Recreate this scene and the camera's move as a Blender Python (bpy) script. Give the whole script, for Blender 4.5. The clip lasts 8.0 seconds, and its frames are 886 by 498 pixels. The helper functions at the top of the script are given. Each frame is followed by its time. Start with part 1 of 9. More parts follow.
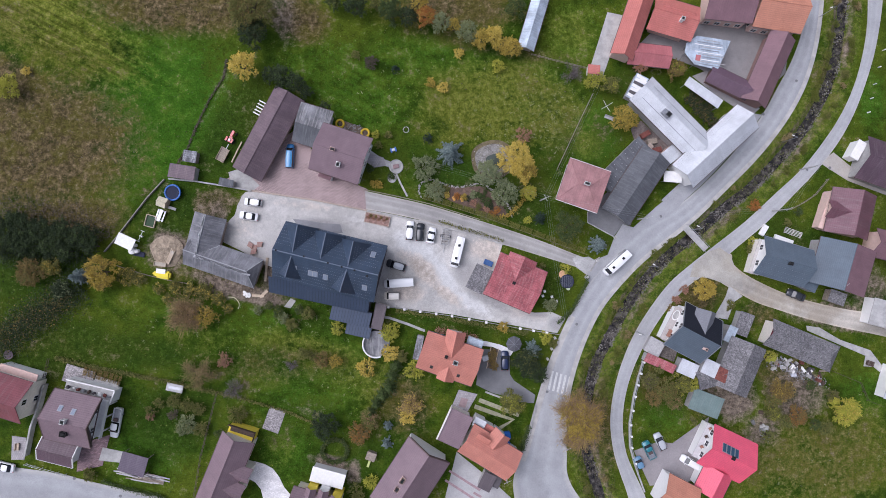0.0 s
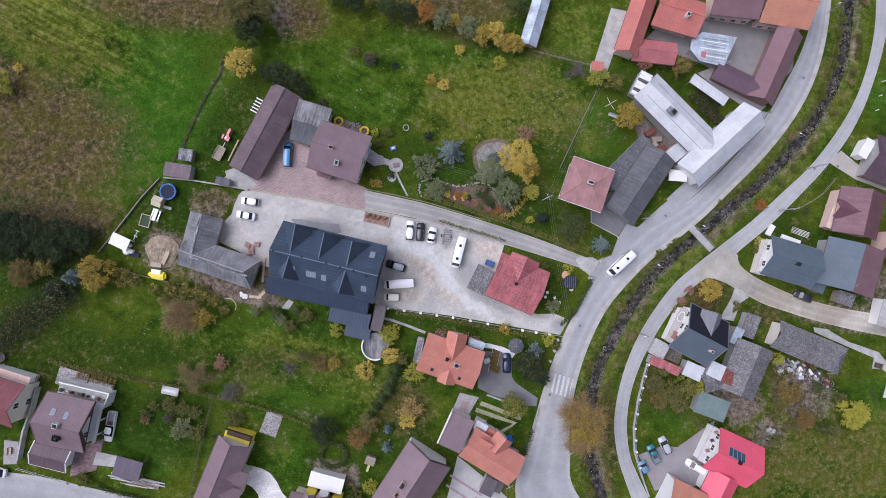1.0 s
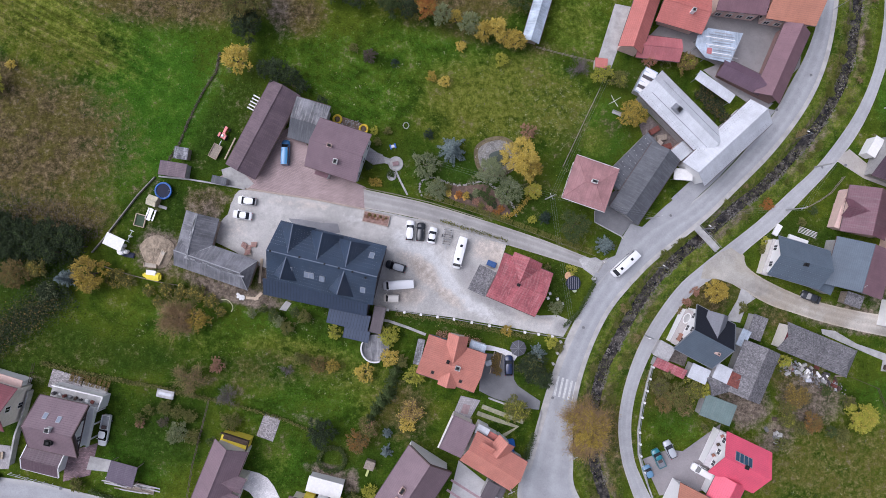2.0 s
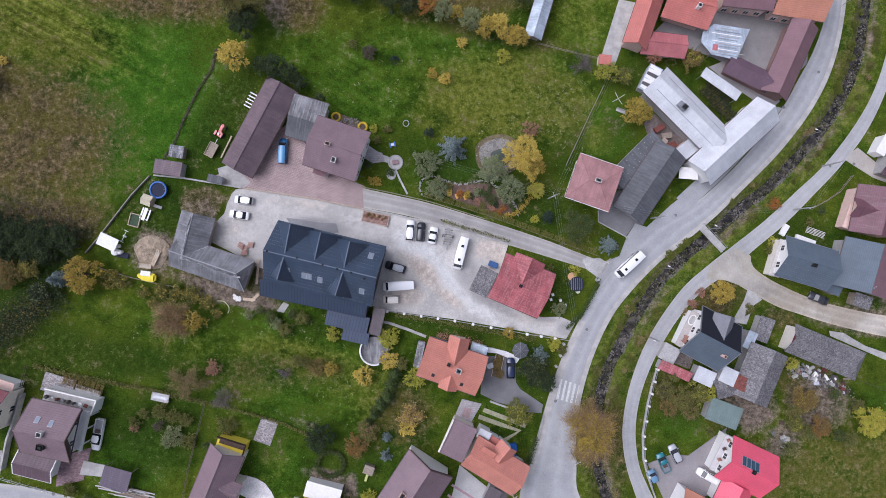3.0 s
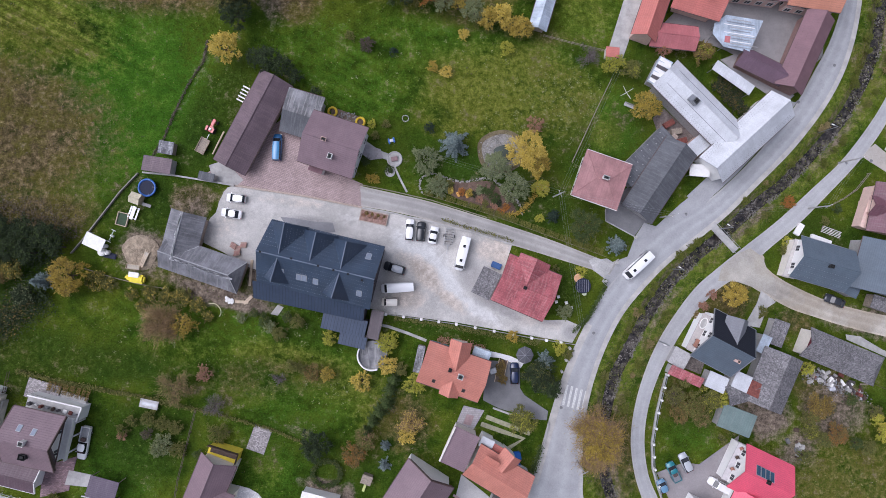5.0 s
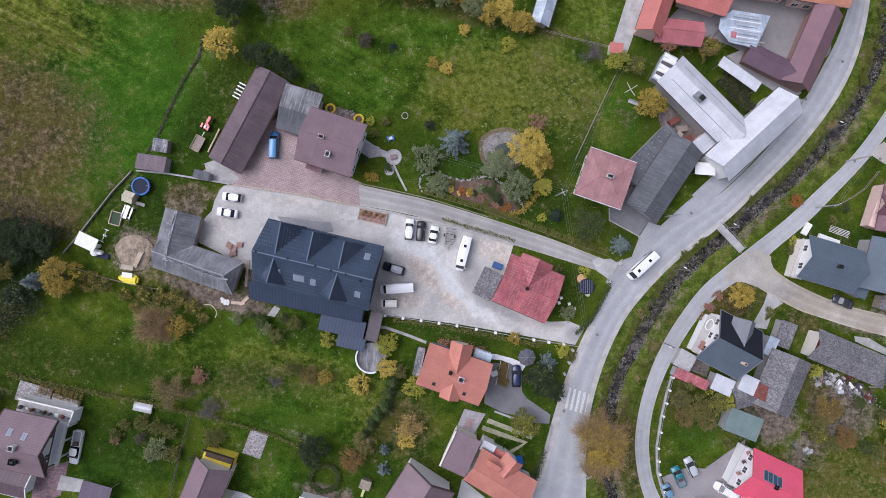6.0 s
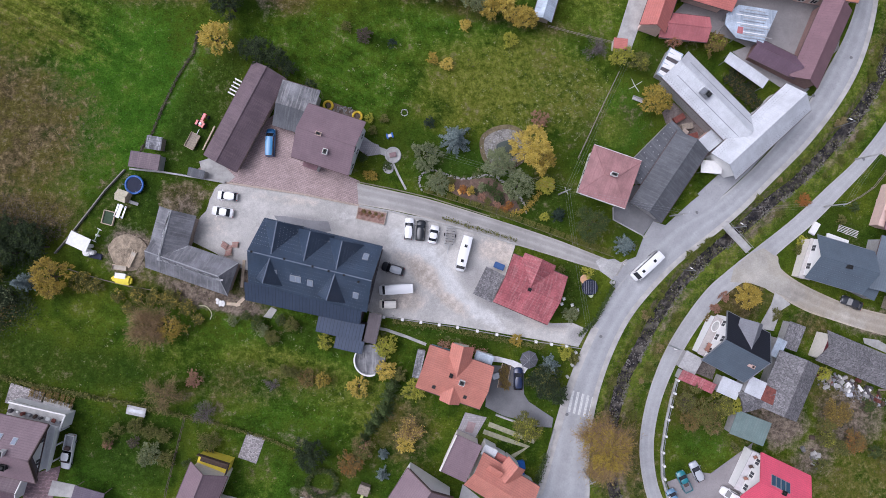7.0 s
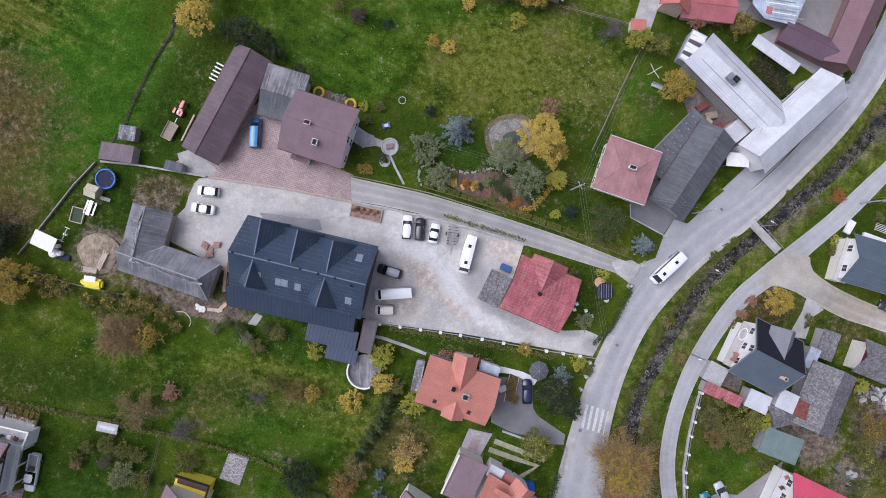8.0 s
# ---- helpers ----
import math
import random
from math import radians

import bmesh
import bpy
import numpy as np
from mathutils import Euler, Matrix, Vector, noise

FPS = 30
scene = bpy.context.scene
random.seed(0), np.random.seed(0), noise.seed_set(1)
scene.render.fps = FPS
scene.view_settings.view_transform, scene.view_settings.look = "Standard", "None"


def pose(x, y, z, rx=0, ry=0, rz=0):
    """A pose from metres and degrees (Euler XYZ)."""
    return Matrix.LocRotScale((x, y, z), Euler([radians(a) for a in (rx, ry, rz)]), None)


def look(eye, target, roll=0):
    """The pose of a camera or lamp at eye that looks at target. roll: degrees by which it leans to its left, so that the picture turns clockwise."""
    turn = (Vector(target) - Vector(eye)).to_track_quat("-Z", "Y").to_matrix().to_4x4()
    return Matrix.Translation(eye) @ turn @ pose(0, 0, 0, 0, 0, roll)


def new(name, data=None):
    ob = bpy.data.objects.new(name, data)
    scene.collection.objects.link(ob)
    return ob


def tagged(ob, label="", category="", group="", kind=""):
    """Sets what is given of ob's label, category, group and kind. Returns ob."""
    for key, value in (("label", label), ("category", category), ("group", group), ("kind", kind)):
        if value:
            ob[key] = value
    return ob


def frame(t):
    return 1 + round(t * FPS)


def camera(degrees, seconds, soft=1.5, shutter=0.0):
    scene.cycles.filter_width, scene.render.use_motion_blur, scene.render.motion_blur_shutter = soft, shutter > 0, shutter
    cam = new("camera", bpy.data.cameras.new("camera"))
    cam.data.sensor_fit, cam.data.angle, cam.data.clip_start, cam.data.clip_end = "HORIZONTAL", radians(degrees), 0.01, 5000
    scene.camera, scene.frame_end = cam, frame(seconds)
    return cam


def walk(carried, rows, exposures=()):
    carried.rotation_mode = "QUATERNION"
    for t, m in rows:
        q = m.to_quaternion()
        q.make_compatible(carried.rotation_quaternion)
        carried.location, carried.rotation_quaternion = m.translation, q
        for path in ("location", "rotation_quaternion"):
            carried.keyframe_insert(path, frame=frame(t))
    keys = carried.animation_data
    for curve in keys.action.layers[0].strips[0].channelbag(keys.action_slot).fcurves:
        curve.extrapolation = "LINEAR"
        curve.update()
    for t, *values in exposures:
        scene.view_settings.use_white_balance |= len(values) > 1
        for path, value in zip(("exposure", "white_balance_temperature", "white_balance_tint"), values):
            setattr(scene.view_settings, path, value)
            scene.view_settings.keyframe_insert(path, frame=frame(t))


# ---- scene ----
# camera: a drone sinking straight down, quicker from the seventh second on
cam = camera(73.7, 8.0, soft=0.9)


# seconds, east, north and height of the eye; it always looks straight down
ROWS = [
    (0, 0, 0, 132.0), (1, -0.16, 0.04, 129.52), (2, -0.32, 0.1, 127.04), (3, -0.46, 0.17, 124.56), (4, -0.57, 0.22, 122.07), (5, -0.66, 0.22, 119.59),
    (6, -0.72, 0.21, 117.11), (6.6, -0.75, 0.2, 115.62), (6.9, -0.76, 0.2, 114.88), (7.0, -0.77, 0.2, 114.6), (7.1, -0.78, 0.21, 113.65), (7.5, -0.86, 0.25, 109.69), (8, -1.05, 0.28, 104.72),
]
walk(cam, [(t, pose(x, y, z)) for t, x, y, z in ROWS], [(0, 0.06, 5720, 19), (8, 0.06, 5720, 19)])

# overcast daylight
world = bpy.data.worlds.new("overcast")
scene.world = world
world.use_nodes = True
wn = world.node_tree.nodes
sky = wn.new("ShaderNodeTexSky")
sky.sky_type, sky.sun_disc = "NISHITA", False
sky.sun_elevation, sky.sun_rotation = radians(60), radians(-72)
sky.air_density, sky.dust_density = 1.0, 6.0
grey = wn.new("ShaderNodeHueSaturation")
grey.inputs["Saturation"].default_value = 0.5
world.node_tree.links.new(sky.outputs[0], grey.inputs["Color"])
world.node_tree.links.new(grey.outputs[0], wn["Background"].inputs[0])
wn["Background"].inputs[1].default_value = 0.118
sun = new("sun", bpy.data.lights.new("sun", "SUN"))
sun.data.energy, sun.data.angle, sun.data.color = 1.5, radians(60), (1, 0.985, 0.96)
sun.matrix_world = look((-52, 17, 94), (0, 0, 0))


# ---- materials ----
def shader(name, rough=0.8, metal=0.0, spec=0.4):
    m = bpy.data.materials.new(name)
    m.use_nodes = True
    b = m.node_tree.nodes["Principled BSDF"]
    b.inputs["Roughness"].default_value, b.inputs["Metallic"].default_value = rough, metal
    b.inputs["Specular IOR Level"].default_value = spec
    return m, m.node_tree.nodes, m.node_tree.links, b


def add(nodes, kind, **values):
    n = nodes.new("ShaderNode" + kind)
    for k, v in values.items():
        if k in ("operation", "blend_type", "wave_type", "bands_direction", "data_type", "feature", "attribute_name"):
            if k == "operation":
                n.operation = v
            elif k == "blend_type":
                n.blend_type = v
            elif k == "wave_type":
                n.wave_type = v
            elif k == "bands_direction":
                n.bands_direction = v
            elif k == "data_type":
                n.data_type = v
            elif k == "feature":
                n.feature = v
            elif k == "attribute_name":
                n.attribute_name = v
        else:
            n.inputs[k].default_value = v
    return n


def ramp(nodes, links, fac, stops):
    r = nodes.new("ShaderNodeValToRGB")
    e = r.color_ramp.elements
    while len(e) < len(stops):
        e.new(0.5)
    for el, (p, c) in zip(e, stops):
        el.position, el.color = p, (*c, 1)
    links.new(fac, r.inputs[0])
    return r.outputs[0]


def blend(nodes, links, fac, a, b, mode="MIX"):
    n = nodes.new("ShaderNodeMix")
    n.data_type, n.blend_type = "RGBA", mode
    for sock, v in ((n.inputs[0], fac), (n.inputs[6], a), (n.inputs[7], b)):
        if isinstance(v, (int, float)):
            sock.default_value = v
        elif isinstance(v, tuple):
            sock.default_value = (*v, 1)
        else:
            links.new(v, sock)
    return n.outputs[2]


def maths(nodes, links, op, a, b=0.0):
    n = nodes.new("ShaderNodeMath")
    n.operation = op
    for sock, v in zip(n.inputs, (a, b)):
        if isinstance(v, (int, float)):
            sock.default_value = v
        else:
            links.new(v, sock)
    return n.outputs[0]


def spots(nodes, links, vec, scale, detail=4.0, rough=0.6):
    n = add(nodes, "TexNoise", Scale=scale, Detail=detail, Roughness=rough)
    links.new(vec, n.inputs["Vector"])
    return n.outputs[0]


def relief(nodes, links, bsdf, value, strength, dist):
    n = add(nodes, "Bump", Strength=strength, Distance=dist)
    links.new(value, n.inputs["Height"])
    links.new(n.outputs[0], bsdf.inputs["Normal"])


def mul(c, k):
    return tuple(min(1.0, v * k) for v in c)


def plain(name, color, rough=0.7, metal=0.0, vary=0.25, scale=2.0, fine=25.0, bump=0.2, each=0.0):
    """A worn surface: soft stains and fine grain round one colour."""
    m, n, l, b = shader(name, rough, metal)
    tc = n.new("ShaderNodeTexCoord").outputs["Object"]
    big, small = spots(n, l, tc, scale), spots(n, l, tc, fine, 3)
    c = ramp(n, l, big, [(0.36, mul(color, 1 - vary)), (0.64, mul(color, 1 + vary * 0.6))])
    c = blend(n, l, 0.4, c, ramp(n, l, small, [(0.36, mul(color, 1 - vary)), (0.64, mul(color, 1 + vary * 0.5))]))
    if each:
        rnd = n.new("ShaderNodeObjectInfo").outputs["Random"]
        c = blend(n, l, 1.0, c, ramp(n, l, rnd, [(0, (1 - each,) * 3), (1, (1, 1, 1))]), "MULTIPLY")
    l.new(c, b.inputs["Base Color"])
    if bump:
        relief(n, l, b, small, bump, 0.02)
    return m


def roofing(name, color, pattern="tile", rough=0.5, metal=0.0, dirt=0.25, streak=(0.3, 0.28, 0.27), pitch=0.35, old=0.0, seam=0.85):
    """Roof covering: courses (tile), standing seams (seam), slates (slate) or felt (flat), with streaks down the slope."""
    m, n, l, b = shader(name, rough, metal)
    tc = n.new("ShaderNodeTexCoord").outputs["Object"]
    sep = n.new("ShaderNodeSeparateXYZ")
    l.new(tc, sep.inputs[0])
    x, y = sep.outputs[0], sep.outputs[1]
    big = spots(n, l, tc, 0.35, 5)
    mp = add(n, "Mapping", Scale=(3.0, 0.25, 0.25))
    l.new(tc, mp.inputs[0])
    run = spots(n, l, mp.outputs[0], 1.0, 5, 0.65)
    fine = spots(n, l, tc, 5, 4, 0.7)
    c = ramp(n, l, big, [(0.38, mul(color, 1 - dirt * 0.6)), (0.62, mul(color, 1 + dirt * 0.4))])
    c = blend(n, l, ramp(n, l, run, [(0.48, (0, 0, 0)), (0.75, (dirt,) * 3)]), c, streak)
    c = blend(n, l, 0.5, c, ramp(n, l, fine, [(0.36, (0.75,) * 3), (0.64, (1.15,) * 3)]), "MULTIPLY")
    if pattern == "flat":
        h = fine
    else:
        wy = maths(n, l, "FRACT", maths(n, l, "DIVIDE", y, pitch))
        wx = maths(n, l, "FRACT", maths(n, l, "DIVIDE", x, pitch * (0.62 if pattern == "tile" else 1.5)))
        if pattern == "seam":
            h = maths(n, l, "GREATER_THAN", wx, 0.9)
            c = blend(n, l, h, c, mul(color, seam))
        else:
            bx = maths(n, l, "PINGPONG", wx, 0.5)
            h = maths(n, l, "ADD", wy, maths(n, l, "MULTIPLY", bx, 0.7))
            line = maths(n, l, "GREATER_THAN", wy, 0.8)
            c = blend(n, l, maths(n, l, "MULTIPLY", line, 0.3), c, mul(color, 0.5))
        if pattern == "slate":
            cell = add(n, "TexVoronoi", Scale=4.2)
            l.new(tc, cell.inputs["Vector"])
            c = blend(n, l, 0.55 + old, c, ramp(n, l, cell.outputs["Color"], [(0.1, (0.4,) * 3), (0.6, (1.0,) * 3), (0.9, (1.55,) * 3)]), "MULTIPLY")
    l.new(c, b.inputs["Base Color"])
    relief(n, l, b, h, 0.5, 0.04)
    return m


def leafage(name, colors, rough=0.7):
    m, n, l, b = shader(name, rough, 0.0, 0.12)
    rnd = n.new("ShaderNodeNewGeometry").outputs["Random Per Island"]
    stops = [(i / (len(colors) - 1), c) for i, c in enumerate(colors)]
    c = ramp(n, l, rnd, stops)
    tc = n.new("ShaderNodeTexCoord").outputs["Object"]
    c = blend(n, l, 0.6, c, ramp(n, l, spots(n, l, tc, 0.9, 3), [(0.3, (0.6,) * 3), (0.7, (1.25,) * 3)]), "MULTIPLY")
    l.new(c, b.inputs["Base Color"])
    return m


def paving(name, color, size=(0.3, 0.15), joint=(0.12, 0.1, 0.1), vary=0.3, turn=0.0):
    m, n, l, b = shader(name, 0.85)
    tc = n.new("ShaderNodeTexCoord").outputs["Object"]
    if turn:
        mp = add(n, "Mapping", Rotation=(0, 0, radians(-turn)))
        l.new(tc, mp.inputs[0])
        tc = mp.outputs[0]
    br = add(n, "TexBrick", Color1=(*mul(color, 1 - vary), 1), Color2=(*mul(color, 1 + vary), 1), Mortar=(*joint, 1), Scale=1.0)
    br.inputs["Brick Width"].default_value, br.inputs["Row Height"].default_value = size
    br.inputs["Mortar Size"].default_value = size[1] * 0.08
    l.new(tc, br.inputs["Vector"])
    c = blend(n, l, 0.6, br.outputs[0], ramp(n, l, spots(n, l, tc, 0.5, 5), [(0.3, (0.7,) * 3), (0.7, (1.2,) * 3)]), "MULTIPLY")
    l.new(c, b.inputs["Base Color"])
    relief(n, l, b, br.outputs[1], -0.4, 0.02)
    return m


def tarmac(name, color, patch=0.25, crack=True, gravel=0.0, tan=None, tracks=0.0):
    """Road surface: broad worn stretches, patches and fine stones."""
    m, n, l, b = shader(name, 0.9)
    tc = n.new("ShaderNodeTexCoord").outputs["Object"]
    big, mid, low, fine = spots(n, l, tc, 0.07, 5), spots(n, l, tc, 0.5, 6, 0.7), spots(n, l, tc, 0.075, 4, 0.6), spots(n, l, tc, 4, 4, 0.75)
    c = ramp(n, l, big, [(0.38, mul(color, 1 - patch)), (0.62, mul(color, 1 + patch * 0.6))])
    if tan:
        c = blend(n, l, ramp(n, l, low, [(0.5, (0, 0, 0)), (0.58, (0.8,) * 3)]), c, tan)
    if tracks:
        uv = n.new("ShaderNodeAttribute")
        uv.attribute_name = "across"
        sp = n.new("ShaderNodeSeparateColor")
        l.new(uv.outputs["Color"], sp.inputs[0])
        k = maths(n, l, "ADD", sp.outputs[0], maths(n, l, "MULTIPLY", maths(n, l, "SUBTRACT", mid, 0.5), 0.16))
        hi, lo, dusty = (1 + tracks,) * 3, (1 - tracks,) * 3, (1.10 + tracks, 1.06 + tracks, 1.0 + tracks)
        c = blend(n, l, 1.0, c, ramp(n, l, k, [(0.02, dusty), (0.10, lo), (0.24, hi), (0.36, lo), (0.5, lo), (0.62, hi), (0.76, lo), (0.9, lo), (0.98, dusty)]), "MULTIPLY")
    c = blend(n, l, 0.5 + gravel * 0.3, c, ramp(n, l, mid, [(0.36, (0.84,) * 3), (0.64, (1.1,) * 3)]), "MULTIPLY")
    c = blend(n, l, 0.22 + gravel * 0.5, c, ramp(n, l, fine, [(0.36, (0.74,) * 3), (0.64, (1.2,) * 3)]), "MULTIPLY")
    if crack:
        w = spots(n, l, tc, 0.35, 3)
        c = blend(n, l, ramp(n, l, w, [(0.492, (0, 0, 0)), (0.5, (0.28,) * 3), (0.508, (0, 0, 0))]), c, mul(color, 0.55))
    l.new(c, b.inputs["Base Color"])
    relief(n, l, b, fine, 0.3, 0.03)
    return m


def turf():
    """Meadow ground: green grass, dry stalks, bare earth and stones, mixed by what grows where."""
    m, n, l, b = shader("meadow", 0.95, 0.0, 0.06)
    tc = n.new("ShaderNodeTexCoord").outputs["Object"]
    a = n.new("ShaderNodeAttribute")
    a.attribute_name = "growth"
    s = n.new("ShaderNodeSeparateColor")
    l.new(a.outputs["Color"], s.inputs[0])
    dry, lush, bare = s.outputs[0], s.outputs[1], s.outputs[2]
    a2 = n.new("ShaderNodeAttribute")
    a2.attribute_name = "tone"
    s2 = n.new("ShaderNodeSeparateColor")
    l.new(a2.outputs["Color"], s2.inputs[0])
    big, mid, small, fine = spots(n, l, tc, 0.05, 4), spots(n, l, tc, 0.2, 6, 0.7), spots(n, l, tc, 0.9, 6, 0.75), spots(n, l, tc, 3.4, 5, 0.8)
    g = ramp(n, l, mid, [(0.34, (0.022, 0.048, 0.004)), (0.48, (0.042, 0.078, 0.006)), (0.57, (0.066, 0.102, 0.008)), (0.68, (0.112, 0.134, 0.015))])
    g = blend(n, l, ramp(n, l, big, [(0.44, (0, 0, 0)), (0.6, (0.45,) * 3)]), g, (0.110, 0.130, 0.012))
    v = ramp(n, l, mid, [(0.34, (0.030, 0.084, 0.006)), (0.5, (0.049, 0.118, 0.009)), (0.66, (0.090, 0.155, 0.016))])
    d = ramp(n, l, small, [(0.34, (0.040, 0.031, 0.014)), (0.48, (0.096, 0.073, 0.034)), (0.58, (0.150, 0.113, 0.058)), (0.68, (0.235, 0.180, 0.105))])
    d = blend(n, l, ramp(n, l, mid, [(0.45, (0, 0, 0)), (0.58, (0.75,) * 3)]), d, (0.092, 0.086, 0.015))
    e = ramp(n, l, small, [(0.36, (0.10, 0.077, 0.06)), (0.64, (0.26, 0.21, 0.16))])

    def edge(chan):
        k = maths(n, l, "ADD", chan, maths(n, l, "MULTIPLY", maths(n, l, "SUBTRACT", small, 0.5), 1.6))
        k = maths(n, l, "ADD", k, maths(n, l, "MULTIPLY", maths(n, l, "SUBTRACT", mid, 0.5), 1.7))
        return ramp(n, l, k, [(0.2, (0, 0, 0)), (0.8, (1, 1, 1))])

    c = blend(n, l, edge(lush), g, v)
    c = blend(n, l, maths(n, l, "MULTIPLY", edge(s2.outputs[0]), 0.8), c, ramp(n, l, small, [(0.36, (0.092, 0.112, 0.011)), (0.62, (0.185, 0.188, 0.034))]))
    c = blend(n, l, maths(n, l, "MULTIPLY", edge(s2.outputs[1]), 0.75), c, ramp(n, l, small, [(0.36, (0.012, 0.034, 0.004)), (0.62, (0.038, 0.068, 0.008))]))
    c = blend(n, l, edge(dry), c, d)
    c = blend(n, l, edge(bare), c, e)
    c = blend(n, l, 0.85, c, ramp(n, l, small, [(0.36, (0.78,) * 3), (0.64, (1.18,) * 3)]), "MULTIPLY")
    c = blend(n, l, 0.95, c, ramp(n, l, fine, [(0.36, (0.60,) * 3), (0.64, (1.36,) * 3)]), "MULTIPLY")
    turned = add(n, "Mapping", Rotation=(0, 0, radians(-29)), Scale=(16, 1.0, 1))
    turned.vector_type = "TEXTURE"
    l.new(tc, turned.inputs[0])
    rows = ramp(n, l, spots(n, l, turned.outputs[0], 1.0, 3, 0.7), [(0.4, (0.7,) * 3), (0.6, (1.3,) * 3)])
    mown = maths(n, l, "SUBTRACT", 1.0, a.outputs["Alpha"])
    c = blend(n, l, mown, c, blend(n, l, 1.0, c, rows, "MULTIPLY"))
    dots = add(n, "TexVoronoi", Scale=0.85)
    l.new(tc, dots.inputs["Vector"])
    speck = maths(n, l, "MULTIPLY", maths(n, l, "LESS_THAN", dots.outputs[0], 0.10), maths(n, l, "GREATER_THAN", small, 0.56))
    c = blend(n, l, maths(n, l, "MULTIPLY", speck, 0.7), c, (0.24, 0.26, 0.11))
    l.new(c, b.inputs["Base Color"])
    relief(n, l, b, maths(n, l, "ADD", fine, maths(n, l, "MULTIPLY", small, 1.5)), 0.7, 0.25)
    return m


def glass(name, color, rough=0.08):
    m, n, l, b = shader(name, rough, 0.0, 0.7)
    b.inputs["Base Color"].default_value = (*color, 1)
    return m


MEADOW = turf()
ASPHALT = tarmac("asphalt", (0.375, 0.378, 0.382), 0.12, tracks=0.07)
LANE = tarmac("old_lane", (0.36, 0.345, 0.325), 0.2, tracks=0.10)
DIRT = tarmac("dirt_lane", (0.43, 0.395, 0.34), 0.3, False, 0.3, (0.35, 0.305, 0.24), tracks=0.08)
BROOKLANE = tarmac("brook_lane", (0.385, 0.385, 0.385), 0.12, tracks=0.04)
DRIVE = tarmac("dark_tarmac", (0.19, 0.19, 0.195), 0.3)
CONCRETE = plain("concrete", (0.42, 0.41, 0.39), 0.9, vary=0.3, scale=0.7)
PALESLAB = plain("pale_slab", (0.48, 0.47, 0.45), 0.9, vary=0.3, scale=1.0)
KERB = plain("kerb_stone", (0.45, 0.44, 0.42), 0.9, vary=0.35, scale=1.5)
PAVERS = paving("red_pavers", (0.40, 0.30, 0.285), (0.42, 0.32), (0.2, 0.16, 0.16), 0.12, -16)
PATIO = paving("grey_pavers", (0.36, 0.335, 0.335), (0.4, 0.4), (0.28, 0.26, 0.26), 0.12)
COBBLE = paving("cobbles", (0.80, 0.77, 0.75), (0.28, 0.24), (0.55, 0.53, 0.53), 0.12)
SETTS = paving("pinkish_setts", (0.34, 0.31, 0.305), (0.28, 0.24), (0.18, 0.17, 0.16), 0.4)
WALL_WHITE = plain("white_render", (0.82, 0.81, 0.785), 0.9, vary=0.06)
WALL_CREAM = plain("cream_render", (0.76, 0.71, 0.63), 0.9, vary=0.12)
WALL_PINK = plain("pink_render", (0.72, 0.52, 0.45), 0.9, vary=0.12)
WALL_GREY = plain("grey_render", (0.38, 0.37, 0.36), 0.9, vary=0.2)
WALL_DARK = plain("dark_boards", (0.10, 0.09, 0.095), 0.85, vary=0.25)
WALL_MAUVE = plain("mauve_boards", (0.135, 0.105, 0.12), 0.8, vary=0.2)
WALL_BROWN = plain("brown_render", (0.27, 0.17, 0.15), 0.9, vary=0.2)
STUD = plain("blue_stud", (0.30, 0.33, 0.37), 0.5, vary=0.1, bump=0)
WALL_YELLOW = plain("yellow_render", (0.78, 0.62, 0.06), 0.85, vary=0.1)
BLOCK = plain("block_wall", (0.44, 0.36, 0.30), 0.95, vary=0.3)
MAUVE = roofing("mauve_tile_sheet", (0.212, 0.146, 0.162), "tile", 0.5, dirt=0.15, streak=(0.3, 0.25, 0.25))
BARN = roofing("brown_barn_sheet", (0.140, 0.098, 0.112), "tile", 0.55, dirt=0.3, streak=(0.28, 0.21, 0.2))
PLUM = roofing("plum_sheet", (0.205, 0.115, 0.13), "seam", 0.5, dirt=0.2, streak=(0.3, 0.2, 0.2))
ORANGE = roofing("orange_tile", (0.53, 0.21, 0.155), "tile", 0.55, dirt=0.18, streak=(0.5, 0.3, 0.24))
ROSE = roofing("rose_red_sheet", (0.44, 0.145, 0.15), "seam", 0.5, dirt=0.25, streak=(0.55, 0.28, 0.27))
TERRA = roofing("terracotta_tile", (0.52, 0.23, 0.15), "tile", 0.6, dirt=0.15, streak=(0.5, 0.3, 0.2))
RED = roofing("red_sheet", (0.50, 0.165, 0.135), "tile", 0.5, dirt=0.15, streak=(0.6, 0.3, 0.26))
FADED = roofing("faded_red_paint", (0.40, 0.115, 0.125), "slate", 0.6, dirt=0.5, streak=(0.58, 0.36, 0.34), pitch=0.5, old=-0.25)
SALMON = roofing("salmon_sheet", (0.35, 0.18, 0.175), "seam", 0.55, dirt=0.4, streak=(0.45, 0.27, 0.25), pitch=0.6)
CRIMSON = roofing("crimson_sheet", (0.72, 0.105, 0.165), "tile", 0.45, dirt=0.1, streak=(0.7, 0.2, 0.24))
NAVYCAP = plain("blue_ridge_cap", (0.17, 0.20, 0.25), 0.4, vary=0.15, bump=0)
NAVY = roofing("dark_blue_tile_sheet", (0.047, 0.070, 0.108), "tile", 0.36, dirt=0.3, streak=(0.1, 0.11, 0.13))
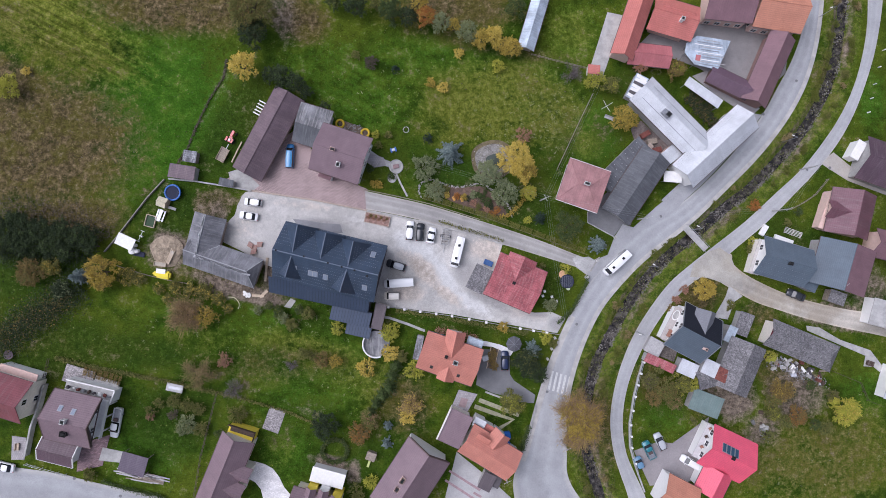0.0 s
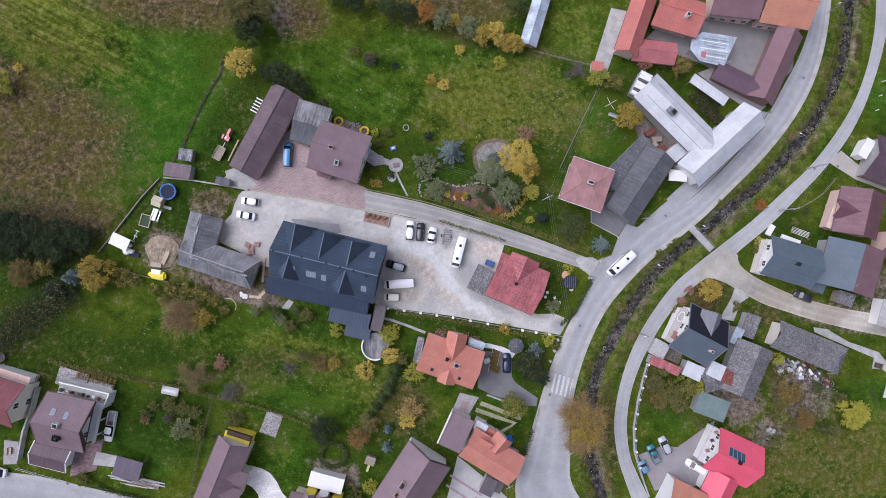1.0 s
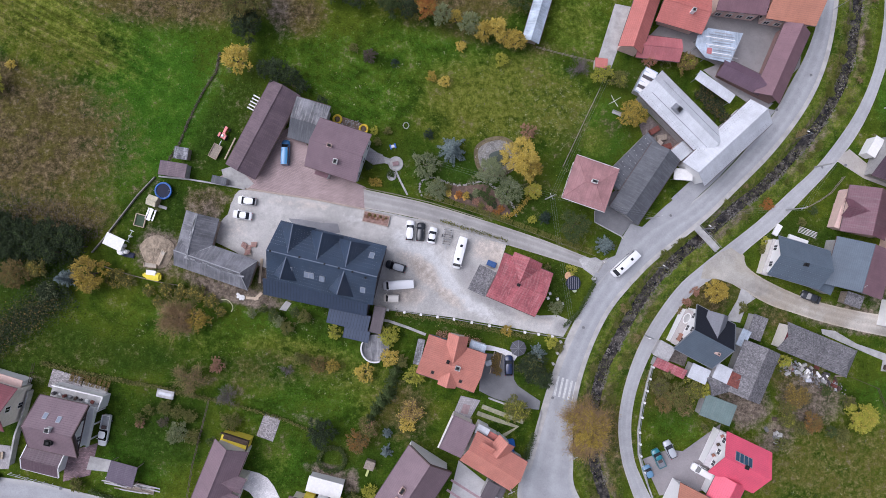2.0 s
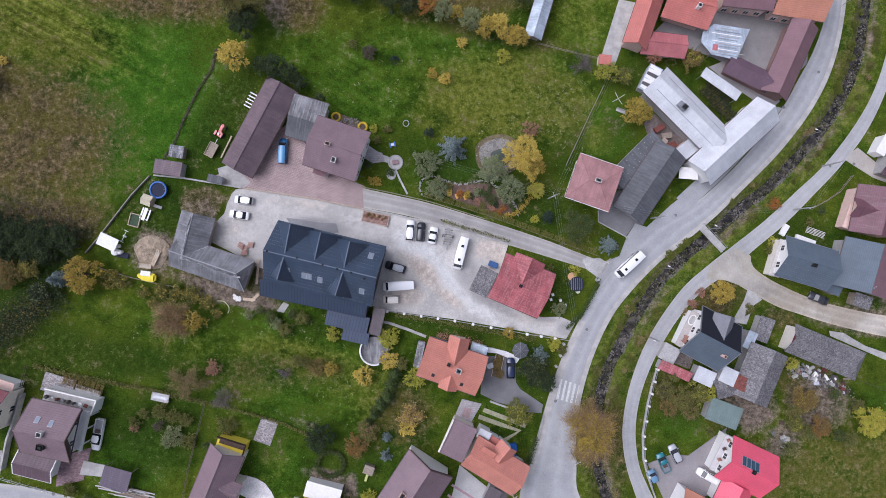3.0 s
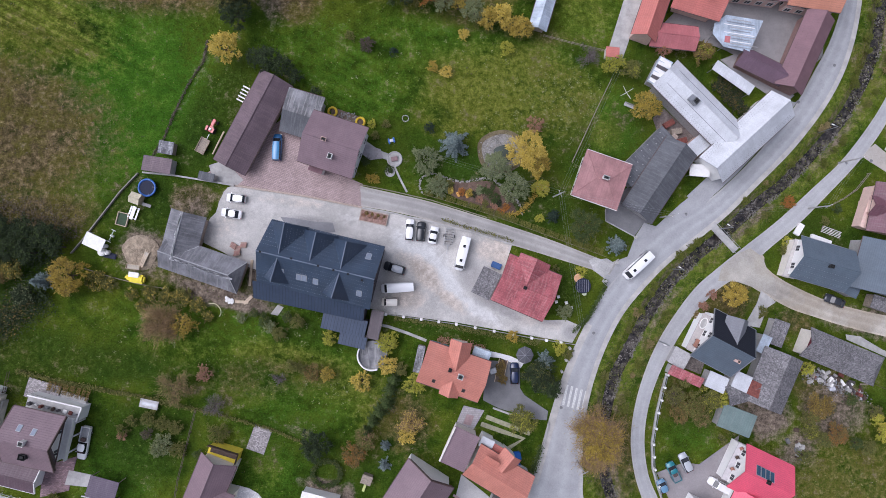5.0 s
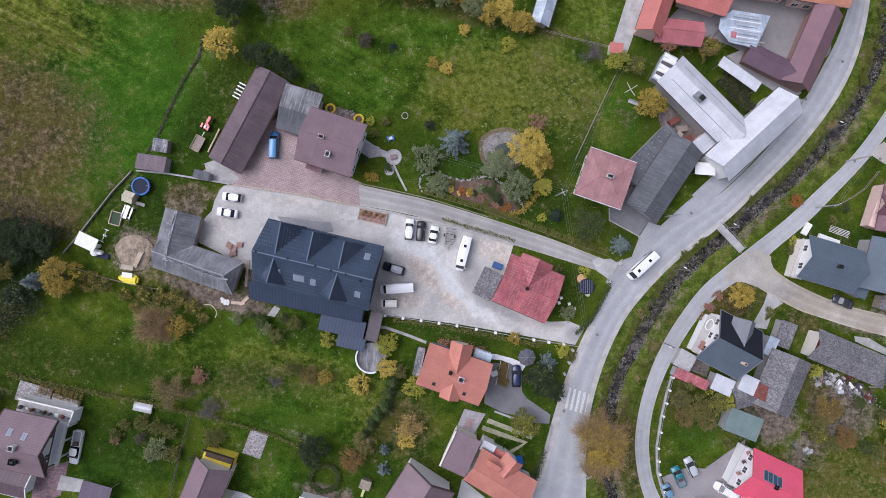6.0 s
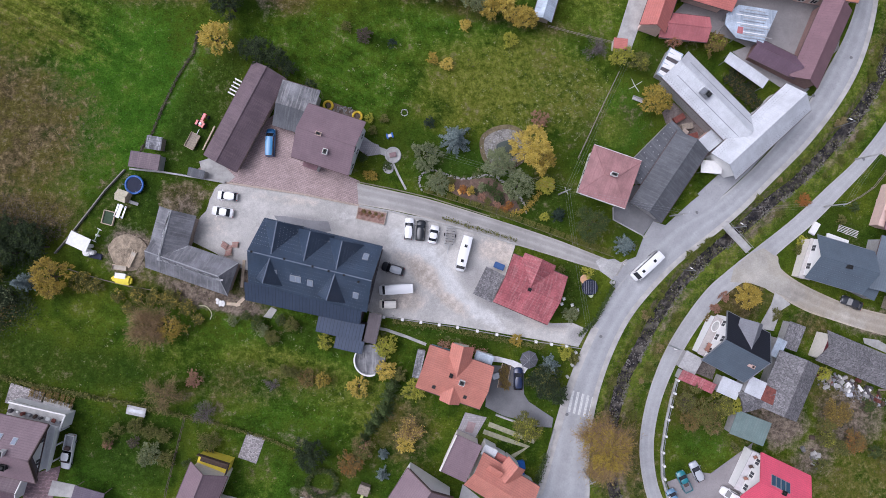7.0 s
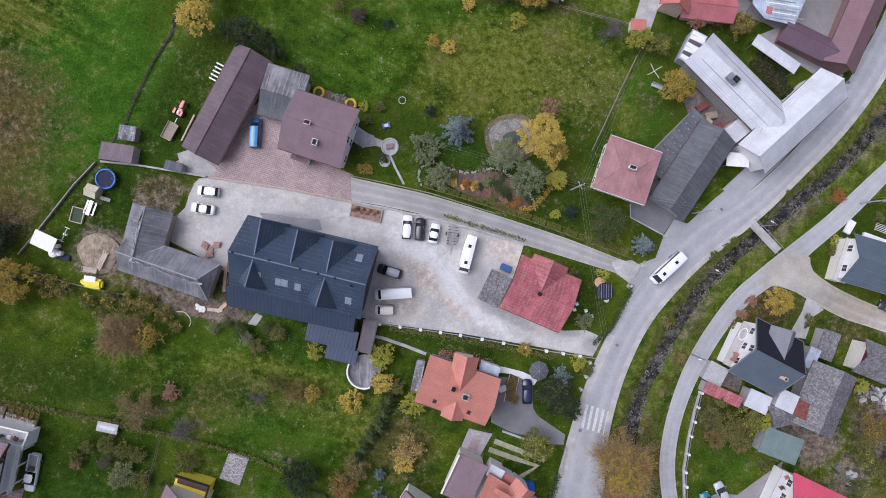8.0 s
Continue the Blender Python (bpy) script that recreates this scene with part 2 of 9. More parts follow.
NAVYSEAM = roofing("dark_blue_seam", (0.048, 0.066, 0.104), "seam", 0.4, dirt=0.15, streak=(0.12, 0.13, 0.16), pitch=0.42, seam=0.35)
BLUEGREY = roofing("blue_grey_tile_sheet", (0.105, 0.135, 0.165), "tile", 0.45, dirt=0.15, streak=(0.2, 0.22, 0.25))
SLATE = roofing("grey_slate", (0.19, 0.182, 0.186), "slate", 0.75, dirt=0.35, streak=(0.30, 0.30, 0.30), old=0.2)
BARNFELT = roofing("weathered_felt", (0.185, 0.185, 0.198), "flat", 0.85, dirt=0.55, streak=(0.36, 0.36, 0.365))
OLDROOF = roofing("old_fibre_cement", (0.20, 0.20, 0.215), "slate", 0.8, dirt=0.9, streak=(0.46, 0.46, 0.47), pitch=0.5)
WHITEMETAL = roofing("white_sheet_metal", (0.56, 0.575, 0.595), "seam", 0.5, 0.0, dirt=0.2, streak=(0.72, 0.72, 0.73), pitch=0.6, seam=0.93)
TIN = roofing("grey_tin", (0.46, 0.53, 0.60), "seam", 0.4, 0.2, dirt=0.5, streak=(0.7, 0.72, 0.75), pitch=0.5)
OLDCAP = plain("weathered_ridge", (0.37, 0.372, 0.38), 0.85, vary=0.2)
PORCHROOF = roofing("dark_brown_seam", (0.105, 0.085, 0.092), "seam", 0.5, dirt=0.2, streak=(0.2, 0.17, 0.17))
FELT = roofing("grey_felt", (0.108, 0.112, 0.122), "flat", 0.9, dirt=0.3, streak=(0.3, 0.3, 0.3))
MEMBRANE = roofing("concrete_roof", (0.20, 0.20, 0.208), "flat", 0.9, dirt=0.7, streak=(0.45, 0.44, 0.43))
GREENROOF = roofing("green_grey_sheet", (0.16, 0.22, 0.205), "seam", 0.5, dirt=0.2)
RUST = plain("rusty_sheet", (0.20, 0.065, 0.05), 0.8, vary=0.5)
TRIM = plain("white_trim", (0.78, 0.77, 0.74), 0.6, vary=0.1, bump=0)
DARKTRIM = plain("brown_trim", (0.10, 0.065, 0.06), 0.6, vary=0.2, bump=0)
ZINC = plain("zinc", (0.36, 0.37, 0.39), 0.4, 0.7, vary=0.2)
BRICK = plain("chimney_brick", (0.34, 0.17, 0.12), 0.9, vary=0.3, scale=5)
SOOT = plain("soot", (0.03, 0.03, 0.03), 0.9, vary=0.2)
PANE = glass("window_glass", (0.03, 0.035, 0.045))
SKYPANE = glass("skylight_glass", (0.26, 0.30, 0.36), 0.12)
WOOD = plain("weathered_wood", (0.30, 0.25, 0.20), 0.85, vary=0.4, scale=3)
PALE = plain("pale_timber", (0.55, 0.44, 0.32), 0.8, vary=0.25, scale=3)
GUARD = plain("guard_grey", (0.17, 0.175, 0.19), 0.6, vary=0.15, bump=0)
GREYWOOD = plain("grey_wood", (0.42, 0.41, 0.40), 0.85, vary=0.3, scale=3)
DARKWOOD = plain("dark_wood", (0.09, 0.06, 0.045), 0.8, vary=0.4)
RUBBER = plain("rubber", (0.02, 0.02, 0.02), 0.8, vary=0.2, bump=0)
STEEL = plain("steel", (0.42, 0.43, 0.44), 0.45, 0.6, vary=0.2, bump=0)
BARK = plain("bark", (0.09, 0.07, 0.055), 0.95, vary=0.4, scale=6)


# ---- building blocks ----
def fall(x, y):
    """The height of the valley side at a place of the plan."""
    return -0.059 * max(-400, min(400, x)) - 0.036 * max(-400, min(400, y))


def mesh_of(name, bm, mat):
    bmesh.ops.recalc_face_normals(bm, faces=bm.faces)
    me = bpy.data.meshes.new(name)
    bm.to_mesh(me)
    bm.free()
    me.materials.append(mat)
    return me


def part(name, bm, mat, parent, label=""):
    ob = new(name, mesh_of(name, bm, mat))
    ob.parent = parent
    return tagged(ob, label) if label else ob


def thing(name, label, category, x, y, ang=0.0, z=0.0, group="", kind=""):
    ob = new(name)
    ob.matrix_world = pose(x, y, z, 0, 0, ang)
    ob.empty_display_size = 0.5
    return tagged(ob, label, category, group, kind)


def solid(name, label, category, bm, mat, x=0.0, y=0.0, ang=0.0, z=0.0, group="", kind=""):
    ob = new(name, mesh_of(name, bm, mat))
    ob.matrix_world = pose(x, y, z, 0, 0, ang)
    return tagged(ob, label, category, group, kind)


def box(bm, x, y, z, sx, sy, sz, rz=0.0, rx=0.0, ry=0.0, bevel=0.0):
    """A box whose foot is centred at x, y, z."""
    m = Matrix.Translation((x, y, z + sz / 2)) @ Euler((radians(rx), radians(ry), radians(rz))).to_matrix().to_4x4() @ Matrix.Diagonal((sx, sy, sz, 1))
    r = bmesh.ops.create_cube(bm, size=1, matrix=m)
    if bevel:
        edges = {e for v in r["verts"] for e in v.link_edges}
        bmesh.ops.bevel(bm, geom=list(edges), offset=bevel, segments=2, affect="EDGES")
    return bm


def made_box(*a, **k):
    return box(bmesh.new(), *a, **k)


def rod(bm, p, q, r, r2=None, n=8):
    p, q = Vector(p), Vector(q)
    d = q - p
    if d.length < 1e-4:
        return bm
    m = Matrix.Translation((p + q) / 2) @ d.to_track_quat("Z", "Y").to_matrix().to_4x4()
    bmesh.ops.create_cone(bm, cap_ends=True, segments=n, radius1=r, radius2=r if r2 is None else r2, depth=d.length, matrix=m)
    return bm


def disc(bm, x, y, z, r, h, n=32, r2=None):
    return rod(bm, (x, y, z), (x, y, z + h), r, r2, n)


def ring(bm, x, y, z, r, tube, n=32, k=8):
    vs = [[bm.verts.new((x + (r + tube * math.cos(2 * math.pi * j / k)) * math.cos(2 * math.pi * i / n), y + (r + tube * math.cos(2 * math.pi * j / k)) * math.sin(2 * math.pi * i / n), z + tube * math.sin(2 * math.pi * j / k))) for j in range(k)] for i in range(n)]
    for i in range(n):
        for j in range(k):
            bm.faces.new((vs[i][j], vs[(i + 1) % n][j], vs[(i + 1) % n][(j + 1) % k], vs[i][(j + 1) % k]))
    return bm


def slab(bm, pts, t=0.18):
    """A plate with the given top corners and thickness t straight down."""
    top = [bm.verts.new(p) for p in pts]
    low = [bm.verts.new((p[0], p[1], p[2] - t)) for p in pts]
    bm.faces.new(top)
    bm.faces.new(low[::-1])
    for i in range(len(pts)):
        j = (i + 1) % len(pts)
        bm.faces.new((top[i], low[i], low[j], top[j]))
    return bm


def flat(bm, pts, z, t):
    return slab(bm, [(x, y, z) for x, y in pts], t)


def smooth(pts, steps=8):
    """A smooth line through the given points."""
    p = [Vector((*q, 0)[:3]) for q in pts]
    p = [2 * p[0] - p[1]] + p + [2 * p[-1] - p[-2]]
    out = []
    for a, b, c, d in zip(p, p[1:], p[2:], p[3:]):
        for i in range(steps):
            t = i / steps
            out.append(0.5 * (2 * b + (c - a) * t + (2 * a - 5 * b + 4 * c - d) * t * t + (3 * b - a - 3 * c + d) * t**3))
    return out + [p[-2]]


def offset(line, d):
    """The line moved d metres to its left."""
    out = []
    for i, p in enumerate(line):
        t = (line[min(i + 1, len(line) - 1)] - line[max(i - 1, 0)]).normalized()
        out.append(p + Vector((-t.y, t.x, 0)) * d)
    return out


def strip(bm, left, right, z, t):
    """A ribbon between two lines of equally many points, t thick."""
    rows = []
    for a, b in zip(left, right):
        rows.append([bm.verts.new((a.x, a.y, z)), bm.verts.new((b.x, b.y, z)), bm.verts.new((b.x, b.y, z - t)), bm.verts.new((a.x, a.y, z - t))])
    for r, s in zip(rows, rows[1:]):
        for i in range(4):
            j = (i + 1) % 4
            bm.faces.new((r[i], r[j], s[j], s[i]))
    bm.faces.new(rows[0])
    bm.faces.new(rows[-1][::-1])
    return bm


def bar_along(bm, pts, w, h, z=0.0):
    """A low wall or rail of width w and height h along a line."""
    line = [Vector((*p, 0)[:3]) for p in pts]
    return strip(bm, offset(line, w / 2), offset(line, -w / 2), z + h, h)


def low_wall(label, pts, w, h, mat, name="wall", category="wall", kind="structure"):
    return solid(name, label, category, bar_along(bmesh.new(), pts, w, h), mat, kind=kind)


# ---- ground, stream and roads ----
STREAM = smooth([(95.87, 67.08), (95.24, 58.91), (94.38, 52.12), (93.1, 45.35), (90.99, 38.6), (88.11, 33.21), (84.41, 27.57), (80.21, 22.75), (75.76, 18.09), (70.81, 13.46), (65.9, 9.9), (60.75, 5.45), (57.1, 2.46), (52.41, -1.16), (47.08, -6.3), (43.08, -11.41), (39.89, -16.49), (37.11, -21.55), (34.74, -25.96), (33.27, -30.99), (32.46, -35.38), (31.77, -40.38), (32.37, -45.39), (34.11, -51.67), (35.6, -56.68), (37.95, -65.43)], 6)


def patches(X, Y, spec):
    """Soft-edged ovals (middle, radii, turn, strength), the strongest counting."""
    out = np.zeros_like(X)
    for (cx, cy), rx, ry, turn, k in spec:
        c, s = math.cos(radians(turn)), math.sin(radians(turn))
        u, v = ((X - cx) * c + (Y - cy) * s) / rx, (-(X - cx) * s + (Y - cy) * c) / ry
        out = np.maximum(out, k * np.clip(1.6 - 1.15 * np.hypot(u, v), 0, 1))
    return out


def tone_at(X, Y):
    """Where the grass is yellowed and where it is a darker green."""
    yellow = patches(X, Y, [
        ((-88, 50), 26, 9, -28, 0.75), ((8, 32), 14, 9, -10, 0.8), ((2, 26), 7, 4, 0, 0.6), ((16, 37), 12, 6, -10, 0.75), ((24, 31), 9, 9, 0, 0.7), ((33, 24), 4, 4, 0, 0.6),
        ((-30, -22), 13, 3.6, -12, 0.62), ((-18, -27), 8, 4, 0, 0.5), ((-52, -19), 12, 4, 0, 0.35), ((86, -47), 24, 12, 0, 0.6), ((29, 50), 6, 6, 0, 0.5), ((-12, -33), 8, 6, 0, 0.5),
        ((-36, -45), 5, 6, 0, 0.3), ((2, 55), 20, 6, 0, 0.6), ((12, -38), 6, 5, 0, 0.4), ((-62, 8), 5, 4, 0, 0.25)])
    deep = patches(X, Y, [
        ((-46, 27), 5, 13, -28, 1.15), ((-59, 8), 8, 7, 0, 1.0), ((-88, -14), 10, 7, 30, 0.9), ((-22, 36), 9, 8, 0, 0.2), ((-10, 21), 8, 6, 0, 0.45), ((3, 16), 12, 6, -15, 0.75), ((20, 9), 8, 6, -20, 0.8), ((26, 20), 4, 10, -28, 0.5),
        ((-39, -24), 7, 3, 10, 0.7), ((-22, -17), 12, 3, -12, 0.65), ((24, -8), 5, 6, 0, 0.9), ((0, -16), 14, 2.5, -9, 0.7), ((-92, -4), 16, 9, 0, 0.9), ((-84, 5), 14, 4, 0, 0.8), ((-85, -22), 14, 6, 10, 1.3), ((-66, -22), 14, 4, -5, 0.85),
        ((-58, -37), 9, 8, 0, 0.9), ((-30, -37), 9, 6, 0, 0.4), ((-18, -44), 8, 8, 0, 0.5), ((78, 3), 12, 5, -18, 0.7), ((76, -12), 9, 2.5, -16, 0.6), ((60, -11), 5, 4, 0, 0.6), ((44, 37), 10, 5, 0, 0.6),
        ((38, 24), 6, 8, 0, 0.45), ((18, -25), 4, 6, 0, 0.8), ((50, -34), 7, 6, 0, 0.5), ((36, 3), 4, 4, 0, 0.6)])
    return np.stack([yellow, deep, np.zeros_like(yellow), np.ones_like(yellow)], -1)


def growth_at(X, Y):
    """How dry, how lush and how bare the ground is."""

    def patch(spec):
        return patches(X, Y, spec)

    dry = patch([
        ((-88.32, 22.69), 22, 15, 0, 1.0), ((-92.15, 35.56), 14, 5, -30, 0.9), ((-56.67, 53.17), 20, 6, 0, 0.95), ((-80, 7), 12, 5, 0, 0.9), ((-50, 10), 5, 3.4, 0, 0.8),
        ((-31.42, 51.23), 5, 6, 60, 1.0), ((-88.89, 46.78), 22, 6, -25, 0.3), ((2.05, 54.6), 16, 5, 0, 0.85), ((8.47, 46.95), 22, 2.5, -12, 0.5),
        ((2.04, 31.98), 12, 9, 0, 0.15), ((22.63, 32.27), 10, 10, 0, 0.2), ((-37.45, -25.13), 18, 5, 0, 0.4), ((-66.25, -19.36), 16, 5, 0, 0.08),
        ((86.18, -47.75), 22, 11, 0, 0.42), ((73, -15), 5, 3, -20, 0.6), ((60, -36), 5, 4, 0, 0.45), ((47, -30), 4, 6, 10, 0.55), ((66, -10), 3, 4, 0, 0.5), ((79, -30), 8, 5, -20, 0.7), ((96, -17), 8, 3, -15, 0.5), ((-7.97, -34.75), 6, 8, 0, 0.6), ((34.98, -41.69), 6, 12, 0, 0.6), ((42.98, -20.34), 3, 14, -25, 0.4),
        ((91.09, 42.63), 4, 10, -20, 0.5), ((-83.8, -20.41), 10, 5, 0, 0.15), ((58.89, -10.2), 4, 6, -45, 0.9), ((-47.33, -7.27), 14, 3, -12, 0.6)])
    lush = patch([
        ((8.45, 38.52), 30, 12, -8, 0.5), ((-27.73, -24.63), 26, 9, 0, 0.45),
        ((-62.34, 29.81), 15, 20, -25, 1.0), ((-73.43, 45.86), 26, 8, -15, 0.5), ((-23.23, 39.26), 14, 9, 0, 0.5), ((34.32, 25.93), 6, 8, 0, 0.8),
        ((-43.62, -14.66), 22, 7, 0, 0.5), ((-27.67, -31.99), 14, 9, 0, 0.45), ((-63.48, -42.28), 9, 9, 0, 0.6), ((29.27, 49.35), 7, 8, 0, 0.55),
        ((-16.93, 31.71), 12, 7, 0, 0.5), ((-34.85, -44.05), 8, 7, 0, 0.6), ((50.6, -36.92), 6, 5, 0, 0.6), ((4.57, 16.64), 12, 4, 0, 0.6),
        ((97.36, -33.8), 8, 6, 0, 0.6), ((101.28, 34.74), 4, 8, 0, 0.7), ((12.06, -35.06), 5, 4, 0, 0.5), ((-0.5, -14.95), 12, 2, -8, 0.6)])
    bare = patch([
        ((-53.84, 26.17), 0.6, 14, -28, 0.28), ((-49.73, 36.27), 0.6, 7, -30, 0.28), ((-49.5, 7.5), 3, 4, 0, 0.75), ((-38.5, -11), 4, 1.4, -10, 0.9), ((-47, -8.3), 9, 1.6, -20, 0.9),
        ((-49.37, 9.4), 6, 4, 0, 0.45), ((-59.8, 0.0), 4.6, 4.4, 0, 0.9), ((-42.47, -9.75), 9, 2.2, -14, 1.0), ((-37.68, -3.59), 2, 6, 0, 1.0), ((66.44, -33.99), 5, 5, 0, 0.95),
        ((81.13, -33.57), 7, 6, 0, 0.8), ((72.95, -41.11), 4, 4, 0, 0.7), ((91.02, -15.56), 12, 3, -8, 0.9), ((63.83, -32.04), 4, 4, 0, 0.7),
        ((-35.78, 52.4), 3, 7, 10, 0.6), ((8.38, 10.92), 7, 3, -18, 0.7), ((99.36, -10.38), 6, 6, 0, 0.6), ((12.1, -25.07), 2, 3, 0, 0.5), ((-24.5, -46.6), 5, 1.6, -15, 0.9), ((-19.5, -49), 1.6, 3, 0, 0.9), ((-34.5, -33.5), 9, 0.6, -22, 0.3)])
    mown = patch([((-83.01, 48.16), 24, 9, -27, 1.0), ((27.96, 49.32), 7, 8, 0, 0.4), ((-18.19, 34.24), 16, 9, -27, 0.45), ((-32.63, -22.12), 20, 8, -10, 0.3)])
    return np.stack([dry, lush, bare, 1 - mown], -1)


def build_ground():
    xs = np.concatenate([[-2500, -900, -400, -220, -150], np.arange(-120, 120.1, 0.7), [150, 220, 400, 900, 2500]])
    ys = np.concatenate([[-2500, -900, -400, -200, -110], np.arange(-80, 80.1, 0.7), [110, 200, 400, 900, 2500]])
    X, Y = np.meshgrid(xs, ys)
    line = np.array([(p.x, p.y) for p in STREAM])
    d = np.full(X.shape, 1e9)
    for (ax, ay), (bx, by) in zip(line, line[1:]):
        k = np.clip(((X - ax) * (bx - ax) + (Y - ay) * (by - ay)) / ((bx - ax) ** 2 + (by - ay) ** 2), 0, 1)
        d = np.minimum(d, np.hypot(X - ax - k * (bx - ax), Y - ay - k * (by - ay)))
    Z = -1.35 * np.clip((2.75 - d) / 1.95, 0, 1) ** 0.9 - 0.02
    bank = np.clip((5.5 - d) / 2.5, 0, 1)
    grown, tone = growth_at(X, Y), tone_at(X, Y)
    tone[..., 0] = np.maximum(tone[..., 0], 0.62 * bank)
    grown[..., 2] = np.maximum(grown[..., 2], 0.85 * np.clip(1 - np.abs(d - 2.0) / 0.9, 0, 1) * (0.5 + 0.5 * np.sin(X * 0.21 + Y * 0.13)))
    grown[..., 1] = np.maximum(grown[..., 1], 0.75 * bank)
    rough = np.random.default_rng(3).normal(0, 0.03, X.shape)
    Z = Z + np.where(d > 0.8, rough - 0.04, rough)
    n = len(xs)
    idx = np.arange(X.size).reshape(X.shape)
    faces = np.stack([idx[:-1, :-1], idx[:-1, 1:], idx[1:, 1:], idx[1:, :-1]], -1).reshape(-1, 4)
    me = bpy.data.meshes.new("ground")
    me.from_pydata(np.stack([X, Y, Z], -1).reshape(-1, 3).tolist(), [], faces.tolist())
    col = me.color_attributes.new("growth", "FLOAT_COLOR", "POINT")
    col.data.foreach_set("color", grown.reshape(-1))
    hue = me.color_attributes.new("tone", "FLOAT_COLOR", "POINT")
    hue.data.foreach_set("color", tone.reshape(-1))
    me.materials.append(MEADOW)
    me.shade_smooth()
    return tagged(new("ground", me), "autumn meadow and garden grass with dry and bare patches", "ground", kind="structure")


build_ground()

# the stream's water and its stones
WATER, wnn, wll, wb = shader("dark_stream_water", 0.12, 0.0, 0.6)
wtc = wnn.new("ShaderNodeTexCoord").outputs["Object"]
wll.new(ramp(wnn, wll, spots(wnn, wll, wtc, 0.9, 5), [(0.36, (0.012, 0.011, 0.011)), (0.52, (0.040, 0.034, 0.029)), (0.66, (0.13, 0.115, 0.095))]), wb.inputs["Base Color"])
relief(wnn, wll, wb, spots(wnn, wll, wtc, 3, 4), 0.35, 0.1)
solid("water", "dark shallow brook running over stones", "brook", strip(bmesh.new(), offset(STREAM, 1.2), offset(STREAM, -1.2), -1.15, 0.1), WATER, kind="structure")

STONE = plain("river_stone", (0.27, 0.265, 0.26), 0.9, vary=0.4, scale=2, each=0.4)


def rubble(name, label, category, spots_at, sizes, mat, seed, z=0.0, kind="stuff"):
    """Many small broken stones in one mesh."""
    rng = random.Random(seed)
    verts, faces = [], []
    for x, y in spots_at:
        s = rng.uniform(*sizes)
        k = len(verts)
        a = rng.random() * 6.28
        for i in range(6):
            w = a + i * 1.047
            verts.append((x + s * math.cos(w) * rng.uniform(0.7, 1.1), y + s * math.sin(w) * rng.uniform(0.7, 1.1), z - s * 0.2))
        for i in range(6):
            w = a + i * 1.047
            verts.append((x + s * 0.6 * math.cos(w), y + s * 0.6 * math.sin(w), z + s * rng.uniform(0.35, 0.6)))
        faces += [(k + i, k + (i + 1) % 6, k + 6 + (i + 1) % 6, k + 6 + i) for i in range(6)] + [tuple(k + 6 + i for i in range(6))]
    me = bpy.data.meshes.new(name)
    me.from_pydata(verts, [], faces)
    me.materials.append(mat)
    return tagged(new(name, me), label, category, kind=kind)


def along(line, n, lo, hi, seed):
    rng = random.Random(seed)
    out = []
    for _ in range(n):
        i = rng.randrange(len(line) - 1)
        p = line[i].lerp(line[i + 1], rng.random())
        t = (line[i + 1] - line[i]).normalized()
        d = rng.uniform(lo, hi)
        out.append((p.x - t.y * d, p.y + t.x * d))
    return out


def on_bars(q, k=0.25, low=0.0):
    """Whether a place lies on one of the brook's gravel bars."""
    return noise.noise(Vector((q[0] * k, q[1] * k, 0))) > low


rubble("stream_stones", "grey stones and gravel along the brook's edge", "stones", [q for q in along(STREAM, 5200, 0.7, 2.5, 5) if on_bars(q)] + [q for q in along(STREAM, 1500, -2.3, -1.0, 6) if on_bars(q, 0.2, 0.15)] + [q for q in along(STREAM, 1600, -1.1, 1.1, 7) if on_bars(q, 0.35, 0.12)], (0.05, 0.21), plain("pale_stone", (0.20, 0.185, 0.165), 0.9, vary=0.7, scale=0.8), 5, -1.0)



def road(name, label, category, left, right, mat, z=0.03, kerbs=0.0, steps=8, t=0.12):
    l, r = smooth(left, steps), smooth(right, steps)
    ob = solid(name, label, category, strip(bmesh.new(), l, r, z, t), mat, kind="structure")
    wear = ob.data.color_attributes.new("across", "FLOAT_COLOR", "POINT")
    for i in range(len(ob.data.vertices)):
        wear.data[i].color = ((i % 4) in (1, 2),) * 3 + (1,)
    if kerbs:
        for line, d in ((l, kerbs), (r, -kerbs)):
            a, b = offset(line, d), offset(line, 0.002 if d > 0 else -0.002)
            solid("kerb", "pale worn concrete kerb along the road", "kerb", strip(bmesh.new(), a, b, z + 0.08, 0.2), KERB, kind="structure")
    return l, r


main_l, main_r = road("road_main", "grey worn asphalt village road", "road",
    [(18.25, -64.87), (15.53, -52.48), (17.84, -45.1), (19.65, -38.92), (21.47, -32.7), (23.55, -26.46), (26.15, -20.19), (29.16, -14.14), (32.7, -8.18), (37.97, -1.41), (44.98, 5.03), (52.56, 8.93), (60.1, 15.09), (67.48, 22.62), (73.71, 30.35), (78.08, 37.72), (81.49, 43.79), (84.11, 50.55), (85.95, 58.68), (86.97, 66.83)],
    [(38.59, -65.45), (28.73, -52.79), (27.63, -45.3), (27.55, -39.06), (28.37, -32.8), (29.96, -26.53), (32.34, -20.24), (35.5, -14.17), (39.45, -9.09), (45.81, -2.7), (53.81, 3.49), (58.92, 7.66), (65.71, 14.08), (72.85, 21.09), (79.25, 28.83), (83.78, 36.08), (86.69, 43.21), (88.52, 50.64), (89.69, 58.77), (90.3, 66.92)], ASPHALT, 0.04)
path_in, path_out = offset(main_r, 0.85), offset(main_r, -0.15)
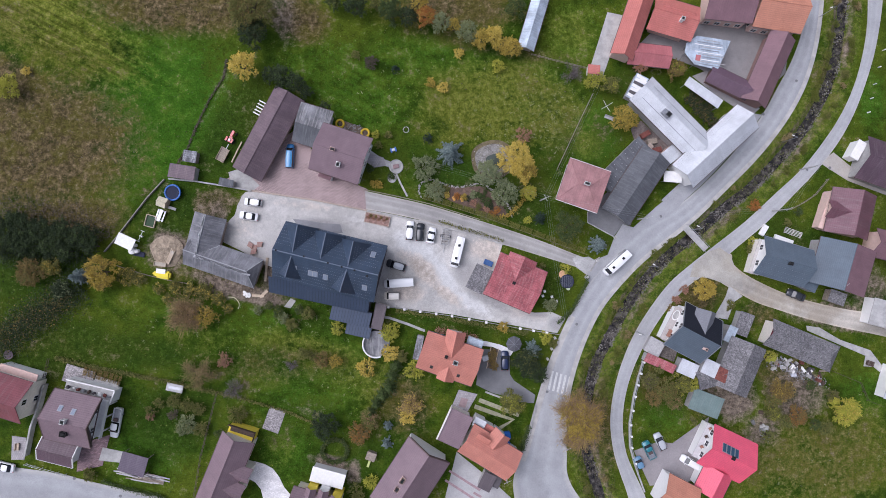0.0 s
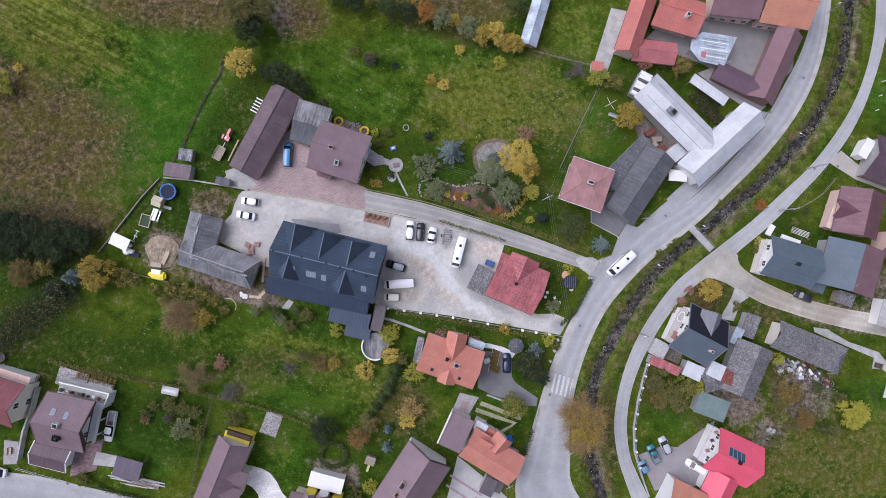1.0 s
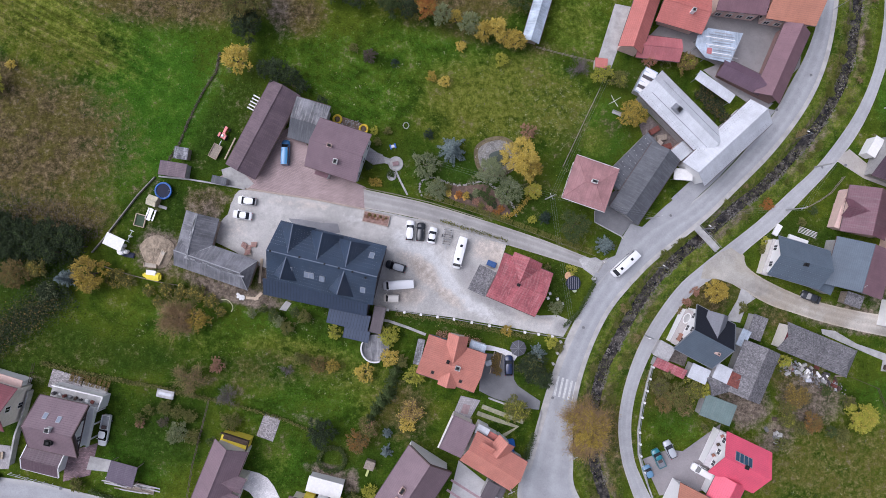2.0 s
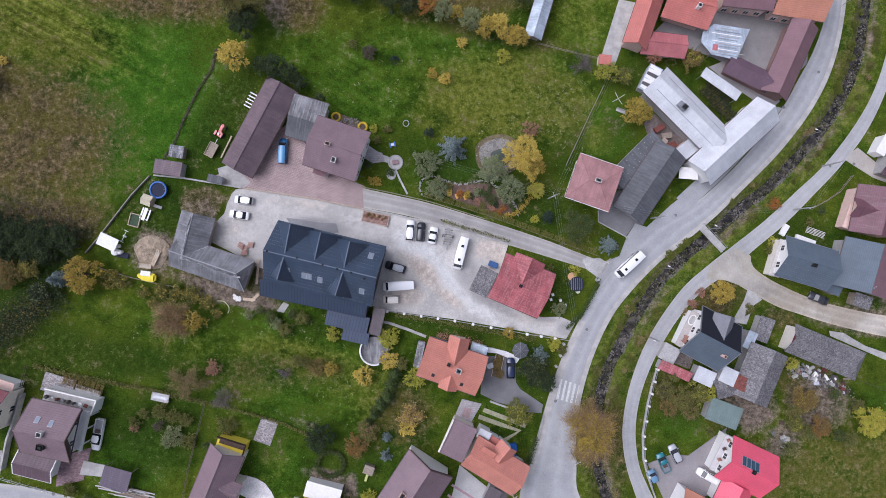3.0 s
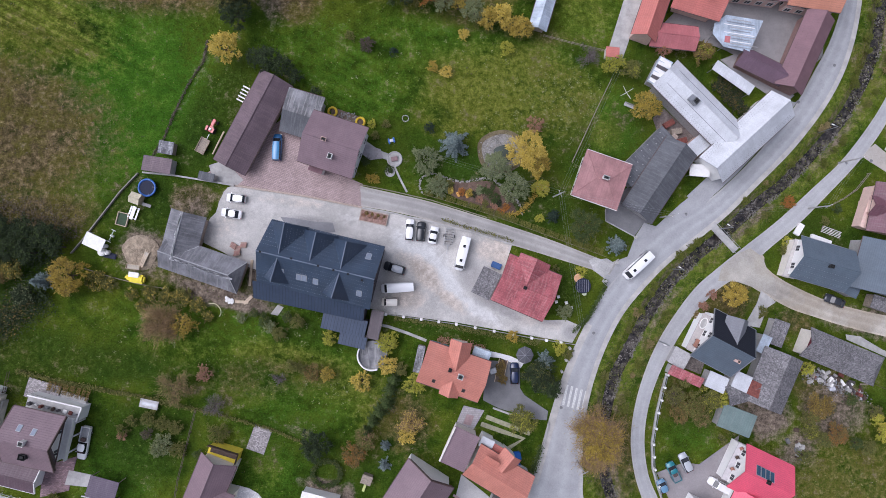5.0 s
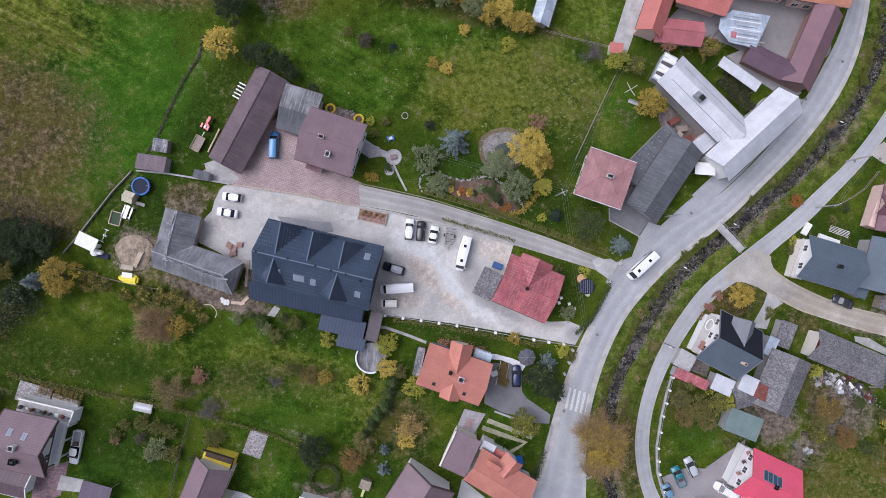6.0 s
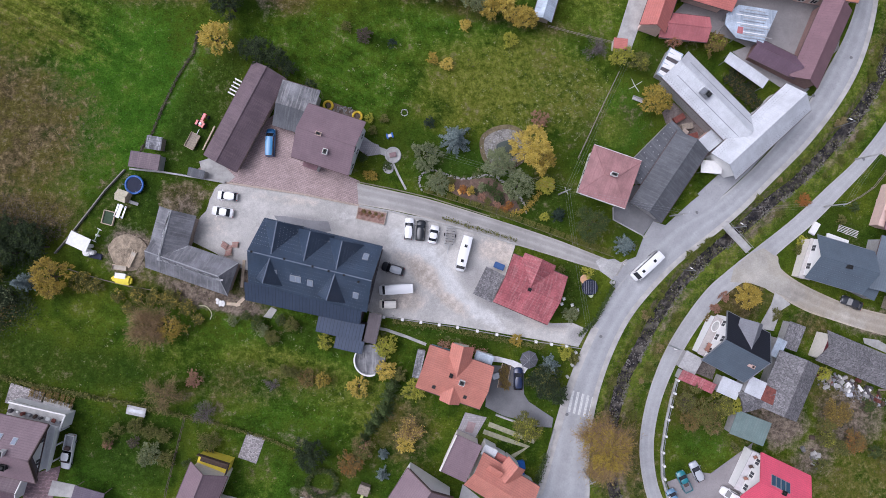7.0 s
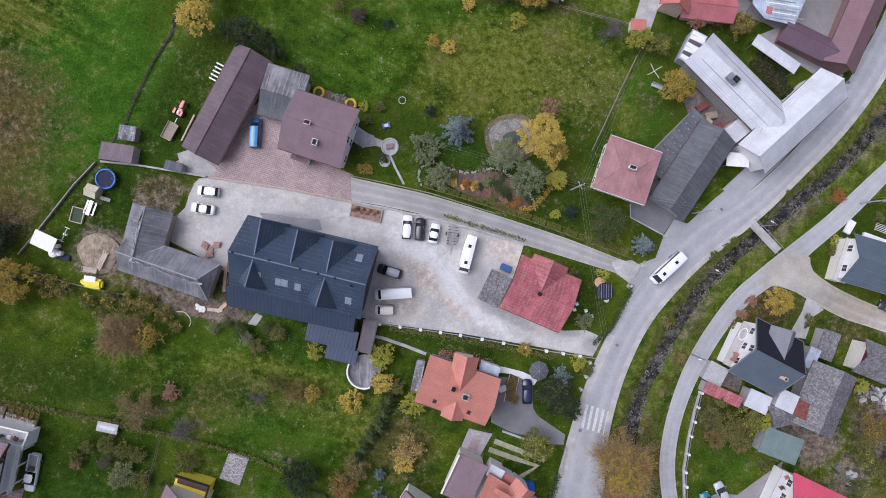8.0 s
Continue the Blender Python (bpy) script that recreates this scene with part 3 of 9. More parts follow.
SHOULDER = plain("shoulder", (0.45, 0.43, 0.40), 0.9, vary=0.3, scale=0.5)
solid("pavement", "pale dusty concrete shoulder beside the road", "pavement", strip(bmesh.new(), path_in[20:], path_out[20:], 0.09, 0.15), SHOULDER, kind="structure")
solid("pavement", "pale worn pavement on the house side of the road", "pavement", strip(bmesh.new(), offset(main_l, 0.25)[14:56], offset(main_l, -1.2)[14:56], 0.09, 0.15), SHOULDER, kind="structure")
lane_l, lane_r = road("road_lane", "narrow grey asphalt lane along the brook", "road",
    [(43.47, -65.59), (41.53, -55.83), (39.78, -50.55), (38.29, -45.51), (37.58, -39.23), (38.29, -32.95), (40.04, -26.65), (42.72, -20.34), (46.45, -14.24), (51.53, -7.86), (57.02, -3.23), (62, 0.52), (69.59, 6.26), (76.73, 12.57), (83.39, 18.55), (89.02, 25.23), (93.59, 31.95), (96.81, 38.7), (98.93, 45.47), (100.23, 52.25), (100.69, 59.05), (101.05, 67.23)],
    [(48.25, -65.73), (45.53, -55.93), (43.14, -50.62), (41.13, -45.57), (40.42, -39.28), (41.14, -32.99), (43.16, -26.69), (46.37, -20.37), (50.38, -14.4), (55.47, -8.9), (61.91, -4.53), (67.33, 0.13), (73.88, 5.35), (80.79, 11.93), (87.35, 18.58), (92.73, 25.27), (96.63, 31.99), (99.45, 38.74), (101.72, 45.52), (103.3, 52.32), (104.33, 59.14), (104.84, 67.34)], BROOKLANE, 0.05)
road("road_dirt", "pale rutted dirt lane", "road", [(63.32, -0.86), (66.21, -1.17), (66.8, -3.56)] + [(70.96, -6.63), (78.95, -10.29), (85.67, -12.28), (93.79, -14.02), (104.03, -15.65), (118.44, -19.7)], [(56.23, -7.24), (61.38, -6.23), (64.33, -8.1), (71.56, -12.06), (77.03, -13.96)] + [(84.22, -16.17), (92.32, -18.18), (103.2, -20.48), (116.9, -24.28)], DIRT, 0.02)
JUNCTION = [(56.4, -6.4), (57.2, -3.6), (60.2, -1.0), (63.4, 0.4), (66.0, -1.4), (66.9, -3.8), (68.6, -5.9), (68.9, -9.6), (64.4, -7.9), (60.6, -6.6)]
solid("gravel_junction", "pale dusty gravel where the dirt lane joins", "road", flat(bmesh.new(), JUNCTION, 0.058, 0.1), tarmac("junction_gravel", (0.42, 0.395, 0.345), 0.25, False, 0.3, (0.38, 0.35, 0.29)), kind="structure")
road("driveway", "cracked grey asphalt driveway", "driveway", [(-17.34, 12.94), (-10.58, 11.46), (-3.03, 9.73), (8.37, 6.34), (21.16, 2.17), (32.76, -2.18), (35.62, -1.79)], [(-17.07, 8.79), (-10.57, 7.68), (-3.03, 5.93), (8.37, 2.53), (19.85, -0.89), (31.44, -4.47), (33.51, -5.12)], LANE, 0.06)
road("road_south", "grey asphalt street", "road", [(-107.23, -44.01), (-98.14, -45.14), (-90.11, -46.25), (-82.02, -47.61), (-72.7, -50.07), (-58.58, -53.62), (-49.08, -56.37)], [(-107.99, -56.59), (-97.8, -57.45), (-89.81, -58.25), (-81.77, -59.05), (-72.49, -60.49), (-58.43, -62.66), (-48.95, -65.31)], ASPHALT, 0.04)


def sheet(name, label, category, pts, mat, z=0.03, t=0.1):
    return solid(name, label, category, flat(bmesh.new(), pts, z, t), mat, kind="structure")


def yard_wear(X, Y):
    """Tan gravel, wet and darker ground, and the smooth grey sweep that wheels have left in the yard."""
    tan = patches(X, Y, [((-4.5, -4.5), 5, 2.2, -45, 1.0), ((0.5, -10), 5, 1.4, -35, 0.9), ((-7.5, -9.8), 4, 2.6, 0, 0.75), ((9.5, 0), 4, 3, -20, 0.7), ((-8, -1.6), 3, 1.6, -20, 0.6), ((18, -14.5), 7, 1.5, -10, 0.5), ((-30, 9.5), 9, 1.2, -8, 0.5), ((-44, 5), 3, 3, 0, 0.4)])
    # wet patches, and a darker rim of gravel along the cottage and lean-to
    wet_dark = patches(X, Y, [((-26, 5.2), 6, 1.5, -10, 0.9), ((-15, 1.2), 5, 1.2, 10, 0.4), ((5.2, -5.4), 3, 3.4, 20, 0.75), ((-37.5, 1), 3, 3.6, 0, 0.45), ((11, -12.0), 6, 1.0, -28, 1.0), ((21, -14.6), 4, 0.8, -5, 0.6), ((25.8, -16.8), 2.2, 1.6, 0, 1.0), ((6.2, -9.5), 1.2, 3, 25, 0.7), ((-41, -1), 3, 2, 0, 0.6)])
    sweep = patches(X, Y, [((-6, 0.5), 6, 2.6, -30, 0.9), ((-0.5, -5.4), 7, 1.8, -50, 1.0), ((6, -11.8), 6, 1.6, -30, 1.0), ((15, -14), 8, 1.6, -12, 0.35), ((-20, 6.5), 4, 2, 0, 0.4)])
    return np.stack([tan, wet_dark, sweep, np.ones_like(tan)], -1)


def yard_surface():
    """Trodden gravel: fine stones over tan, wet, darker and smooth grey stretches."""
    m, n, l, b = shader("gravel_yard", 0.92)
    tc = n.new("ShaderNodeTexCoord").outputs["Object"]
    a = n.new("ShaderNodeAttribute")
    a.attribute_name = "wear"
    s = n.new("ShaderNodeSeparateColor")
    l.new(a.outputs["Color"], s.inputs[0])
    big, mid, fine = spots(n, l, tc, 0.12, 5), spots(n, l, tc, 0.8, 7, 0.75), spots(n, l, tc, 5, 4, 0.75)

    def edge(chan):
        k = maths(n, l, "ADD", chan, maths(n, l, "MULTIPLY", maths(n, l, "SUBTRACT", mid, 0.5), 1.5))
        k = maths(n, l, "ADD", k, maths(n, l, "MULTIPLY", maths(n, l, "SUBTRACT", big, 0.5), 1.2))
        return ramp(n, l, k, [(0.25, (0, 0, 0)), (0.75, (1, 1, 1))])

    c = ramp(n, l, big, [(0.38, (0.42, 0.405, 0.38)), (0.62, (0.56, 0.54, 0.505))])
    c = blend(n, l, edge(s.outputs[2]), c, (0.585, 0.58, 0.56))
    c = blend(n, l, maths(n, l, "MULTIPLY", edge(s.outputs[0]), 0.8), c, ramp(n, l, mid, [(0.36, (0.40, 0.335, 0.27)), (0.64, (0.58, 0.51, 0.44))]))
    c = blend(n, l, maths(n, l, "MULTIPLY", edge(s.outputs[1]), 0.75), c, (0.30, 0.29, 0.285))
    c = blend(n, l, 0.7, c, ramp(n, l, mid, [(0.36, (0.80,) * 3), (0.64, (1.15,) * 3)]), "MULTIPLY")
    c = blend(n, l, 0.5, c, ramp(n, l, fine, [(0.36, (0.72,) * 3), (0.64, (1.22,) * 3)]), "MULTIPLY")
    l.new(c, b.inputs["Base Color"])
    relief(n, l, b, fine, 0.3, 0.03)
    return m


def gravel_yard(pts, z, step=1.0):
    bm = flat(bmesh.new(), pts, z, 0.1)
    for axis in (0, 1):
        lo, hi = min(p[axis] for p in pts), max(p[axis] for p in pts)
        way = Vector((1 - axis, axis, 0))
        for i in range(1, int((hi - lo) / step)):
            bmesh.ops.bisect_plane(bm, geom=bm.verts[:] + bm.edges[:] + bm.faces[:], plane_co=way * (lo + i * step), plane_no=way)
    ob = solid("gravel_yard", "pale grey gravel yard with dusty wheel tracks", "yard", bm, yard_surface(), kind="structure")
    co = np.array([v.co for v in ob.data.vertices])
    wear = ob.data.color_attributes.new("wear", "FLOAT_COLOR", "POINT")
    wear.data.foreach_set("color", yard_wear(co[:, 0], co[:, 1]).reshape(-1))


gravel_yard([(-42.36, 12.8), (-27.99, 10.62), (-16.82, 8.54), (-3.03, 6.06), (13.46, 1.27), (12.6, -1.4), (11.0, -6.0), (11.0, -10.6), (15.5, -12.8), (20.5, -14.3), (24.5, -14.2), (27.6, -15.6), (25.65, -18.92), (17.21, -17.34), (2.01, -14.59), (-11.76, -12.76), (-15.5, -11.6), (-15.5, -6.5), (-36.2, -4.4), (-39.7, -3.2), (-44, -0.5), (-48.0, 1.5), (-47.4, 5.2), (-46.6, 6.5), (-45.7, 7.4), (-45.3, 8.6), (-45.1, 9.6), (-44.6, 10.6), (-44.2, 11.6), (-43.4, 12.5)], 0.045)

sheet("paved_court", "reddish concrete block paving court", "yard", [(-37.09, 23.23), (-31.83, 27.07), (-26.81, 17.66), (-16.84, 13.32), (-16.95, 8.79), (-28, 10.87), (-42.73, 13.17), (-47.62, 15.25), (-44, 17.53)], PAVERS, 0.055)
sheet("house_yard", "dark tarmac yard with a parked car", "yard", [(7.4, -30.2), (8.0, -22.2), (12.6, -22.6), (14.9, -23.6), (14.9, -27.9), (15.78, -29.3), (18.09, -30.9), (20.6, -32.6), (20.3, -34.4), (17.04, -34.12), (13.71, -32.7), (10.89, -32.0)], DRIVE, 0.05)
sheet("junction_apron", "grey tarmac parking apron beside the lane", "yard", [(42.94, -45.36), (48.55, -43.45), (51.8, -43.89), (60.42, -38.1), (58.32, -45.91), (58.22, -52.22), (46.47, -53.2)], tarmac("apron", (0.27, 0.25, 0.25), 0.2), 0.035)
sheet("court_north", "grey paved court between red roofed wings", "yard", [(47.8, 49.76), (58.56, 52.65), (72.14, 54.3), (81.7, 53.18), (80.06, 41.09), (71.74, 33.64), (66.41, 38.19), (59.06, 42.04), (51.73, 44.55), (43.76, 45.71)], tarmac("court", (0.25, 0.235, 0.23), 0.15), 0.035)
sheet("barn_pad", "pale cracked concrete pad at the barn", "path", [(-47.12, 16.85), (-44.17, 17.86), (-40.37, 13.94), (-42.08, 12.55), (-46.31, 13.8)], CONCRETE, 0.062)
sheet("path_north", "pale concrete garden path", "path", [(37.89, 54.55), (41.86, 53.85), (36.82, 40.06), (33.4, 40.52)], CONCRETE, 0.05)
sheet("yard_south", "pale concrete yard beside the house", "yard", [(0.5, -54.58), (3, -44.81), (10.75, -51.14), (15.14, -55.19), (10.73, -58.52), (1.99, -57.68)], tarmac("pale_yard", (0.40, 0.39, 0.38), 0.15), 0.035)
sheet("court_west", "mauve paved driveway", "yard", [(-77.53, -41.53), (-71.15, -39.74), (-72.0, -43.3), (-72.6, -46.2), (-77.9, -47.4)], paving("mauve_pavers", (0.26, 0.17, 0.18), (0.5, 0.25)), 0.05)
sheet("path_west", "pale concrete path", "path", [(-72.62, -42.34), (-68.16, -43.38), (-67.88, -45.78), (-73.38, -45.06)], CONCRETE, 0.055)
sheet("forecourt", "pale asphalt forecourt between road and sheds", "yard", [(31.9, -6.4), (35.62, -2.0), (37.37, -1.32), (38.99, 2.77), (40.95, 5.68), (43.39, 4.9), (48.76, 9.67), (57.05, 15.96), (58.4, 14.6), (53.2, 8.6), (44.5, 3.6), (37.6, -2.6), (33.2, -7.6)], tarmac("forecourt", (0.345, 0.347, 0.352), 0.12), 0.048)
sheet("forecourt", "pale asphalt strip along the workshop front", "yard", [(50.0, 11.2), (56.0, 16.6), (67.0, 27.0), (71.8, 31.6), (74.2, 31.2), (68.0, 23.4), (60.5, 15.6), (53.0, 9.0)], bpy.data.materials["forecourt"], 0.046)
sheet("shed_yard", "dark tarmac yard beside the slate shed", "yard", [(32.86, 8.86), (37.46, 13), (45.99, 11.76), (42.62, 5.3), (40.95, 5.7), (38.8, 2.85), (32.9, 6.0)], DRIVE, 0.045)
sheet("east_yard", "grey tarmac yard", "yard", [(87.8, 20.17), (94.56, 15.98), (105.51, 12.06), (105.59, 14.72), (98.71, 16.67), (91.29, 22.59)], LANE, 0.04)
sheet("cobbled_drive", "white cobbled curved garden drive", "path", [(-43.24, -46.7), (-40.85, -45.94), (-38.6, -46.6), (-36.82, -47.64), (-35.5, -49.4), (-34.37, -51.72), (-32.95, -53.36), (-31.0, -56.2), (-38.6, -56.1), (-38.9, -53.8), (-39.4, -51.9), (-40.6, -50.4), (-43.01, -49.11)], COBBLE, 0.05)
sheet("garden_square", "cobbled square seat place in the lawn", "path", [(-37.6, -34.28), (-34.21, -35.31), (-35.85, -40.15), (-39.24, -38.87)], SETTS, 0.05)
sheet("paving_house", "grey and pink paved path", "path", [(3.51, -31.2), (7.66, -32.26), (4.76, -37.18), (1.38, -36.13)], PATIO, 0.055)
sheet("paving_inset", "dull pink square in the paved path", "paving", [(4.1, -32.9), (5.6, -33.3), (4.9, -35.2), (3.4, -34.8)], plain("pink_paving", (0.33, 0.235, 0.235), 0.85, vary=0.2), 0.062)
sheet("tarmac_patch", "dark old tarmac patch in the gravel", "patch", [(-33.07, 6.6), (-30.75, 6.45), (-26.5, 5.7), (-22.74, 5.5), (-22.2, 3.6), (-24.4, 3.4), (-29.75, 4.6), (-32.2, 5.4)], tarmac("tarmac_patch", (0.25, 0.25, 0.26), 0.2), 0.05)

sheet("workshop_drive", "grey driveway behind the workshop", "yard", [(57.69, 40.03), (61.07, 41.41), (70.4, 34.54), (73.75, 32.74), (71.69, 30.99), (67.66, 32.91), (62.6, 36.14)], tarmac("drive_grey", (0.30, 0.285, 0.28), 0.15), 0.04)
for i, pts in enumerate(([(1.37, -48.84), (8.24, -53.3)], [(0.5, -50.9), (7.23, -55.36)], [(6.73, -53.75), (8.48, -54.78)])):
    solid("paving_band", "pinkish band in the pale paved yard", "paving", bar_along(bmesh.new(), pts, 0.5, 0.012, 0.035), plain("pink_band", (0.36, 0.25, 0.26), 0.85) if i == 0 else bpy.data.materials["pink_band"], kind="structure")

for x, y in [(49.78, 7.43), (38.56, -3.02), (23.27, -31.94), (30.12, -16.97), (82.66, 39.31), (74.51, 31.31), (-78.34, -48.8), (-68.76, -52.7), (84.7, 18.42), (90.28, 18.95)]:
    lid = thing("manhole_cover", "dark iron manhole cover set in the road", "manhole", x, y)
    part("rim", ring(bmesh.new(), 0, 0, 0.05, 0.36, 0.03, 20, 6), CONCRETE, lid)
    part("lid", disc(bmesh.new(), 0, 0, 0.0, 0.34, 0.06, 20), DRIVE, lid)
for x, y in [(38.99, 2.6), (34.92, -2.68), (32.55, -6.33), (25.0, -19.87), (24.25, -22.31), (23.33, -24.53), (22.77, -26.99)]:
    gate_post = thing("gate_post", "squat white gate post at the roadside", "post", x, y, 25)
    part("shaft", made_box(0, 0, -0.1, 0.4, 0.4, 1.1, bevel=0.02), TRIM, gate_post)
    part("cap", made_box(0, 0, 1.0, 0.52, 0.52, 0.1, bevel=0.02), CONCRETE, gate_post)

# crossing stripes, lying in the slope of the road
STRIPE = plain("road_paint", (0.62, 0.62, 0.6), 0.8, vary=0.3, scale=3)
cross = thing("crosswalk", "worn white zebra crossing on the asphalt", "crosswalk", *(25.7, -29.88))
cross.rotation_euler = (-0.036, 0.059, 0)
for i in range(6):
    part("stripe", box(bmesh.new(), (i - 2.5) * 0.98 - 0.1, -(i - 2.5) * 0.33, 0.046, 0.5, 4.2, 0.008, -13), STRIPE, cross)



# ---- houses ----
def frame_of(a, b, root):
    """The turned place of a gable whose ridge runs from a to b, inside a root."""
    m = pose(a[0], a[1], 0, 0, 0, math.degrees(math.atan2(b[1] - a[1], b[0] - a[0])))
    return root.matrix_world.inverted() @ m, math.hypot(b[0] - a[0], b[1] - a[1])


def gable(root, a, b, wl, wr, hr, hl, hrr, roof, wall, hips=(0, 0), over=0.65, t=0.16, verge=None, cap=None, gutters=True, base=-1.3, roof2=None, gable_mat=None, gutter=None):
    """Walls, roof planes, ridge cap, gutters and verges of one roofed block. Returns its frame."""
    m, L = frame_of(a, b, root)
    ha, hb = hips
    made = []
    bm = bmesh.new()
    slab(bm, [(0, wl, hl), (ha, 0, hr), (L - hb, 0, hr), (L, wl, hl)], t)
    if roof2:
        made.append(part("roof", bm, roof, root))
        bm = bmesh.new()
    slab(bm, [(0, -wr, hrr), (L, -wr, hrr), (L - hb, 0, hr), (ha, 0, hr)], t)
    if ha:
        slab(bm, [(0, wl, hl), (0, -wr, hrr), (ha, 0, hr)], t)
    if hb:
        slab(bm, [(L, wl, hl), (L - hb, 0, hr), (L, -wr, hrr)], t)
    made.append(part("roof", bm, roof2 or roof, root))
    zl, zr = hl + (hr - hl) * over / wl - t - 0.02, hrr + (hr - hrr) * over / wr - t - 0.02
    yl, yr = wl - over, -(wr - over)
    top = [(yl, zl), (0, hr - t - 0.02), (yr, zr)] if not (ha or hb) else [(yl, min(zl, zr)), (yr, min(zl, zr))]
    prof = [(yr, base), (yl, base)] + top
    bm = bmesh.new()
    e0, e1 = [bm.verts.new((over, y, z)) for y, z in prof], [bm.verts.new((L - over, y, z)) for y, z in prof]
    bm.faces.new(e0), bm.faces.new(e1[::-1])
    for i in range(len(prof)):
        j = (i + 1) % len(prof)
        bm.faces.new((e0[i], e0[j], e1[j], e1[i]))
    made.append(part("wall", bm, wall, root))
    if bool(ha) != bool(hb):
        prof = [(yr, zr - 0.3), (yl, zl - 0.3), (yl, zl), (0, hr - t - 0.02), (yr, zr)]
        x0, x1 = (over + 0.003, L - hb) if hb else (ha, L - over - 0.003)
        bm = bmesh.new()
        e0, e1 = [bm.verts.new((x0, y, z)) for y, z in prof], [bm.verts.new((x1, y, z)) for y, z in prof]
        bm.faces.new(e0), bm.faces.new(e1[::-1])
        for i in range(5):
            j = (i + 1) % 5
            bm.faces.new((e0[i], e0[j], e1[j], e1[i]))
        made.append(part("gable_wall", bm, gable_mat or wall, root))
    bm = bmesh.new()
    rod(bm, (ha, 0, hr + 0.01), (L - hb, 0, hr + 0.01), 0.11, n=6)
    for on, x0, x1 in ((ha, 0, ha), (hb, L, L - hb)):
        if on:
            rod(bm, (x0, wl, hl), (x1, 0, hr), 0.09, n=6)
            rod(bm, (x0, -wr, hrr), (x1, 0, hr), 0.09, n=6)
    made.append(part("ridge_cap", bm, cap or roof, root))
    if gutters:
        for y, z in ((wl + 0.05, hl - 0.1), (-wr - 0.05, hrr - 0.1)):
            made.append(part("gutter", rod(bmesh.new(), (0.05, y, z), (L - 0.05, y, z), 0.08, n=6), gutter or verge or DARKTRIM, root))
    if verge:
        for x, on in ((0, ha), (L, hb)):
            if not on:
                bm = bmesh.new()
                for y, z in ((wl, hl), (-wr, hrr)):
                    slab(bm, [(x - 0.09, y, z + 0.05), (x + 0.09, y, z + 0.05), (x + 0.09, 0, hr + 0.05), (x - 0.09, 0, hr + 0.05)], 0.26)
                made.append(part("bargeboard", bm, verge, root))
    for ob in made:
        ob.matrix_basis = m
    return m, L


SLOPES, SIZES = {}, {}


def house(name, label, category, x, y, ang, L, W, he, hr, roof, wall, off=0.0, hips=(0, 0), group="", **kw):
    """A gabled or hipped house whose eaves cover L by W; off moves the ridge to its left."""
    root = thing(name, label, category, x, y, ang, group=group)
    bpy.context.view_layer.update()
    c, s = math.cos(radians(ang)), math.sin(radians(ang))
    a = (x - c * L / 2 - s * off, y - s * L / 2 + c * off)
    b = (x + c * L / 2 - s * off, y + s * L / 2 + c * off)
    hl = kw.pop("hl", he)
    SLOPES[root.name] = (W, off, he, hl, hr)
    SIZES[root.name] = (L, kw.get("over", 0.65))
    gable(root, a, b, W / 2 - off, W / 2 + off, hr, hl, he, roof, wall, hips, **kw)
    return root


def to_local(root, p):
    return root.matrix_world.inverted() @ Vector(p)


def chimney(root, p, w=0.7, d=0.7, mat=None, drop=1.8, turn=0.0):
    """A chimney whose head stands at p."""
    q = to_local(root, p)
    bm = bmesh.new()
    box(bm, q.x, q.y, q.z - drop, w, d, drop, turn)
    box(bm, q.x, q.y, q.z - 0.12, w + 0.16, d + 0.16, 0.12, turn)
    c = part("chimney", bm, mat or BRICK, root)
    part("flue", made_box(q.x, q.y, q.z + 0.002, w * 0.6, d * 0.55, 0.03, turn), SOOT, c)


def skylight(root, p, w=0.8, h=1.2, pane=None, frame_mat=None):
    """A roof window lying in the slope of a house's main roof at the plan place p."""
    W, off, he, hl, hr = SLOPES[root.name]
    q = to_local(root, p)
    side = 1 if q.y > off else -1
    run, low = (W / 2 - off, hl) if side > 0 else (W / 2 + off, he)
    z = hr - (hr - low) * abs(q.y - off) / run
    tilt = -side * math.atan2(hr - low, run)
    f = part("skylight", made_box(0, 0, -0.05, w + 0.16, h + 0.16, 0.14), frame_mat or STEEL, root)
    f.matrix_basis = Matrix.Translation((q.x, q.y, z)) @ Euler((tilt, 0, 0)).to_matrix().to_4x4()
    part("pane", made_box(0, 0, 0.092, w, h, 0.02), pane or SKYPANE, f)


def window(root, m, w=1.1, h=1.3, trim=None):
    """A framed window; m is its middle, its local y pointing out of the wall."""
    bm = bmesh.new()
    for x, z, sx, sz in ((0, -h / 2 - 0.06, w + 0.24, 0.1), (0, h / 2, w + 0.2, 0.1), (-w / 2 - 0.05, -h / 2, 0.1, h), (w / 2 + 0.05, -h / 2, 0.1, h), (0, -h / 2, 0.06, h)):
        box(bm, x, 0.03, z, sx, 0.12, sz)
    f = part("window", bm, trim or TRIM, root)
    f.matrix_basis = m
    part("pane", made_box(0, 0.03, -h / 2, w, 0.05, h), PANE, f)


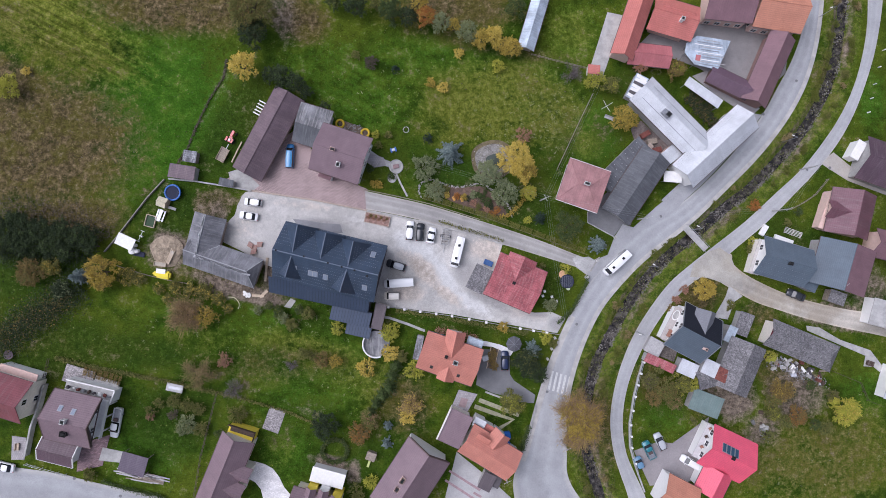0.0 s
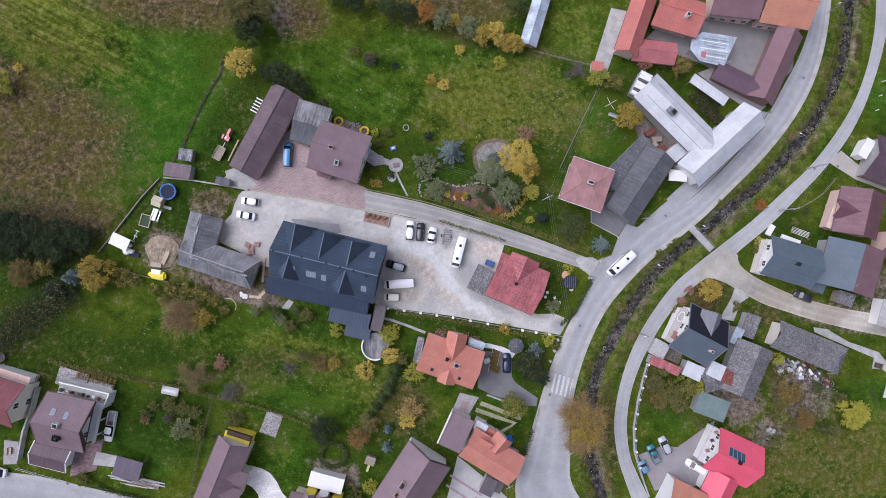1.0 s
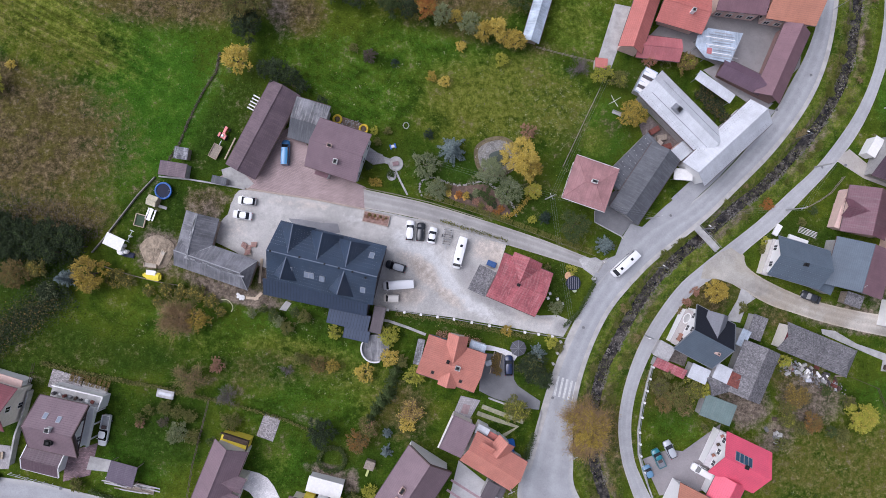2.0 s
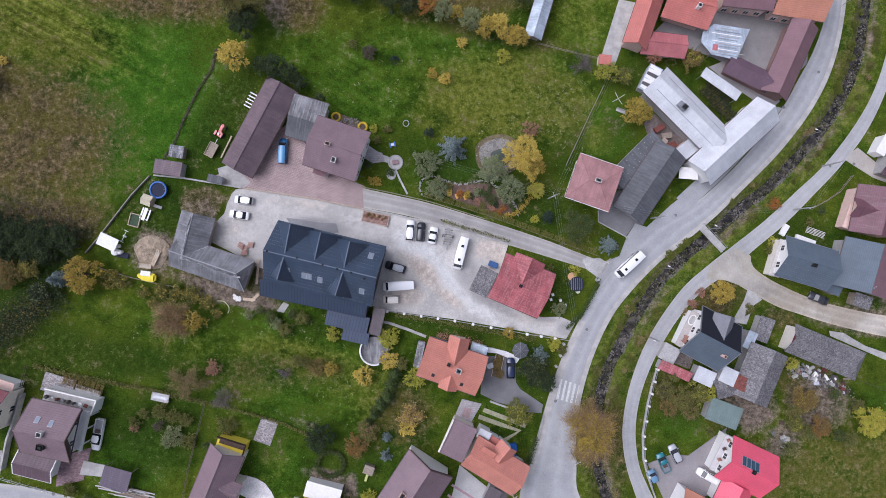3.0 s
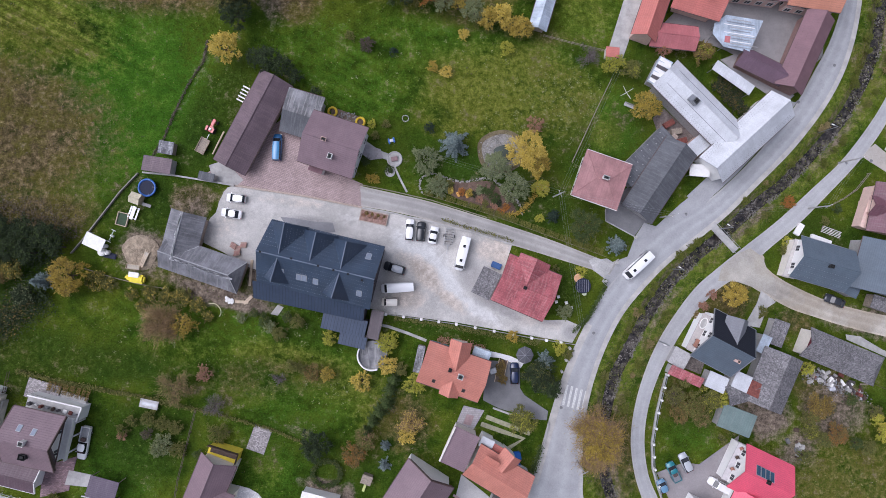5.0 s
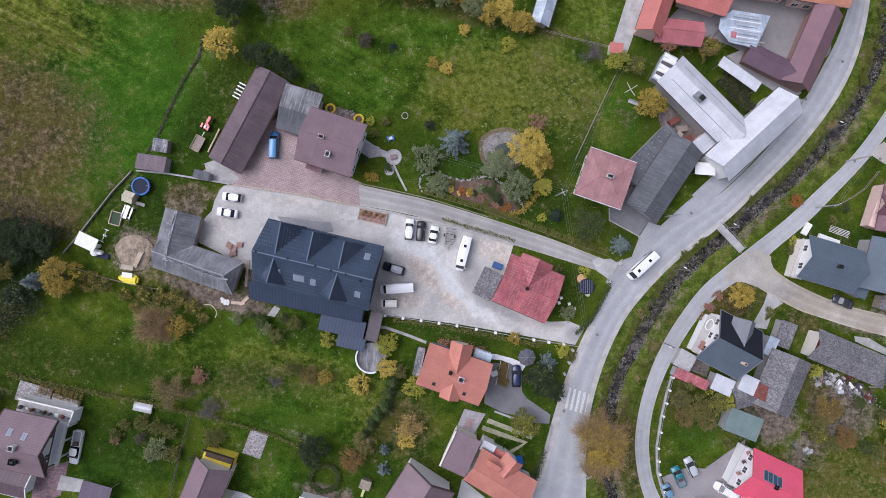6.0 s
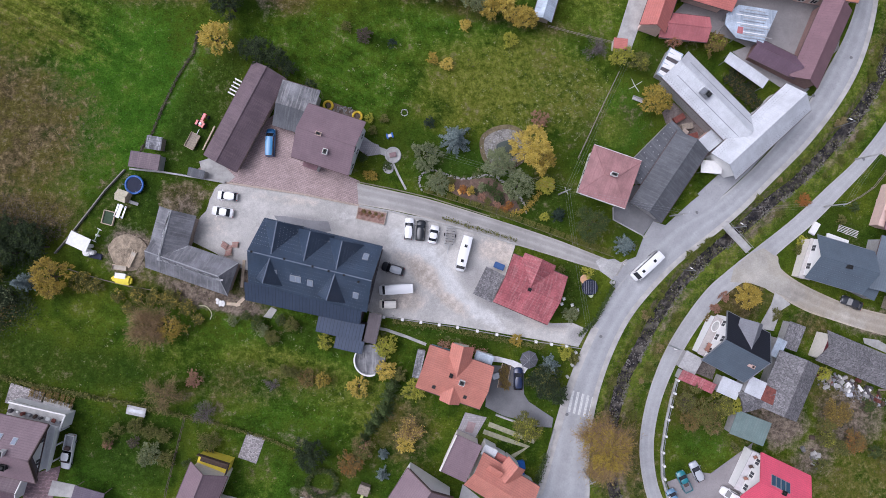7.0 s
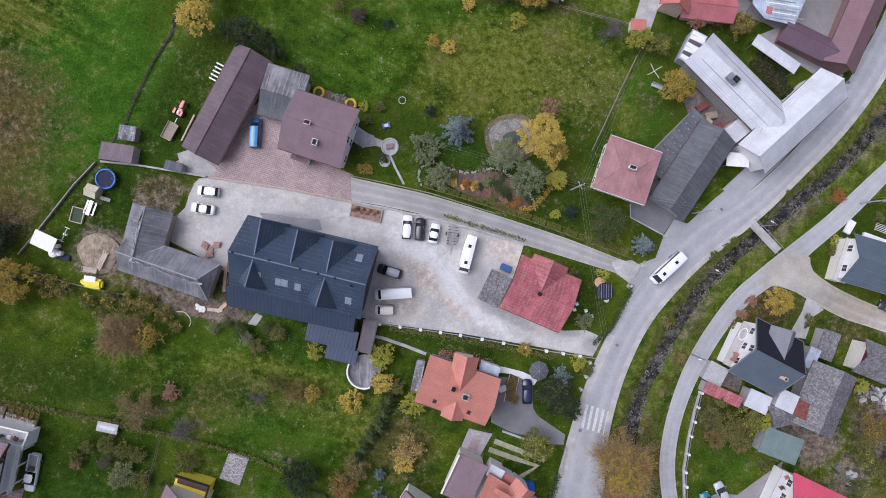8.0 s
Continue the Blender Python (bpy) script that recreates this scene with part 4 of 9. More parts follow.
def windows(root, a, b, wl, wr, sides="ablr", floors=(1.5,), over=0.65, gap=3.0, w=1.1, h=1.3, trim=None, rise=None):
    """Rows of windows along the walls of a block whose ridge runs from a to b."""
    m, L = frame_of(a, b, root)
    for s in sides:
        n = max(1, int((L if s in "lr" else wl + wr) / gap))
        for z in floors:
            for i in range(n):
                k = (i + 0.5) / n
                across = (-wr + over + k * (wl + wr - 2 * over))
                if s in "ab" and rise and z + h / 2 + 0.3 > rise[1] - (rise[1] - rise[0]) * (abs(across) + w / 2) / (wl if across > 0 else wr):
                    continue
                if s == "l":
                    q = pose(over + k * (L - 2 * over), wl - over, z)
                elif s == "r":
                    q = pose(over + k * (L - 2 * over), -wr + over, z, 0, 0, 180)
                elif s == "a":
                    q = pose(over, -wr + over + k * (wl + wr - 2 * over), z, 0, 0, 90)
                else:
                    q = pose(L - over, -wr + over + k * (wl + wr - 2 * over), z, 0, 0, -90)
                window(root, m @ q, w, h, trim)


def house_windows(root, sides, floors, **kw):
    """Rows of windows in the walls of a house's main block."""
    (W, off, he, _, hr), (L, over) = SLOPES[root.name], SIZES[root.name]
    mw = root.matrix_world
    a, b = mw @ Vector((-L / 2, off, 0)), mw @ Vector((L / 2, off, 0))
    windows(root, a, b, W / 2 - off, W / 2 + off, sides, floors, over, rise=(he, hr), **kw)


def snow_guards(root, a, b, y0, z0, y1, z1, rows=2, gap=0.7, mat=None, skip=0.4):
    """Rows of little snow stops on a roof plane that falls from y1, z1 to y0, z0."""
    m, L = frame_of(a, b, root)
    bm = bmesh.new()
    for r in range(rows):
        k = (r + 0.7) / (rows + 1.2)
        for i in range(int((L - 2 * skip) / gap)):
            x = skip + (i + 0.5 * (r % 2)) * gap
            box(bm, x, y0 + (y1 - y0) * k, z0 + (z1 - z0) * k, 0.13, 0.05, 0.05)
    ob = part("snow_guard", bm, mat or ZINC, root)
    ob.matrix_basis = m
    ob["kind"] = "stuff"


def flat_shed(name, label, category, x, y, ang, L, W, h, roof, wall, drop=0.0, over=0.15, t=0.14, group=""):
    """A low building under one plate of roof that falls by drop along its y."""
    root = thing(name, label, category, x, y, ang, group=group)
    z0, z1 = h, h - drop
    part("roof", slab(bmesh.new(), [(-L / 2, W / 2, z1), (-L / 2, -W / 2, z0), (L / 2, -W / 2, z0), (L / 2, W / 2, z1)], t), roof, root)
    part("wall", made_box(0, 0, -0.9, L - 2 * over, W - 2 * over, min(z0, z1) - t + 0.88), wall, root)
    return root


def canopy(name, label, category, x, y, ang, L, W, h, roof, drop=0.2, post=None, group=""):
    """A roof plate on four posts."""
    root = thing(name, label, category, x, y, ang, group=group)
    part("roof", slab(bmesh.new(), [(-L / 2, W / 2, h - drop), (-L / 2, -W / 2, h), (L / 2, -W / 2, h), (L / 2, W / 2, h - drop)], 0.1), roof, root)
    for sx in (-1, 1):
        for sy in (-1, 1):
            part("post", made_box(sx * (L / 2 - 0.2), sy * (W / 2 - 0.2), -0.5, 0.12, 0.12, h + 0.39 - (drop if sy > 0 else 0)), post or STEEL, root)
    return root


# ---- plants ----
LEAF = {
    "yellow": leafage("yellow_leaves", [(0.42, 0.30, 0.04), (0.60, 0.45, 0.07), (0.70, 0.55, 0.15), (0.42, 0.34, 0.08)]),
    "gold": leafage("golden_leaves", [(0.26, 0.18, 0.03), (0.42, 0.30, 0.045), (0.50, 0.38, 0.08), (0.22, 0.18, 0.05)]),
    "lime": leafage("lime_leaves", [(0.24, 0.26, 0.03), (0.38, 0.38, 0.05), (0.46, 0.44, 0.08)]),
    "olive": leafage("olive_leaves", [(0.07, 0.085, 0.02), (0.14, 0.145, 0.04), (0.22, 0.20, 0.065), (0.10, 0.12, 0.03)]),
    "autumn": leafage("autumn_leaves", [(0.10, 0.085, 0.035), (0.19, 0.135, 0.05), (0.27, 0.18, 0.06), (0.14, 0.12, 0.055)]),
    "orange": leafage("orange_leaves", [(0.26, 0.10, 0.03), (0.40, 0.16, 0.04), (0.34, 0.19, 0.06)]),
    "russet": leafage("russet_leaves", [(0.26, 0.13, 0.09), (0.40, 0.21, 0.15), (0.30, 0.21, 0.13)]),
    "green": leafage("green_leaves", [(0.038, 0.062, 0.02), (0.068, 0.10, 0.03), (0.10, 0.13, 0.045)]),
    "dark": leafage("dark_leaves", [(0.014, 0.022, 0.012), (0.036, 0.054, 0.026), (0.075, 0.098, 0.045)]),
    "sage": leafage("sage_leaves", [(0.12, 0.15, 0.07), (0.21, 0.245, 0.12), (0.29, 0.31, 0.17)]),
    "silver": leafage("silver_needles", [(0.10, 0.14, 0.135), (0.17, 0.215, 0.205), (0.25, 0.30, 0.285)]),
    "spruce": leafage("spruce_needles", [(0.018, 0.032, 0.022), (0.03, 0.05, 0.034), (0.05, 0.07, 0.05)]),
    "bank": leafage("bank_grass", [(0.06, 0.085, 0.014), (0.12, 0.14, 0.022), (0.19, 0.19, 0.045)]),
    "straw": leafage("straw", [(0.15, 0.115, 0.045), (0.25, 0.195, 0.085), (0.34, 0.275, 0.14)]),
    "fleck": leafage("pale_seed_heads", [(0.17, 0.18, 0.07), (0.26, 0.265, 0.13), (0.36, 0.355, 0.22)]),
    "twig": leafage("bare_twigs", [(0.06, 0.048, 0.036), (0.11, 0.09, 0.068), (0.17, 0.14, 0.11)]),
    "reddish": leafage("reddish_twigs", [(0.18, 0.12, 0.08), (0.32, 0.21, 0.125), (0.42, 0.29, 0.14)]),
    "boxwood": leafage("boxwood_leaves", [(0.09, 0.10, 0.02), (0.15, 0.15, 0.035), (0.20, 0.19, 0.05)]),
    "lilac": leafage("grey_twigs", [(0.13, 0.11, 0.12), (0.20, 0.17, 0.18), (0.15, 0.12, 0.10)]),
}


def cards(pos, out, size, rng, thin=1.0, axis=None):
    """Small bent leaves at pos, facing roughly the way out; arrays of corners and faces."""
    n = len(pos)
    nrm = out + rng.normal(0, 0.55, (n, 3))
    nrm /= np.linalg.norm(nrm, axis=1, keepdims=True) + 1e-9
    u = np.cross(nrm, rng.normal(0, 1, (n, 3))) if axis is None else axis - nrm * (axis * nrm).sum(1, keepdims=True)
    u /= np.linalg.norm(u, axis=1, keepdims=True) + 1e-9
    v = np.cross(nrm, u)
    s = (size * rng.uniform(0.6, 1.3, n))[:, None]
    verts = np.stack([pos - u * s, pos - v * s * 0.55 * thin + nrm * s * 0.15, pos + u * s, pos + v * s * 0.55 * thin + nrm * s * 0.15], 1).reshape(-1, 3)
    return verts, np.arange(4 * n).reshape(-1, 4)


def leaf_mesh(name, verts, faces, mat):
    me = bpy.data.meshes.new(name)
    me.from_pydata(verts.tolist(), [], faces.tolist())
    me.materials.append(mat)
    return me


SEED = [10]


def tree(label, x, y, r, h, leaf="green", category="tree", name="tree", clump=None, dens=1.0, size=None, trunk=0.25, mix=None, group="", stretch=1.0, turn=0.0):
    """A tapered trunk with limbs and a crown of leaf clumps with gaps. r is the crown's radius."""
    SEED[0] += 1
    rng = np.random.default_rng(SEED[0])
    root = thing(name, label, category, x, y, turn, group=group)
    size = min(0.135, size or (0.085 + 0.022 * r))
    k = clump or int(20 + 34 * r)
    th = rng.uniform(0, 2 * math.pi, k)
    lob = 1 + 0.16 * np.sin(3 * th + rng.uniform(0, 6)) + 0.10 * np.sin(5 * th + rng.uniform(0, 6))
    rr = r * lob * np.sqrt(rng.uniform(0.0, 1.0, k)) * 0.86
    low = h * trunk
    top = low + (h - low) * np.sqrt(np.clip(1 - (rr / (r * 1.15)) ** 2, 0.05, 1))
    cz = top - rng.uniform(0.0, 0.5, k) ** 1.5 * (h - low)
    cen = np.stack([rr * np.cos(th) * stretch, rr * np.sin(th), cz], 1)
    per = max(12, int(dens * 380 * r * r / k / (size / 0.2) ** 1.7))
    spread = 1.65 * r / math.sqrt(k)
    # every clump is a handful of twigs that reach outwards and up, with leaves set along them
    tw = max(3, per // 9)
    lv = max(3, per // tw)
    way = cen * [1.0, 1.0, 0.0] / (r * 0.5) + [0, 0, 0.55]
    way = way[:, None] + rng.normal(0, 0.75, (k, tw, 3))
    way /= np.linalg.norm(way, axis=2, keepdims=True) + 1e-9
    foot = cen[:, None] + rng.normal(0, 0.42 * spread, (k, tw, 3)) * [1, 1, 0.7]
    reach = spread * rng.uniform(0.5, 1.35, (k, tw, 1, 1))
    s = rng.uniform(-0.25, 1.0, (k, tw, lv, 1))
    pos = (foot[:, :, None] + way[:, :, None] * s * reach + rng.normal(0, 0.07 * spread + 0.02, (k, tw, lv, 3))).reshape(-1, 3)
    pos[:, 2] = np.clip(pos[:, 2], 0.06, None)
    axis = (np.repeat(way[:, :, None], lv, 2) + rng.normal(0, 0.45, (k, tw, lv, 3))).reshape(-1, 3)
    out = np.tile([0, 0, 0.8], (len(pos), 1))
    verts, faces = cards(pos, out, size * 1.15, rng, 0.62, axis)
    crown = new("crown", leaf_mesh("crown", verts, faces, LEAF[leaf]))
    crown.parent = root
    if mix:
        pick = rng.random(k) < 0.35
        p2 = (cen[pick][:, None] + rng.normal(0, 1, (pick.sum(), per // 2, 3)) * spread * 0.6).reshape(-1, 3)
        p2[:, 2] = np.clip(p2[:, 2], 0.06, None)
        if len(p2):
            v2, f2 = cards(p2, np.tile([0, 0, 1.0], (len(p2), 1)), size, rng, 0.7)
            c2 = new("foliage", leaf_mesh("foliage", v2, f2, LEAF[mix]))
            c2.parent = root
    bm = bmesh.new()
    tr = 0.035 * h + 0.03
    rod(bm, (0, 0, -0.1), (0, 0, low + 0.45 * (h - low)), tr, tr * 0.45, 7)
    for i in range(min(k, int(6 + 3 * r))):
        c = cen[i]
        z = low + 0.3 * (c[2] - low) * rng.uniform(0.3, 1)
        rod(bm, (0, 0, z), tuple(c), tr * 0.35, tr * 0.08, 5)
    part("trunk", bm, BARK, root)
    return root


def bare_tree(label, x, y, r, h, leaf="twig", some="autumn", category="tree", name="tree", n=1500, few=0.3):
    """Branches that fork into a haze of fine twigs, with some leaves left."""
    SEED[0] += 1
    rng = np.random.default_rng(SEED[0])
    root = thing(name, label, category, x, y)
    bm = bmesh.new()
    tr = 0.03 * h + 0.03
    rod(bm, (0, 0, -0.1), (0, 0, h * 0.5), tr, tr * 0.5, 7)
    tips = []
    for i in range(int(8 + 5 * r)):
        a, k = rng.uniform(0, 6.28), rng.uniform(0.25, 0.95)
        q = np.array([r * k * math.cos(a), r * k * math.sin(a), h * (0.95 - 0.5 * k * k) * rng.uniform(0.85, 1.05)])
        p = np.array([0, 0, h * rng.uniform(0.15, 0.5)])
        rod(bm, tuple(p), tuple(q), tr * 0.4, tr * 0.1, 5)
        tips += [p + (q - p) * t for t in (0.55, 0.75, 0.9, 1.0)]
    part("trunk", bm, BARK, root)
    tips = np.array(tips)
    base = tips[rng.integers(0, len(tips), n)] + rng.normal(0, 0.12 * r, (n, 3)) * [1, 1, 0.6]
    way = base * [1, 1, 0.2] + rng.normal(0, 0.5 * r, (n, 3))
    way /= np.linalg.norm(way, axis=1, keepdims=True)
    ln = (rng.uniform(0.25, 0.6, n) * (0.5 + 0.22 * r))[:, None]
    side = np.cross(way, rng.normal(0, 1, (n, 3)))
    side /= np.linalg.norm(side, axis=1, keepdims=True)
    side *= 0.022
    base[:, 2] = np.clip(base[:, 2], 0.2, None)
    verts = np.stack([base - side, base + side, base + way * ln + side * 0.4, base + way * ln - side * 0.4], 1).reshape(-1, 3)
    tw = new("bare_crown", leaf_mesh("bare_crown", verts, np.arange(4 * n).reshape(-1, 4), LEAF[leaf]))
    tw.parent = root
    m = int(n * few)
    if m:
        pos = base[:m] + way[:m] * ln[:m] * rng.uniform(0, 1.1, (m, 1))
        v2, f2 = cards(pos, np.tile([0, 0, 1.0], (m, 1)), min(0.15, 0.10 + 0.02 * r), rng, 0.7)
        c = new("crown", leaf_mesh("crown", v2, f2, LEAF[some]))
        c.parent = root
    return root


def conifer(label, x, y, r, h, leaf="spruce", category="conifer", name="conifer"):
    """Whorls of drooping boughs set with needle sprays round one stem."""
    SEED[0] += 1
    rng = np.random.default_rng(SEED[0])
    root = thing(name, label, category, x, y)
    P, O = [], []
    bm = bmesh.new()
    rod(bm, (0, 0, -0.1), (0, 0, h), 0.03 * h + 0.04, 0.02, 7)
    lv = int(5 + 0.8 * h)
    for i in range(lv):
        k = i / lv
        z, ln = h * (0.08 + 0.9 * k), r * (1 - k) ** 0.85 + 0.1
        nb = int(6 + 1.2 * (1 - k) * r)
        a0 = rng.uniform(0, 6.28)
        for j in range(nb):
            a = a0 + 6.283 * j / nb + rng.normal(0, 0.12)
            l2 = ln * rng.uniform(0.65, 1.15)
            tip = np.array([l2 * math.cos(a), l2 * math.sin(a), z - 0.18 * l2])
            if k < 0.7:
                rod(bm, (0, 0, z), tuple(tip * [0.85, 0.85, 1]), 0.03, 0.012, 4)
            m = int(10 + 26 * l2)
            t = rng.uniform(0.12, 1, m)[:, None]
            w = (1 - t * 0.8) * 0.2 * l2 + 0.05
            side = np.array([-math.sin(a), math.cos(a), 0])
            P.append(np.array([0, 0, z]) * (1 - t) + tip * t + side * rng.normal(0, 0.55, (m, 1)) * w + rng.normal(0, 0.03, (m, 3)))
            O.append(np.tile([0.2 * math.cos(a), 0.2 * math.sin(a), 1], (m, 1)))
    part("trunk", bm, BARK, root)
    P, O = np.concatenate(P), np.concatenate(O)
    P[:, 2] = np.clip(P[:, 2], 0.08, None)
    verts, faces = cards(P, O, 0.12 + 0.02 * r, rng, 0.8)
    c = new("crown", leaf_mesh("crown", verts, faces, LEAF[leaf]))
    c.parent = root
    return root


def bush(label, x, y, r, h=None, leaf="green", mix=None, name="bush", category="bush", group="", stretch=1.0, turn=0.0, dens=1.0):
    return tree(label, x, y, r, h or r * 1.3, leaf, category, name, trunk=0.08, mix=mix, group=group, size=0.085 + 0.02 * r, stretch=stretch, turn=turn, dens=dens)


def hedge(label, pts, w, h, leaf="green", name="hedge", dens=60):
    """A row of leafy sections on low stems along a line, following the slope."""
    SEED[0] += 1
    rng = np.random.default_rng(SEED[0])
    root = thing(name, label, "hedge", *pts[0])
    x0, y0 = pts[0]
    for (ax, ay), (bx, by) in zip(pts, pts[1:]):
        a, b = np.array([ax - x0, ay - y0]), np.array([bx - x0, by - y0])
        ln = float(np.hypot(*(b - a)))
        t = (b - a) / ln
        n = int(ln * dens)
        u, v = rng.uniform(0, 1, n)[:, None], rng.normal(0, w * 0.3, n)[:, None]
        q = a + (b - a) * u + np.array([-t[1], t[0]]) * v
        z = np.maximum(0.1, h * rng.uniform(0.35, 1.0, n) + rng.normal(0, 0.06, n)) + fall(1, 0) * q[:, 0] + fall(0, 1) * q[:, 1]
        P = np.column_stack([q, z])
        vs, fs = cards(P, np.tile([0, 0, 0.8], (n, 1)), 0.16, rng)
        new("foliage", leaf_mesh("foliage", vs, fs, LEAF[leaf])).parent = root
        bm = bmesh.new()
        for k in range(max(2, int(ln / 1.2))):
            m = a + (b - a) * (k + 0.5) / max(2, int(ln / 1.2))
            g = fall(m[0], m[1])
            rod(bm, (m[0], m[1], g - 0.15), (m[0] + rng.normal(0, 0.1), m[1] + rng.normal(0, 0.1), g + h * 0.7), 0.03, 0.012, 5)
        part("stem", bm, BARK, root)["kind"] = "stuff"
    return root


def box_hedge(label, pts, w, h, piece, leaf="olive"):
    """A clipped hedge of square-cut sections with dark gaps between them."""
    SEED[0] += 1
    rng = np.random.default_rng(SEED[0])
    line = smooth(pts, 6)
    V, F, count, last, cuts = [], [], 0, line[0], [line[0]]
    for p in line[1:]:
        if (p - last).length > piece:
            cuts.append(p)
            last = p
    for a, b in zip(cuts, cuts[1:]):
        t = (b - a).normalized()
        s = Vector((-t.y, t.x, 0))
        ln = (b - a).length - 0.3
        n = int(ln * w * 190)
        u, v = rng.uniform(-0.5, 0.5, n) * ln, rng.uniform(-0.5, 0.5, n) * w
        z = h - 0.12 * rng.random(n) ** 2 - h * 0.7 * (rng.random(n) < 0.25) * rng.random(n)
        mid = (a + b) / 2
        P = np.stack([mid.x + t.x * u + s.x * v, mid.y + t.y * u + s.y * v, z], 1)
        vs, fs = cards(P, np.tile([0, 0, 1.0], (n, 1)), 0.09, rng)
        V.append(vs)
        F.append(fs + count)
        count += len(vs)
    me = leaf_mesh("hedge", np.concatenate(V), np.concatenate(F), LEAF[leaf])
    return tagged(new("hedge", me), label, "hedge")


# ---- vehicles ----
def paint(name, color):
    m, n, l, b = shader(name, 0.28, 0.0, 0.5)
    b.inputs["Base Color"].default_value = (*color, 1)
    b.inputs["Coat Weight"].default_value = 0.5
    return m


CARGLASS = glass("car_glass", (0.012, 0.014, 0.018), 0.05)
LAMP = glass("headlight_glass", (0.6, 0.6, 0.6), 0.1)
TAIL = glass("tail_light", (0.35, 0.02, 0.02), 0.2)
PAINT = {"white": paint("white_paint", (0.80, 0.80, 0.79)), "black": paint("black_paint", (0.015, 0.017, 0.02)), "blue": paint("blue_paint", (0.02, 0.10, 0.24)),
    "navy": paint("navy_paint", (0.015, 0.025, 0.07)), "silver": paint("silver_paint", (0.42, 0.44, 0.46)), "teal": paint("teal_paint", (0.02, 0.17, 0.20)),
    "cream": paint("cream_paint", (0.72, 0.68, 0.60)), "dark": paint("dark_grey_paint", (0.03, 0.033, 0.04)), "pale_blue": paint("pale_blue_paint", (0.12, 0.24, 0.36))}

# outlines: bonnet, windscreen foot and head, rear window head and foot, tail (shares of the length from the nose), belt and roof heights
SHAPES = {
    "pickup": ((0.0, 0.2, 0.30, 0.50, 0.53, 1.0), 1.0, 1.7, 1.8),
    "hatch": ((0.0, 0.24, 0.40, 0.88, 0.97, 1.0), 0.92, 1.48, 1.76),
    "sedan": ((0.0, 0.26, 0.42, 0.72, 0.86, 1.0), 0.90, 1.43, 1.76),
    "estate": ((0.0, 0.24, 0.38, 0.92, 0.98, 1.0), 0.95, 1.52, 1.78),
    "van": ((0.0, 0.11, 0.205, 0.985, 0.995, 1.0), 1.25, 2.4, 1.95),
    "minibus": ((0.0, 0.075, 0.165, 0.985, 0.995, 1.0), 1.35, 2.6, 2.0),
    "small_van": ((0.0, 0.18, 0.32, 0.97, 0.99, 1.0), 1.05, 1.85, 1.76),
}


